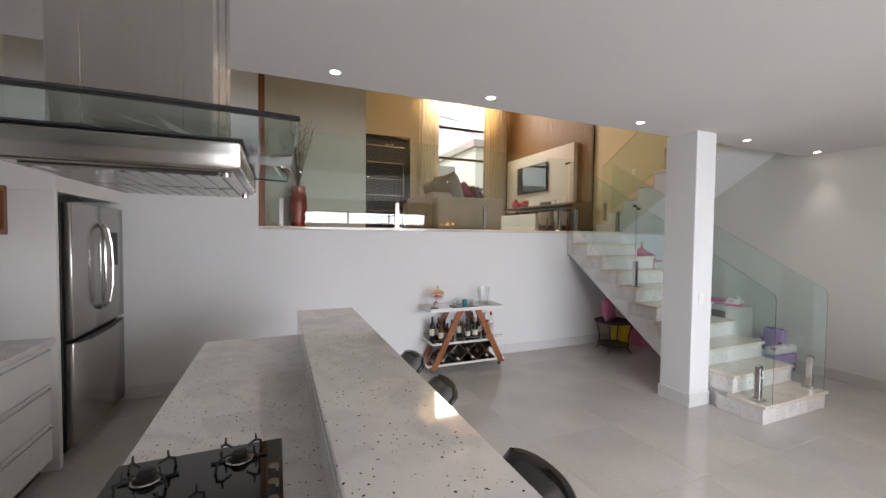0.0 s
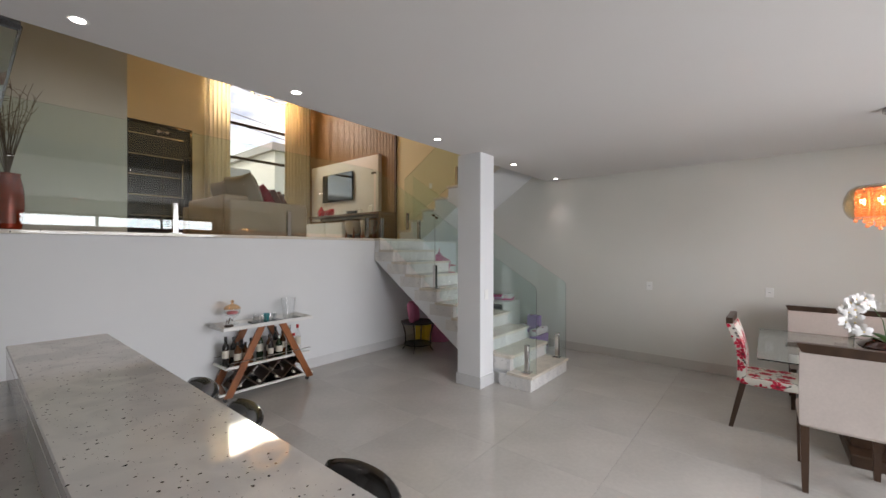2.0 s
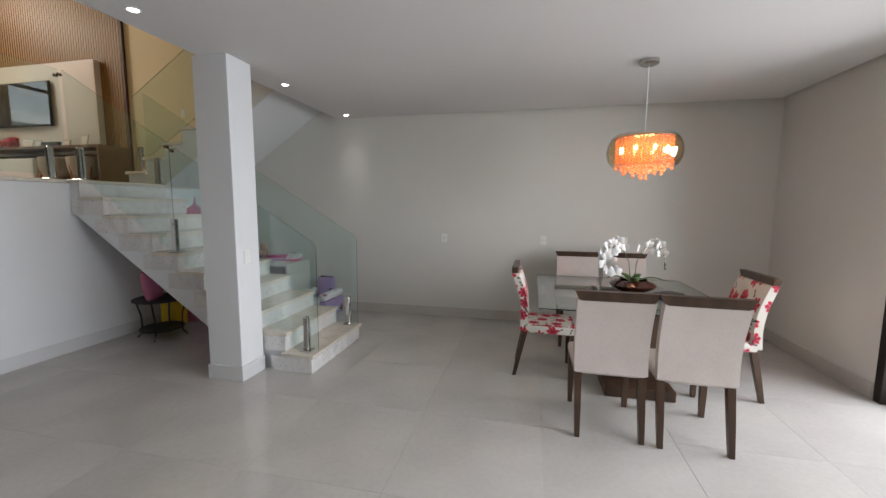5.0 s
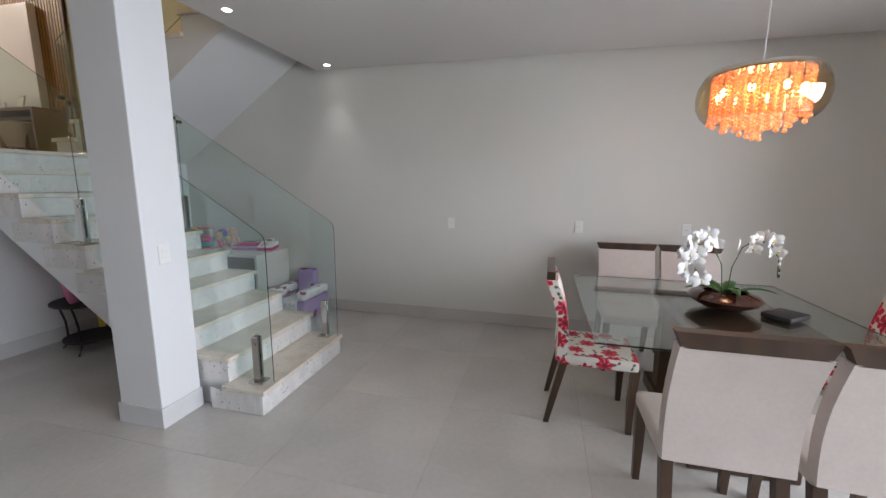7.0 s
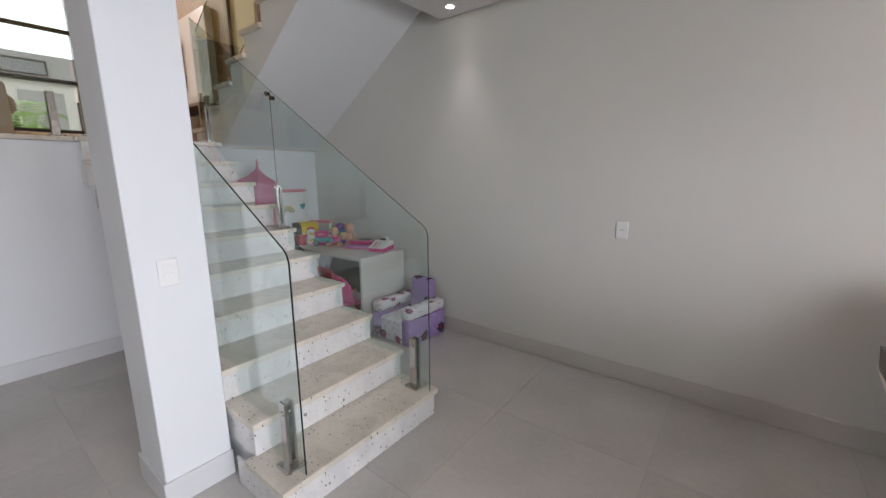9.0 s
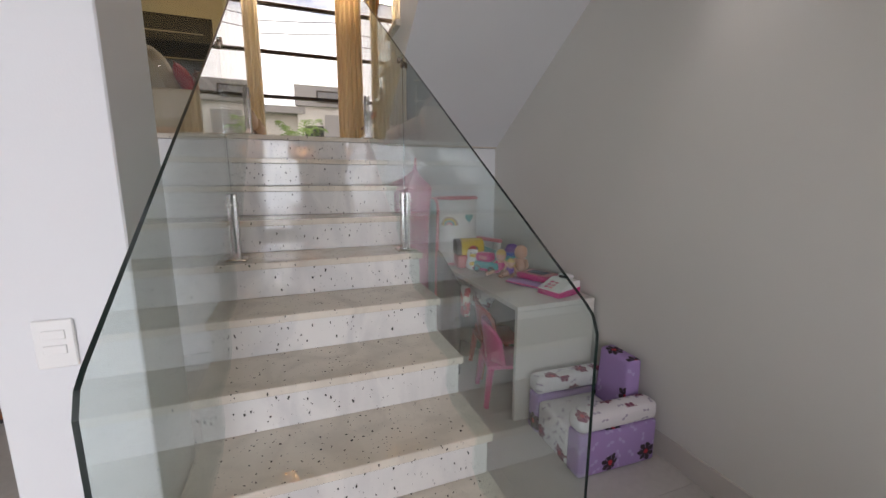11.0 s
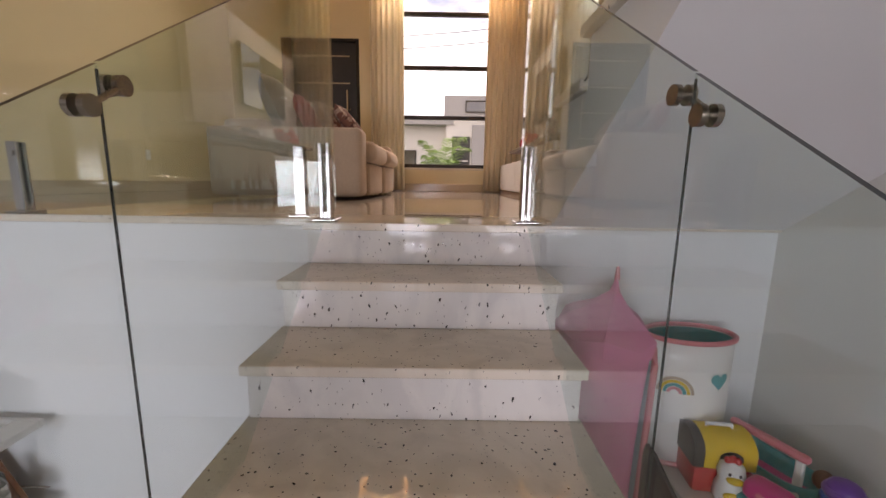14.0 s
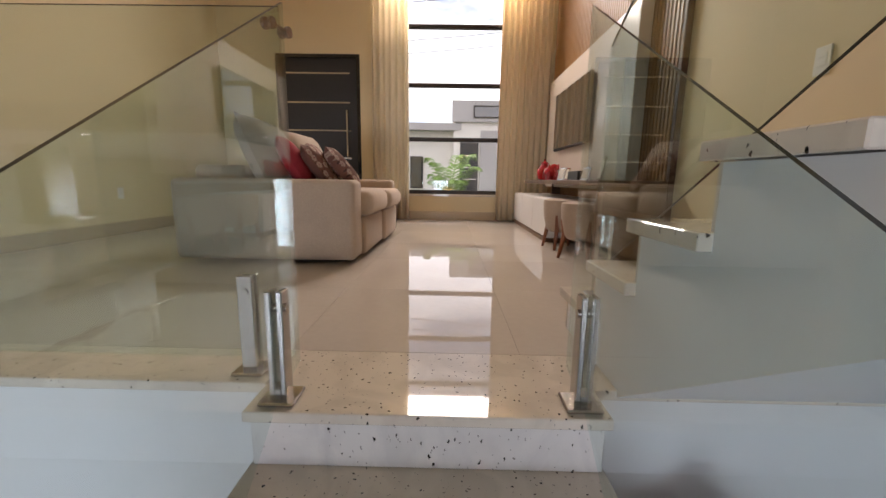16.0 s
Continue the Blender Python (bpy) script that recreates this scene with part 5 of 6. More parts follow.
for k in range(2):
    y0 = 7.95 + k * 0.785
    bm = B()
    box(bm, 3.46, 4.38 + 0.03 * k, y0 + 0.006, y0 + 0.779, ZU + 0.03, 2.08, 0.03, 2)
    part("seat_base", bm, M_SOFA, sofa, smooth=60)
    bm = B()
    box(bm, 3.44, 4.44 + 0.03 * k, y0 + 0.002, y0 + 0.783, 2.082, 2.25, 0.07, 4)
    for v in bm.verts:
        if v.co.z > 2.2:
            v.co.z += 0.03 * math.cos((v.co.y - y0 - 0.39) * 3.4) + 0.012 * math.sin(v.co.x * 9 + k)
    part("seat_cushion", bm, M_SOFA, sofa, smooth=60)


def cushion(name, w, h, t, m, mtl, label, cat="cushion", group="loose cushions on the sofa"):
    bm = B()
    n = 12
    def fn(u, v, s):
        a, b = 2 * u - 1, 2 * v - 1
        puff = max(0.0, (1 - a ** 4) * (1 - b ** 4)) ** 0.6
        cin = 1 - 0.07 * b * b * (1 - a * a)
        return (a * w / 2 * cin, b * h / 2 * (1 - 0.07 * (1 - a * a)), s * t / 2 * puff)
    sheet(bm, lambda u, v: fn(u, v, 1), n, n)
    sheet(bm, lambda u, v: fn(u, v, -1), n, n)
    bmesh.ops.remove_doubles(bm, verts=bm.verts, dist=0.0005)
    return single(name, bm, mtl, label, cat, m, group, smooth=70)

cushion("back_cushion", 0.85, 0.62, 0.26, pose(3.52, 8.30, 2.555, 68, 0, 96), M_CUSH, "large greige back cushion leaning on the sofa")
cushion("back_cushion", 0.80, 0.60, 0.26, pose(3.54, 9.08, 2.545, 66, 0, 88), M_CUSH, "large greige back cushion leaning on the sofa")
cushion("cushion", 0.45, 0.45, 0.16, pose(3.78, 8.18, 2.47, 60, 8, 100), M_CUSH_R, "red square cushion on the sofa")
cushion("cushion", 0.45, 0.45, 0.15, pose(3.96, 8.22, 2.46, 55, -6, 104), M_CUSH_B, "brown patterned square cushion on the sofa")
cushion("cushion", 0.42, 0.42, 0.15, pose(4.10, 8.30, 2.44, 50, 5, 112), M_CUSH_B, "brown patterned square cushion on the sofa")

# ring pendant
ring = thing("ring_pendant", "warm glowing ring pendant hanging in the living room", "pendant lamp", pose(4.32, 8.95, 0))
for z, r, tx, ty in ((4.52, 0.30, 5, -6), (4.64, 0.33, -20, 16)):
    bm = B()
    mt = Matrix.Translation((0, 0, z)) @ Euler((radians(tx), radians(ty), 0)).to_matrix().to_4x4()
    tube(bm, [mt @ Vector((r * math.cos(t * 0.1745), r * math.sin(t * 0.1745), 0)) for t in range(36)], 0.011, 8, True)
    part("led_ring", bm, M_RING, ring, "glowing warm LED ring")
    for k in range(3):
        a = k * 2.094
        bm = B()
        tube(bm, [mt @ Vector((r * math.cos(a), r * math.sin(a), 0.01)), (0.03 * math.cos(a), 0.03 * math.sin(a), ZT - 0.04)], 0.0015, 5)
        part("cable", bm, M_CHROME, ring)
bm = B()
cyl(bm, 0, 0, ZT - 0.041, 0.09, 0.04, 24)
part("canopy", bm, M_CHROME, ring)

# tall vase with twigs behind the guard, wood trim at the wall's end
vase = single("floor_vase", lathe(B(), [(0.06, 0.0), (0.085, 0.01), (0.10, 0.10), (0.105, 0.25), (0.095, 0.38), (0.075, 0.46), (0.085, 0.48), (0.07, 0.48), (0.062, 0.44), (0.0, 0.40)], 24), M_VASE, "copper-red textured floor vase on the raised floor", "vase", pose(0.70, 6.32, ZU + 0.002), smooth=50)
tw = thing("dried_twigs", "dried brown twigs standing in the red vase", "dried twigs", pose(0.70, 6.32, ZU + 0.44))
rnd = random.Random(11)
for k in range(22):
    a, lean = rnd.uniform(0, 6.28), rnd.uniform(0.03, 0.16)
    h = rnd.uniform(0.6, 0.98)
    pts = []
    for t in range(8):
        s = t / 7
        pts.append((math.cos(a) * lean * s * (1 + 0.5 * s) + rnd.uniform(-1, 1) * 0.014 * s, math.sin(a) * lean * s * 0.6 + rnd.uniform(-1, 1) * 0.012 * s, h * s))
    bm = B()
    tube(bm, pts, [0.004 * (1 - 0.6 * t / 7) for t in range(8)], 5)
    for j in range(3):
        i = rnd.choice((4, 5, 6))
        p = Vector(pts[i])
        d = Vector((rnd.uniform(-1, 1), rnd.uniform(-0.5, 0.5), rnd.uniform(0.2, 1))) * 0.09
        tube(bm, [p, p + d * 0.6 + Vector((0.01, 0, 0.01)), p + d], [0.0025, 0.002, 0.001], 4)
    part("twig", bm, M_TWIG, tw)
bm = B()
box(bm, 0.283, 0.345, YR - 0.005, YR + 0.05, ZU + 0.002, 4.0, 0.002)
setting("trim_wood", bm, M_WOOD_R, "narrow red-brown wooden trim at the wall's end", "trim")

# ---------------------------------------------------------------- bar cart and the corner under the stairs
cart = thing("bar_cart", "A-frame bar cart with white trays and reddish wooden legs", "bar cart", pose(2.66, 5.80, 0))
for z, x0, x1, nm in ((0.745, -0.52, 0.50, "top_tray"), (0.335, -0.49, 0.48, "middle_shelf"), (0.075, -0.55, 0.52, "bottom_shelf")):
    bm = B()
    if nm == "top_tray":
        for b in ((x0, x1, -0.19, -0.165), (x0, x1, 0.165, 0.19), (x0, x0 + 0.12, -0.165, 0.165), (x1 - 0.12, x1, -0.165, 0.165)):
            box(bm, b[0], b[1], b[2], b[3], z - 0.004, z + 0.035, 0.003)
        box(bm, x0 + 0.1, x1 - 0.1, -0.165, 0.165, z, z + 0.012)
    else:
        box(bm, x0, x1, -0.17, 0.17, z, z + 0.022, 0.003)
    s = part(nm, bm, M_WHITE, cart, "white lacquered tray")
    bm = B()
    box(bm, x0 + (0.125 if nm == "top_tray" else 0.02), x1 - (0.125 if nm == "top_tray" else 0.02), -0.15, 0.15, z + (0.0125 if nm == "top_tray" else 0.0225), z + (0.0165 if nm == "top_tray" else 0.0255))
    part("mirror_inlay", bm, M_MIRROR, s, "mirrored inlay")
for sy in (-0.175, 0.175):
    for s in (-1, 1):
        bm = B()
        y0, y1 = (sy - 0.012, sy + 0.012)
        xb, xt = s * 0.47, s * 0.12
        prism(bm, [(xb - 0.04, 0.05), (xb + 0.04, 0.05), (xt + 0.04, 0.740), (xt - 0.04, 0.740)], "y", y0, y1)
        part("leg", bm, M_TEAK, cart, "slanted reddish wooden leg", smooth=None)
for sy in (-0.175, 0.175):
    bm = B()
    tube(bm, [(-0.47, sy * 1.08, 0.405), (0.47, sy * 1.08, 0.405)], 0.004, 6)
    part("guard_rail", bm, M_CHROME, cart)
for k in range(3):
    for s in (-1, 1):
        bm = B()
        c = -0.27 + k * 0.27
        a = radians(42) * s
        box(bm, -0.17, 0.17, -0.14, 0.14, -0.006, 0.006, 0.001, m=Matrix.Translation((c, 0, 0.216)) @ Matrix.Rotation(a, 4, "Y"))
        part("lattice_board", bm, M_WOOD_D, cart, "dark wooden wine lattice")
for sx in (-0.48, 0.46):
    for sy in (-0.13, 0.13):
        bm = B()
        cyl(bm, 0, 0, -0.008, 0.022, 0.016, 14, m=Matrix.Translation((sx, sy, 0.022)) @ Matrix.Rotation(radians(90), 4, "X"))
        cyl(bm, sx, sy, 0.03, 0.008, 0.044, 8)
        part("caster", bm, M_BLACK_M, cart)


def bottle(m, h, r, body, cap, group="bottles on the cart", lab=True, label="dark wine bottle with a paper label"):
    b = thing("bottle", label, "bottle", m, group)
    bm = B()
    lathe(bm, [(r * 0.9, 0.0), (r, 0.006), (r, h * 0.58), (r * 0.92, h * 0.64), (r * 0.42, h * 0.76), (r * 0.36, h * 0.80), (r * 0.36, h * 0.97), (0.0, h * 0.97)], 16)
    part("body", bm, body, b, smooth=50)
    bm = B()
    lathe(bm, [(r * 0.42, h * 0.86), (r * 0.42, h), (0.0, h)], 14)
    part("cap", bm, cap, b)
    if lab:
        bm = B()
        lathe(bm, [(r * 1.015, h * 0.18), (r * 1.015, h * 0.48)], 16)
        bmesh.ops.delete(bm, geom=[f for f in bm.faces if len(f.verts) > 4], context="FACES_ONLY")
        part("label", bm, M_LABEL, b)
    return b

rnd = random.Random(21)
kinds = (("dark wine bottle with a paper label", M_BOTTLE_D, M_BLACK_M), ("green glass bottle with a pale label", M_BOTTLE_G, M_CHROME), ("amber liquor bottle with a paper label", M_BOTTLE_A, M_BLACK_M), ("clear spirit bottle with a red cap", M_CLEAR, M_REDP))
spots = ((-0.40, 0.06, 0), (-0.33, -0.07, 2), (-0.31, 0.08, 0), (-0.24, -0.05, 2), (-0.22, 0.09, 0), (-0.15, 0.02, 2), (-0.02, 0.08, 1), (0.03, -0.08, 0), (0.09, 0.07, 2), (0.14, -0.06, 1), (0.17, 0.08, 0), (0.25, 0.06, 2), (0.33, -0.05, 3), (0.35, 0.08, 1), (0.42, 0.02, 3))
for x, y, k in spots:
    lab, body, cap = kinds[k]
    bottle(pose(2.66 + x, 5.80 + y, 0.361, 0, 0, rnd.uniform(0, 360)), rnd.uniform(0.21, 0.31), rnd.uniform(0.028, 0.040), body, cap, label=lab)
for k, (x, z) in enumerate(((-0.33, 0.14), (-0.20, 0.25), (-0.13, 0.14), (0.0, 0.25), (0.07, 0.14), (0.13, 0.215), (0.28, 0.14), (0.33, 0.25))):
    bottle(pose(2.66 + x, 5.94, z, 90, 0, 0), 0.29, 0.034, M_BOTTLE_D, M_CHROME if k % 2 else M_LABEL, group="wine bottles in the lattice", lab=False, label="dark wine bottle lying in the cart's lattice")

# on the top tray
jar = thing("glass_candy_jar", "stemmed amber glass jar with a domed lid on the cart", "glass jar", pose(2.30, 5.79, 0.781))
bm = B()
lathe(bm, [(0.062, 0.0), (0.066, 0.005), (0.03, 0.018), (0.014, 0.035), (0.014, 0.06), (0.03, 0.072), (0.066, 0.10), (0.078, 0.135), (0.078, 0.165), (0.074, 0.165), (0.072, 0.137), (0.058, 0.106), (0.0, 0.085)], 28)
part("cup", bm, M_CLEAR, jar, "clear glass cup on a short stem", smooth=50)
bm = B()
lathe(bm, [(0.083, 0.166), (0.083, 0.174), (0.066, 0.196), (0.036, 0.212), (0.012, 0.222), (0.012, 0.232), (0.019, 0.244), (0.012, 0.258), (0.0, 0.262)], 28)
part("lid", bm, M_AMBER_GLASS, jar, "amber glass domed lid", smooth=50)
bm = B()
ball(bm, 0, 0, 0, 0.058, 0.058, 0.022)
single("sweets", bm, M_ROSE, "pink sweets inside the glass jar", "sweets", pose(2.30, 5.79, 0.781 + 0.125))
bm = B()
cyl(bm, 0, 0, 0.0, 0.045, 0.014, 16)
tube(bm, [(-0.03, 0, 0.014), (-0.02, 0, 0.075), (-0.005, 0, 0.03), (0.01, 0, 0.085), (0.035, 0, 0.06)], 0.006, 6)
single("table_ornament", bm, M_WOOD_D, "small dark wooden ornament on a round base", "ornament", pose(2.22, 5.68, 0.781))
bm = B()
lathe(bm, [(0.055, 0.0), (0.06, 0.005), (0.085, 0.235), (0.081, 0.235), (0.055, 0.02), (0.0, 0.02)], 24)
single("ice_bucket", bm, M_CLEAR, "tall clear glass ice bucket on the cart", "ice bucket", pose(2.96, 5.82, 0.763), smooth=50)
bm = B()
box(bm, -0.16, 0.16, -0.10, 0.10, 0.0, 0.010, 0.004)
single("serving_tray", bm, M_BLACK, "black serving tray on the cart", "tray", pose(2.66, 5.78, 0.763))
for i, (x, y, mt) in enumerate(((-0.10, 0.02, M_CLEAR), (-0.04, -0.04, M_CLEAR), (0.02, 0.02, M_TEAL), (0.05, -0.04, M_CLEAR), (0.11, 0.03, M_CLEAR))):
    bm = B()
    lathe(bm, [(0.028, 0.0), (0.030, 0.004), (0.036, 0.075), (0.033, 0.075), (0.026, 0.01), (0.0, 0.01)], 16)
    single("tumbler", bm, mt, "blue glass tumbler on the tray" if mt is M_TEAL else "clear glass tumbler on the tray", "glass", pose(2.66 + x, 5.78 + y, 0.774), "tumblers on the tray", smooth=50)

# round two-tier side table under the stairs
st = thing("side_table", "round dark metal two-tier side table under the stairs", "side table", pose(5.02, 5.60, 0))
for z, r in ((0.44, 0.27), (0.10, 0.22)):
    bm = B()
    lathe(bm, [(0.0, z - 0.012), (r - 0.01, z - 0.012), (r, z - 0.006), (r, z + 0.008), (r - 0.015, z + 0.004), (0.0, z + 0.004)], 32)
    part("tier", bm, M_BLACK_M, st, "dark round tray")
for k in range(4):
    a = k * math.pi / 2 + 0.5
    c, s = math.cos(a), math.sin(a)
    bm = B()
    tube(bm, [(0.25 * c, 0.25 * s, 0.0), (0.20 * c, 0.20 * s, 0.06), (0.205 * c, 0.205 * s, 0.25), (0.24 * c, 0.24 * s, 0.38), (0.265 * c, 0.265 * s, 0.44)], 0.009, 8)
    part("leg", bm, M_BLACK_M, st, "curved dark metal leg")
cushion("toy_bag", 0.26, 0.36, 0.14, pose(4.98, 5.66, 0.60, 82, 0, 20), M_PINK_L, "pink cloth toy bag on the side table", "bag", "bags under the stairs")
bm = B()
box(bm, -0.12, 0.12, -0.10, 0.10, 0.0, 0.34, 0.03, 3)
single("yellow_box", bm, M_YELLOW, "yellow storage box on the floor under the stairs", "box", pose(5.35, 5.78, 0, 0, 0, 15))

# ---------------------------------------------------------------- play corner beside the stairs
desk = thing("play_desk", "pale laminate desk against the wall, covered with toys", "desk")
KX0, KX1, KY0, KY1, KZ = 6.0, 6.55, 4.62, 6.02, 0.72
bm = B()
box(bm, KX0, KX1, KY0, KY1, KZ - 0.03, KZ, 0.002)
part("top", bm, M_DESK, desk)
for y0 in (KY0, KY1 - 0.03):
    bm = B()
    box(bm, KX0 + 0.002, KX1, y0 + 0.001, y0 + 0.03, 0.0, KZ - 0.031, 0.002)
    part("side_panel", bm, M_DESK, desk)
bm = B()
box(bm, KX1 - 0.02, KX1, KY0 + 0.035, KY1 - 0.035, 0.02, KZ - 0.032, 0.001)
part("back_panel", bm, M_BLACK_M, desk, "dark back board")

# foam armchair with a printed cover
arm = thing("kids_armchair", "small foam kids armchair with a white and purple printed cover", "armchair", pose(6.05, 4.10, 0, 0, 0, -2))
bm = B()
box(bm, 0.0, 0.36, 0.10, 0.37, 0.0, 0.21, 0.02, 3)
part("seat", bm, M_KIDS, arm, "white printed seat block", smooth=50)
for i, y0 in enumerate((0.0, 0.375)):
    bm = B()
    box(bm, 0.0, 0.47, y0, y0 + 0.10, 0.0, 0.23, 0.014, 2)
    part("arm_side", bm, M_KIDS_P, arm, "purple printed arm side", smooth=50)
    bm = B()
    box(bm, -0.006, 0.47, y0 - 0.006, y0 + 0.106, 0.231, 0.335, 0.035, 4)
    part("arm_roll", bm, M_KIDS, arm, "white printed arm roll", smooth=50)
bm = B()
box(bm, 0.365, 0.46, 0.108, 0.368, 0.0, 0.50, 0.025, 3)
for v in bm.verts:
    v.co.x += 0.05 * max(0.0, v.co.z - 0.2)
    if v.co.z > 0.45:
        v.co.y = 0.235 + (v.co.y - 0.235) * 0.86
part("backrest", bm, M_KIDS_P, arm, "purple printed backrest", smooth=50)


def heart(cx, cz, r, y, bm, m):
    pts = []
    for k in range(28):
        t = 2 * math.pi * k / 28
        pts.append((16 * math.sin(t) ** 3 / 17 * r, (13 * math.cos(t) - 5 * math.cos(2 * t) - 2 * math.cos(3 * t) - math.cos(4 * t)) / 17 * r))
    v = [bm.verts.new(m(cx + px, cz + pz)) for px, pz in pts]
    bm.faces.new(v)


# hamper with a rainbow and a heart
hx, hy, hrx, hry, hh = 6.135, 5.895, 0.185, 0.118, 0.565
ham = thing("toy_hamper", "white fabric toy hamper with pink rim, rainbow and heart", "hamper", pose(hx, hy, KZ + 0.001))
def hpt(a, z, g=0.0):
    return ((hrx + g) * math.cos(a), (hry + g) * math.sin(a), z)
bm = B()
sheet(bm, lambda u, v: hpt(2 * math.pi * u, 0.002 + hh * v), 40, 6)
bmesh.ops.remove_doubles(bm, verts=bm.verts, dist=0.0005)
b = part("body", bm, M_WHITE, ham, "white fabric side", smooth=60)
b.modifiers.new("t", "SOLIDIFY").thickness = 0.004
bm = B()
sheet(bm, lambda u, v: hpt(2 * math.pi * u, 0.02 + (hh - 0.03) * v, -0.006), 40, 2)
cyl(bm, 0, 0, 0.006, 0.10, 0.004, 24)
part("lining", bm, M_TEAL, ham, "teal lining", smooth=60)
for z in (hh, 0.012):
    bm = B()
    tube(bm, [hpt(2 * math.pi * k / 40, z, 0.002) for k in range(40)], 0.011, 8, True)
    part("rim", bm, M_ROSE, ham, "pink piped rim")
def on_side(px, pz):
    a = -math.pi / 2 + px / (hrx * 0.95)
    return hpt(a, pz, 0.004)
bm = B()
heart(0.075, 0.40, 0.045, 0, bm, on_side)
part("heart_patch", bm, M_TEAL, ham, "teal heart patch", smooth=None)
for r, mt in ((0.075, M_SOFA), (0.06, M_YELLOW), (0.045, M_TEAL), (0.03, M_ROSE)):
    bm = B()
    w = 0.013
    n = 14
    inn = [bm.verts.new(on_side(-0.10 + (r - w) * math.cos(math.pi * k / n), 0.34 + (r - w) * math.sin(math.pi * k / n))) for k in range(n + 1)]
    out = [bm.verts.new(on_side(-0.10 + r * math.cos(math.pi * k / n), 0.34 + r * math.sin(math.pi * k / n))) for k in range(n + 1)]
    for k in range(n):
        bm.faces.new((inn[k], inn[k + 1], out[k + 1], out[k]))
    part("rainbow_band", bm, mt, ham, "curved rainbow band", smooth=None)

# foam board beside the hamper
brd = thing("foam_board", "pale blue foam board with a pink edge leaning by the tent", "foam board", pose(5.885, 5.885, 0, 0, 1.5, 4))
bm = B()
prism(bm, [(-0.12, 0.02), (0.12, 0.02), (0.12, 1.20), (0.10, 1.26), (0.05, 1.285), (-0.05, 1.285), (-0.10, 1.26), (-0.12, 1.20)], "x", -0.012, 0.012)
part("board", bm, M_LILAC, brd, "pale blue printed foam", smooth=None).data.materials[0] = material("pale_blue_foam", (0.42, 0.58, 0.64), 0.7, blotch=0.15, blotch_scale=9)
bm = B()
tube(bm, [(0, y, z) for y, z in ((-0.12, 0.016), (-0.12, 0.6), (-0.12, 1.20), (-0.10, 1.26), (-0.05, 1.285), (0.05, 1.285), (0.10, 1.26), (0.12, 1.20), (0.12, 0.6), (0.12, 0.016))], 0.014, 8)
part("edge_piping", bm, M_ROSE, brd, "pink edge piping")

# pop-up play tent
tent = thing("play_tent", "pink fabric pop-up castle play tent", "play tent", pose(5.735, 5.76, 0) @ Matrix.Diagonal((1, 1, 1.037, 1)))
n = 6
bm = B()
apex = bm.verts.new((0, 0, 1.52))
rings = []
for s, z in ((0.10, 1.455), (0.42, 1.40), (0.78, 1.365), (1.0, 1.335), (0.93, 1.27)):
    rings.append([bm.verts.new((0.245 * s * math.cos(k * math.pi / n) * (1 - 0.10 * (k % 2) * s), 0.245 * s * math.sin(k * math.pi / n) * (1 - 0.10 * (k % 2) * s), z - 0.035 * (k % 2) * s * s)) for k in range(2 * n)])
for k in range(2 * n):
    bm.faces.new((apex, rings[0][k], rings[0][(k + 1) % (2 * n)]))
for a, b in zip(rings, rings[1:]):
    for k in range(2 * n):
        bm.faces.new((a[k], b[k], b[(k + 1) % (2 * n)], a[(k + 1) % (2 * n)]))
for v in bm.verts:
    v.co.x *= 0.50 if v.co.x > 0 else 1.0
part("roof", bm, M_PINK_L, tent, "pointed pink fabric roof", smooth=30)
bm = B()
def side(u, v):
    a = 2 * math.pi * u
    r = (0.215 - 0.07 * (1 - v) * v * 2.2) * (1 + 0.05 * math.cos(6 * a))
    return (r * math.cos(a), r * math.sin(a), 0.01 + 1.29 * v)
sheet(bm, side, 36, 10)
for v in bm.verts:
    v.co.x *= 0.48 if v.co.x > 0 else 1.0
part("side_cloth", bm, M_PINK_L, tent, "pink fabric side", smooth=50)
bm = B()
tube(bm, [(0, 0, 1.50), (0, 0, 1.55)], [0.012, 0.006], 8)
part("finial", bm, M_ROSE, tent)


# dark board and floral pad leaning at the desk, added for an unidentified object
bm = B()
prism(bm, [(5.27, 0.0), (5.72, 0.0), (5.76, 0.30), (5.765, 0.80), (5.74, 0.865), (5.68, 0.86), (5.58, 0.815), (5.27, 0.69)], "x", 5.908, 5.924)
bmesh.ops.bevel(bm, geom=list(bm.edges), offset=0.004, segments=2, profile=0.5, affect="EDGES")
single("leaning_board", bm, material("navy_lacquer", (0.012, 0.016, 0.026), 0.2, blotch=0.2, blotch_scale=5), "dark navy curved board standing in for an unidentified object beside the desk", "board")
bm = B()
box(bm, 5.93, 5.985, 5.22, 5.70, 0.46, 0.682, 0.02, 3)
single("seat_pad", bm, M_FLORAL, "red floral seat pad tucked at the desk's front edge", "cushion", smooth=50)


def toy(name, label, x, y, rz=0, z=KZ + 0.001, k=1.0):
    return thing(name, label, "toy", pose(x, y, z, 0, 0, rz) @ Matrix.Diagonal((k, k, k, 1)), "toys on the desk")

# treasure case: red base, yellow domed lid
t = toy("toy_case", "red and yellow plastic toy case with a domed lid", 6.175, 5.72, -8, k=1.28)
bm = B()
box(bm, -0.085, 0.085, -0.07, 0.07, 0.0, 0.085, 0.012, 2)
part("base", bm, M_REDP, t, "red plastic base")
lid = [(-0.07, 0.087), (-0.071, 0.135)] + [(-0.071 * math.cos(math.pi * k / 10), 0.135 + 0.05 * math.sin(math.pi * k / 10)) for k in range(1, 10)] + [(0.071, 0.135), (0.07, 0.087)]
bm = B()
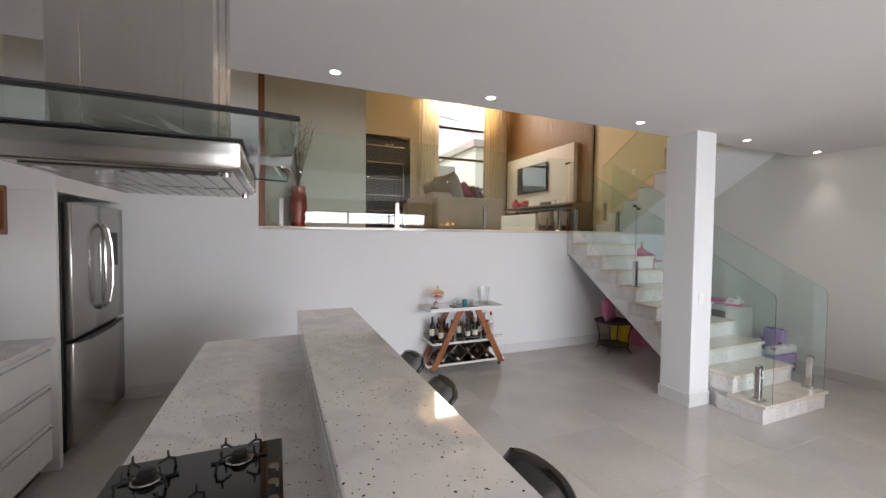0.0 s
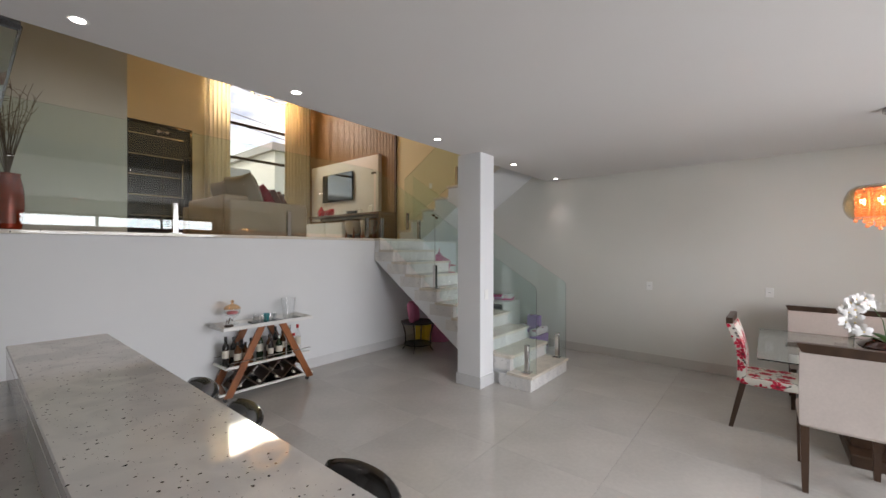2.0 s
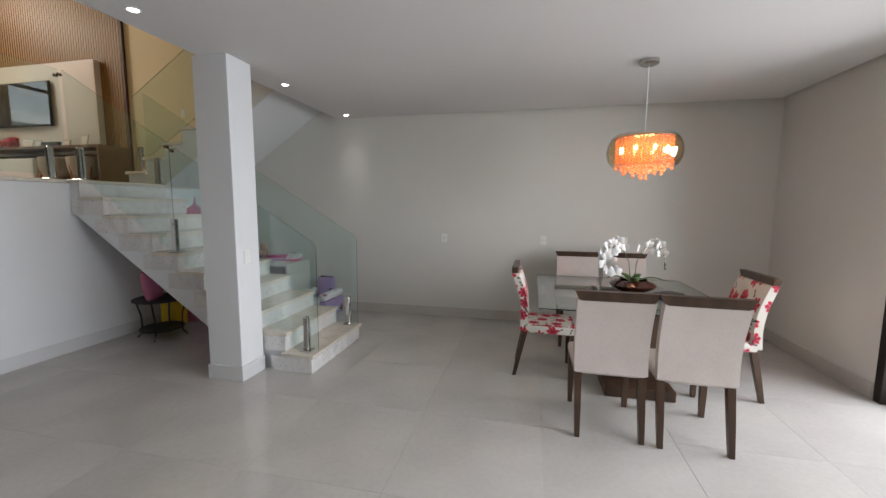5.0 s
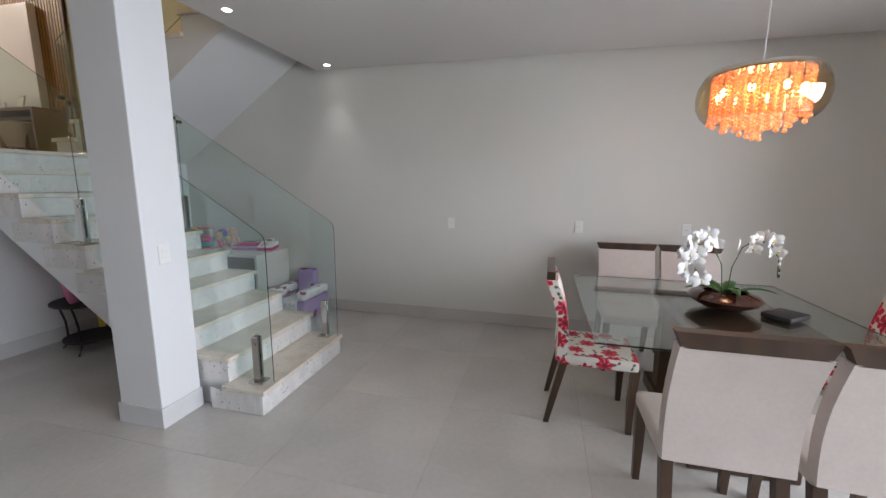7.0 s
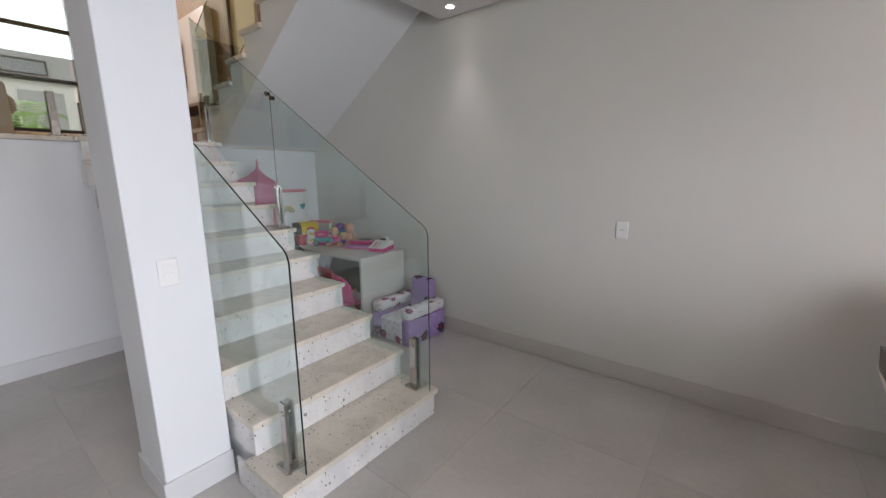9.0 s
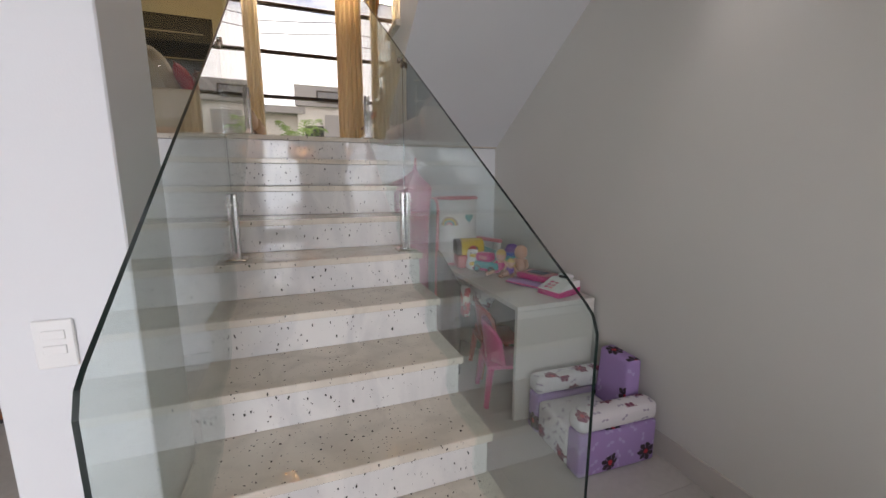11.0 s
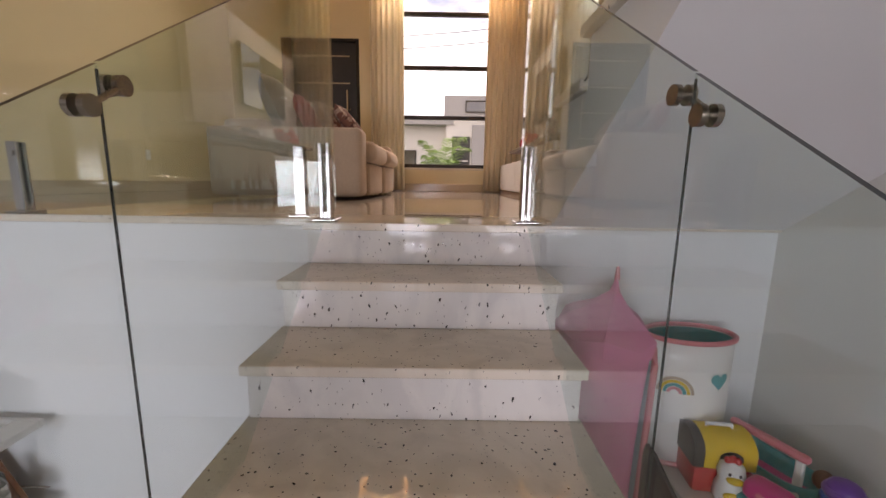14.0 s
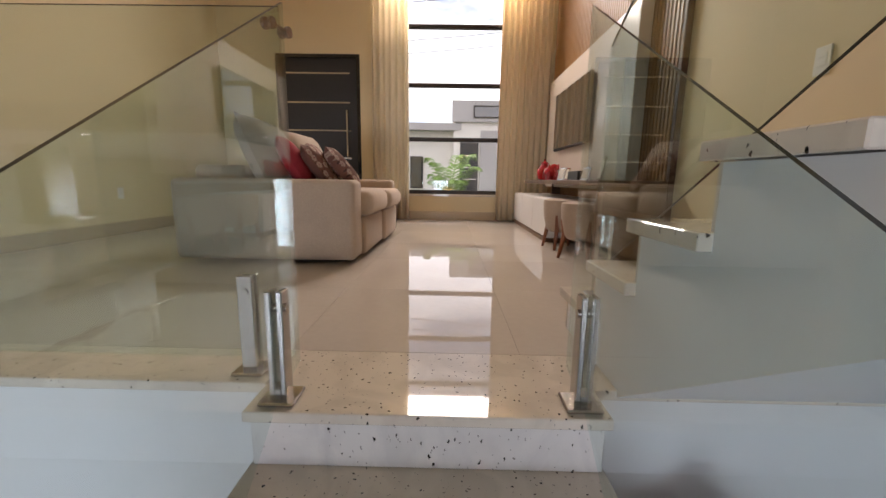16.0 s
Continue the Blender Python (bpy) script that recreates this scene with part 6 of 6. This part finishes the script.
prism(bm, lid, "x", -0.06, 0.088)
part("lid", bm, M_YELLOW, t, "yellow domed lid", smooth=40)
bm = B()
prism(bm, [(y * 1.015, z + 0.001) for y, z in lid], "x", -0.09, -0.059)
part("lid_end", bm, M_BLACK_M, t, "black lid end", smooth=40)
bm = B()
cyl(bm, 0, 0, 0, 0.030, 0.004, 18, m=Matrix.Translation((0.015, -0.071, 0.125)) @ Matrix.Diagonal((1.1, 1, 0.75, 1)) @ Matrix.Rotation(radians(90), 4, "X"))
part("emblem", bm, M_BLACK_M, t, "plain black emblem")
bm = B()
box(bm, 0.01, 0.06, -0.075, -0.069, 0.015, 0.065, 0.004)
part("latch", bm, M_YELLOW, t)
bm = B()
tube(bm, [(-0.03, 0, 0.17), (-0.03, 0, 0.195), (0.045, 0, 0.195), (0.045, 0, 0.17)], 0.006, 8)
part("handle", bm, M_WHITE, t)

# bird
t = toy("toy_bird", "white plastic toy bird with red comb and orange beak", 6.165, 5.60, -20, k=1.12)
bm = B()
lathe(bm, [(0.03, 0.0), (0.048, 0.02), (0.045, 0.06), (0.036, 0.085), (0.042, 0.11), (0.036, 0.14), (0.0, 0.155)], 18)
part("body", bm, M_PLASTIC, t, smooth=60)
bm = B()
ball(bm, 0, -0.04, 0.108, 0.026, 0.018, 0.012)
part("beak", bm, M_YELLOW, t)
bm = B()
for k in (-0.014, 0.0, 0.014):
    ball(bm, k, 0, 0.155 + 0.006 * (k == 0), 0.012, 0.010, 0.014, 10, 6)
part("comb", bm, M_REDP, t)
bm = B()
ball(bm, 0, -0.043, 0.05, 0.03, 0.012, 0.014)
part("bow", bm, M_YELLOW, t)
bm = B()
for k in (-0.015, 0.015):
    ball(bm, k, -0.036, 0.125, 0.005, 0.004, 0.006, 8, 5)
part("eyes", bm, M_BLACK_M, t)

# boat-shaped carrier with a pink handle
t = toy("toy_carrier", "teal plastic toy carrier with a pink handle", 6.40, 5.68, -70, k=1.12)
bm = B()
sheet(bm, lambda u, v: ((u - 0.5) * 0.36, (v - 0.5) * 0.17 * (1 - 0.55 * (2 * u - 1) ** 4), 0.012 + 0.085 * (abs(2 * v - 1) ** 2.5) + 0.05 * (2 * u - 1) ** 4), 18, 12)
h = part("hull", bm, M_TEAL, t, smooth=50)
h.modifiers.new("t", "SOLIDIFY").thickness = 0.008
bm = B()
box(bm, -0.12, 0.12, -0.05, 0.05, 0.010, 0.05, 0.01)
part("inner_tray", bm, M_PINK, t)
for x in (-0.10, 0.10):
    bm = B()
    box(bm, x - 0.012, x + 0.012, -0.07, -0.05, 0.06, 0.19, 0.004)
    part("handle_post", bm, M_PLASTIC, t)
bm = B()
box(bm, -0.125, 0.125, -0.075, -0.045, 0.19, 0.218, 0.012, 2)
part("handle", bm, M_ROSE, t, "coral pink handle")
bm = B()
ball(bm, 0.13, 0.02, 0.12, 0.03, 0.03, 0.035)
part("bear_head", bm, M_WOOD_R, t, "small brown bear head")

# car
t = toy("toy_car", "pink and teal plastic toy car", 6.245, 5.475, -62, k=1.12)
bm = B()
box(bm, -0.10, 0.10, -0.05, 0.05, 0.022, 0.075, 0.018, 3)
part("body", bm, M_TEAL, t, smooth=50)
bm = B()
box(bm, -0.09, 0.035, -0.046, 0.046, 0.07, 0.135, 0.025, 3)
part("cabin", bm, M_PINK, t, smooth=50)
bm = B()
box(bm, -0.108, 0.108, -0.055, 0.055, 0.012, 0.03, 0.008)
part("bumper", bm, M_PINK, t)
bm = B()
box(bm, -0.05, 0.02, -0.049, 0.049, 0.088, 0.12, 0.008)
part("side_window", bm, M_ROSE, t)
for sx in (-0.06, 0.06):
    for sy in (-0.052, 0.052):
        bm = B()
        cyl(bm, 0, 0, -0.008, 0.026, 0.016, 18, m=Matrix.Translation((sx, sy, 0.026)) @ Matrix.Rotation(radians(90), 4, "X"))
        w = part("wheel", bm, M_BLACK_M, t)
        bm = B()
        cyl(bm, 0, 0, -0.0095, 0.013, 0.019, 12, m=Matrix.Translation((sx, sy, 0.026)) @ Matrix.Rotation(radians(90), 4, "X"))
        part("hub", bm, M_TEAL, w)

# stacking rings
t = toy("stacking_rings", "rainbow stacking ring toy", 6.44, 5.45, k=1.12)
for k, mt in enumerate((M_REDP, M_YELLOW, material("green_plastic", (0.10, 0.40, 0.05), 0.3), M_TEAL, material("blue_plastic", (0.02, 0.10, 0.50), 0.3), M_PURPLE)):
    r = 0.062 - 0.002 * k
    bm = B()
    tube(bm, [(r * 0.7 * math.cos(a * 0.3142), r * 0.7 * math.sin(a * 0.3142), 0.016 + k * 0.027) for a in range(20)], 0.0175, 10, True)
    part("ring", bm, mt, t)
bm = B()
ball(bm, 0, 0, 0.165, 0.045, 0.045, 0.030)
part("top_knob", bm, M_PURPLE, t)


def doll(name, label, x, y, rz, k, hair):
    bm = B()
    ball(bm, 0, 0, 0.065 * k, 0.034 * k, 0.030 * k, 0.055 * k)
    ball(bm, 0, -0.004 * k, 0.15 * k, 0.042 * k, 0.042 * k, 0.046 * k)
    for s in (-1, 1):
        tube(bm, [(0.03 * s * k, 0, 0.10 * k), (0.055 * s * k, -0.02 * k, 0.07 * k), (0.05 * s * k, -0.05 * k, 0.045 * k)], [0.015 * k, 0.013 * k, 0.011 * k], 8)
        tube(bm, [(0.02 * s * k, -0.01 * k, 0.022 * k), (0.045 * s * k, -0.06 * k, 0.024 * k), (0.055 * s * k, -0.12 * k, 0.016 * k), (0.055 * s * k, -0.13 * k, 0.032 * k)], [0.021 * k, 0.018 * k, 0.015 * k, 0.010 * k], 8)
    ob = single(name, bm, M_SKIN, label, "doll", pose(x, y, KZ + 0.001, 0, 0, rz), "dolls on the desk", smooth=60)
    if hair is not None:
        me = ob.data
        me.materials.append(hair[0])
        me.materials.append(hair[1])
        for f in me.polygons:
            c = f.center
            if c.z > 0.162 * k or (c.y > 0.012 * k and c.z > 0.11 * k):
                f.material_index = 1
            elif 0.03 * k < c.z < 0.098 * k and abs(c.x) < 0.036 * k and c.y > -0.032 * k:
                f.material_index = 2
    return ob

M_BLOND = material("doll_hair", (0.62, 0.40, 0.10), 0.6, grain=0.2, grain_scale=150)
doll("doll", "blond vinyl doll in a pink dress sitting on the desk", 6.30, 5.37, -55, 1.0, (M_BLOND, M_PINK))
doll("baby_doll", "bald vinyl baby doll sitting on the desk", 6.42, 5.28, -60, 1.2, None)
doll("small_doll", "small blond doll in a purple dress on the desk", 6.33, 5.27, -50, 0.72, (M_BLOND, M_PURPLE))

# toy tablets and a toy till
t = toy("toy_tablet", "flat lilac toy tablet with a pink rim", 6.37, 5.035, -65)
bm = B()
box(bm, -0.15, 0.15, -0.11, 0.11, 0.0, 0.03, 0.014, 3)
part("casing", bm, M_LILAC, t, smooth=50)
bm = B()
box(bm, -0.155, 0.155, -0.115, 0.115, 0.008, 0.018, 0.005)
part("rim", bm, M_PINK, t)
t = toy("toy_tablet", "hot pink toy tablet with a grey screen", 6.42, 5.04, -70, KZ + 0.032)
bm = B()
box(bm, -0.13, 0.13, -0.09, 0.09, 0.0, 0.04, 0.012, 3)
part("casing", bm, M_PINK, t, smooth=50)
bm = B()
box(bm, -0.11, 0.11, -0.072, 0.072, 0.041, 0.044, 0.002)
part("bezel", bm, M_ROSE, t)
bm = B()
box(bm, -0.07, 0.07, -0.05, 0.05, 0.045, 0.047, 0.001)
part("screen", bm, M_PURPLE, t, "dull grey-violet screen").data.materials[0] = material("dull_screen", (0.16, 0.17, 0.24), 0.2)
t = toy("toy_till", "white and hot pink toy cash till", 6.40, 4.775, -75, k=0.88)
bm = B()
box(bm, -0.10, 0.10, -0.13, 0.11, 0.0, 0.03, 0.010, 2)
part("base", bm, M_PINK, t)
bm = B()
prism(bm, [(-0.125, 0.031), (0.105, 0.031), (0.105, 0.10), (0.03, 0.105), (-0.125, 0.045)], "x", -0.095, 0.095)
part("casing", bm, M_PLASTIC, t, smooth=None)
bm = B()
prism(bm, [(-0.127, 0.032), (0.107, 0.032), (0.107, 0.055), (-0.127, 0.040)], "x", -0.098, 0.098)
part("side_band", bm, M_PINK, t, "hot pink side band", smooth=None)
bm = B()
box(bm, -0.05, 0.05, 0.035, 0.10, 0.105, 0.135, 0.01, 2)
part("display", bm, M_PLASTIC, t)
bm = B()
box(bm, -0.035, 0.035, 0.031, 0.035, 0.110, 0.128, 0.001)
part("display_window", bm, M_BLACK_M, t)
for a in range(2):
    for c in range(3):
        bm = B()
        box(bm, -0.055 + a * 0.04, -0.03 + a * 0.04, -0.105 + c * 0.032, -0.085 + c * 0.032, 0.052 + c * 0.0125, 0.062 + c * 0.0125, 0.003)
        part("key", bm, (M_PINK, M_ROSE, M_LILAC)[a], t)

# child's chairs and bags under the desk
def kids_chair(x, y, rz, mtl, label):
    c = thing("kids_chair", label, "chair", pose(x, y, 0, 0, 0, rz), "plastic chairs under the desk")
    bm = B()
    box(bm, -0.15, 0.15, -0.15, 0.15, 0.25, 0.28, 0.012, 2)
    part("seat", bm, mtl, c)
    for sx in (-1, 1):
        for sy in (-1, 1):
            bm = B()
            tube(bm, [(sx * 0.155, sy * 0.155, 0.0), (sx * 0.125, sy * 0.125, 0.25)], [0.018, 0.026], 8)
            part("leg", bm, mtl, c)
    bm = B()
    sheet(bm, lambda u, v: ((u - 0.5) * 0.35, 0.135 + 0.03 * v - 0.09 * (2 * u - 1) ** 2, 0.285 + 0.25 * v * (1 - 0.35 * (2 * u - 1) ** 4)), 10, 6)
    b = part("backrest", bm, mtl, c, smooth=60)
    b.modifiers.new("t", "SOLIDIFY").thickness = 0.014
    for s in (-0.08, 0.08):
        bm = B()
        box(bm, s - 0.012, s + 0.012, 0.115, 0.14, 0.27, 0.34, 0.004)
        part("back_post", bm, mtl, c)
    return c

kids_chair(6.10, 4.92, 75, M_PINK, "hot pink plastic child's chair pushed under the desk")
kids_chair(6.22, 5.28, 80, M_REDP, "red plastic child's chair pushed under the desk")
cushion("backpack", 0.30, 0.42, 0.20, pose(6.22, 5.72, 0.22, 80, 0, -70), M_BLACK_M, "dark backpack standing under the desk", "backpack", "bags under the desk")
cushion("toy_bag", 0.34, 0.30, 0.16, pose(6.28, 5.68, 0.50, 60, 0, -80), M_KIDS, "printed cloth bag lying on the backpack", "bag", "bags under the desk")

# ---------------------------------------------------------------- outside
bm = B()
rows = [(-300, -0.28), (11.34, -0.28), (11.36, 1.50), (13.6, 1.50), (300, 1.50)]
g = [[bm.verts.new((x, y, z)) for x in (-300, -20, 30, 300)] for y, z in rows]
for a, b in zip(g, g[1:]):
    for k in range(3):
        bm.faces.new((a[k], a[k + 1], b[k + 1], b[k]))
setting("ground", bm, M_GRASS, "green lawn and open ground round the house", "ground")
bm = B()
box(bm, -40, 60, 15.2, 21.8, 1.40, 1.507)
setting("road", bm, M_ROAD, "grey asphalt street in front of the house", "road")
for i, (y0, y1) in enumerate(((13.6, 15.2), (21.8, 23.4))):
    bm = B()
    box(bm, -40, 60, y0, y1, 1.40, 1.64, 0.02)
    setting("pavement" if i == 0 else "pavement_far", bm, M_PAVE, "pale concrete pavement with a kerb", "pavement")
bm = B()
box(bm, -12, 18, -9.2, -9.0, -0.28, 2.0)
setting("wall_garden", bm, M_HOUSE, "white rendered garden wall", "wall")
bm = B()
box(bm, 0.2, 5.4, -3.4, YB - 0.21, -0.279, -0.03)
setting("terrace", bm, M_PAVE, "pale concrete terrace outside the garden doors", "terrace")

gd = thing("window_2", "sliding glazed garden doors with dark frames", "window", kind="structure")
for x in (GX0 + 0.03, GX0 + 1.3, GX0 + 2.58, GX1 - 0.03):
    bm = B()
    box(bm, x - 0.03, x + 0.03, YB - 0.13, YB - 0.07, 0.0, GZ, 0.003)
    part("stile", bm, M_FRAME, gd)
for z in (0.03, GZ - 0.03):
    bm = B()
    box(bm, GX0 + 0.06, GX1 - 0.06, YB - 0.125, YB - 0.075, z - 0.03, z + 0.03, 0.003)
    part("rail", bm, M_FRAME, gd)
for k in range(3):
    bm = B()
    x0 = GX0 + 0.06 + k * 1.27
    box(bm, x0, x0 + 1.19, YB - 0.103, YB - 0.097, 0.06, GZ - 0.06)
    p = part("pane", bm, M_PANE, gd, smooth=None)
    p.visible_shadow = False
bm = B()
box(bm, GX1 - 0.04, GX1 + 0.03, YB - 0.19, YB + 0.012, 0.0, GZ + 0.02, 0.004)
part("jamb", bm, M_FRAME, gd)



# house across the street
def far_window(parent, x0, x1, y, z0, z1):
    w = new("window")
    w.parent = parent
    bm = B()
    for b in ((x0, x1, z0, z0 + 0.06), (x0, x1, z1 - 0.06, z1), (x0, x0 + 0.06, z0 + 0.06, z1 - 0.06), (x1 - 0.06, x1, z0 + 0.06, z1 - 0.06)):
        box(bm, b[0], b[1], y - 0.05, y + 0.05, b[2], b[3])
    part("window_frame", bm, M_FRAME, w)
    bm = B()
    box(bm, x0 + 0.06, x1 - 0.06, y - 0.02, y - 0.01, z0 + 0.06, z1 - 0.06)
    part("pane", bm, M_SCREEN, w)

house = thing("house", "modern grey and beige house across the street", "house")
bm = B()
box(bm, 5.2, 11.5, 26.0, 34, 1.5, 6.2)
part("main_wall", bm, M_HOUSE, house, smooth=None)
bm = B()
box(bm, 5.1, 11.6, 25.8, 26.0, 5.3, 6.35)
part("parapet", bm, M_HOUSE_G, house, "dark grey parapet band", smooth=None)
bm = B()
box(bm, 1.5, 5.2, 26.6, 34, 1.5, 4.9)
part("side_wall", bm, M_HOUSE, house, smooth=None)
bm = B()
box(bm, 1.2, 5.6, 25.9, 27.0, 4.9, 5.25)
part("canopy", bm, M_HOUSE_G, house, "flat grey canopy", smooth=None)
bm = B()
box(bm, 6.6, 8.0, 25.9, 26.1, 1.5, 4.9)
part("pier", bm, M_HOUSE_G, house, smooth=None)
bm = B()
box(bm, 5.55, 6.5, 25.93, 26.05, 1.6, 4.3)
dr2 = part("door", bm, M_BLACK_M, house)
for z in (2.4, 3.0, 3.6):
    bm = B()
    box(bm, 5.7, 6.4, 25.90, 25.93, z, z + 0.05)
    part("strip", bm, M_CHROME, dr2)
far_window(house, 8.4, 10.6, 26.0, 2.6, 4.6)
far_window(house, 2.9, 3.6, 26.6, 1.9, 3.6)
far_window(house, 6.2, 7.6, 25.8, 5.5, 6.1)

house = thing("house", "pale rendered single-storey house along the street", "house")
bm = B()
box(bm, -14, -1.2, 26.5, 34, 1.5, 5.0)
part("wall", bm, M_HOUSE, house, smooth=None)
bm = B()
box(bm, -14.3, -0.9, 26.2, 34.3, 5.0, 5.5)
part("parapet", bm, M_HOUSE_G, house, smooth=None)
for k in range(4):
    far_window(house, -12.5 + k * 3.0, -11.0 + k * 3.0, 26.5, 2.6, 4.2)
house = thing("house", "beige two-storey house further along the street", "house")
bm = B()
box(bm, 13.5, 26, 26.5, 36, 1.5, 8.0)
part("wall", bm, M_HOUSE, house, smooth=None)
bm = B()
box(bm, 13.2, 26.3, 26.2, 36.3, 8.0, 8.5)
part("parapet", bm, M_HOUSE_G, house, smooth=None)
for k in range(4):
    for z in (2.5, 5.6):
        far_window(house, 14.6 + k * 2.9, 16.2 + k * 2.9, 26.5, z, z + 1.5)

pole = thing("utility_pole", "grey concrete utility pole with wires and a street lamp", "utility pole", pose(8.6, 22.4, 1.64))
bm = B()
lathe(bm, [(0.16, 0.0), (0.10, 9.0), (0.0, 9.0)], 12)
part("post", bm, M_PAVE, pole)
bm = B()
box(bm, -0.9, 0.9, -0.06, 0.06, 8.3, 8.42)
part("crossarm", bm, M_WOOD_D, pole)
bm = B()
tube(bm, [(0, 0, 7.2), (0, -0.8, 7.7), (0, -1.6, 7.8)], 0.03, 8)
ball(bm, 0, -1.75, 7.78, 0.12, 0.28, 0.06, 12, 6)
part("street_lamp_arm", bm, M_PAVE, pole)
for dx, z in ((-0.8, 8.42), (0.8, 8.42), (0, 6.9), (0, 6.4)):
    bm = B()
    tube(bm, [(dx + x, 0, z - 0.9 * (1 - ((x % 30) / 15 - 1) ** 2)) for x in range(-45, 46, 3)], 0.018, 5)
    part("wire", bm, M_BLACK_M, pole)

# young palm in the front bed
palm = thing("palm", "young green areca palm in the front garden bed", "plant", pose(5.02, 13.1, 1.50))
rnd = random.Random(3)
for k in range(13):
    a = k * 2.4
    reach, h = rnd.uniform(0.35, 0.75), rnd.uniform(0.75, 1.35)
    pts = [Vector((math.cos(a) * reach * s, math.sin(a) * reach * s, h * math.sin(s * 2.0) / 0.91)) for s in [i / 10 for i in range(11)]]
    bm = B()
    tube(bm, pts, [0.012 * (1 - 0.8 * i / 10) for i in range(11)], 5)
    side = Vector((-math.sin(a), math.cos(a), 0))
    for i in range(3, 11):
        d = (pts[i] - pts[i - 1]).normalized()
        for f in (0.0, 0.5):
            p = pts[i - 1].lerp(pts[i], f)
            for sg in (-1, 1):
                L = 0.30 * math.sin(math.pi * (0.15 + 0.8 * (i + f) / 11))
                tip = p + (side * sg * 0.8 + d * 0.6 + Vector((0, 0, -0.35))) * L
                w = d * 0.014
                mid = p.lerp(tip, 0.5) + Vector((0, 0, 0.03))
                v = [bm.verts.new(q) for q in (p - w * 0.5, p + w * 0.5, mid + w, tip, mid - w)]
                bm.faces.new(v)
    part("frond", bm, M_FROND, palm, smooth=None)

# ---------------------------------------------------------------- floor tiles
def tile_mesh(w, d, mtl):
    bm = B()
    box(bm, -w / 2, w / 2, -d / 2, d / 2, -0.012, 0.0, 0.0006)
    me = finish(bm, "tile", None)
    me.materials.append(mtl)
    return me


def lay(parent, x0, x1, y0, y1, px, py, step, z, mtl, joint=0.0007):
    """Tiles on a grid through (px, py), cut at the edges of the field."""
    cache = {}
    def cuts(a, b, p):
        k = math.floor((a - p) / step)
        c = [a]
        while p + (k + 1) * step < b:
            k += 1
            if p + k * step > a:
                c.append(p + k * step)
        return c + [b]
    xs, ys = cuts(x0, x1, px), cuts(y0, y1, py)
    for xa, xb in zip(xs, xs[1:]):
        for ya, yb in zip(ys, ys[1:]):
            w, d = round(xb - xa - joint, 3), round(yb - ya - joint, 3)
            if w < 0.01 or d < 0.01:
                continue
            if (w, d) not in cache:
                cache[(w, d)] = tile_mesh(w, d, mtl)
            o = new("tile", cache[(w, d)])
            o.parent = parent
            o.location = ((xa + xb) / 2, (ya + yb) / 2, z)

lay(floor, XL, XR, YB, YR, 4.05, 1.37, 0.84, 0.0, M_TILE)
lay(floor_up, XLL, XR, YR + 0.22, YF, 4.45, 6.26, 0.84, ZU, M_TILE_UP)
lay(floor_up, 0.28, XLL, YR + 0.22, 6.55, 4.45, 6.26, 0.84, ZU, M_TILE_UP)
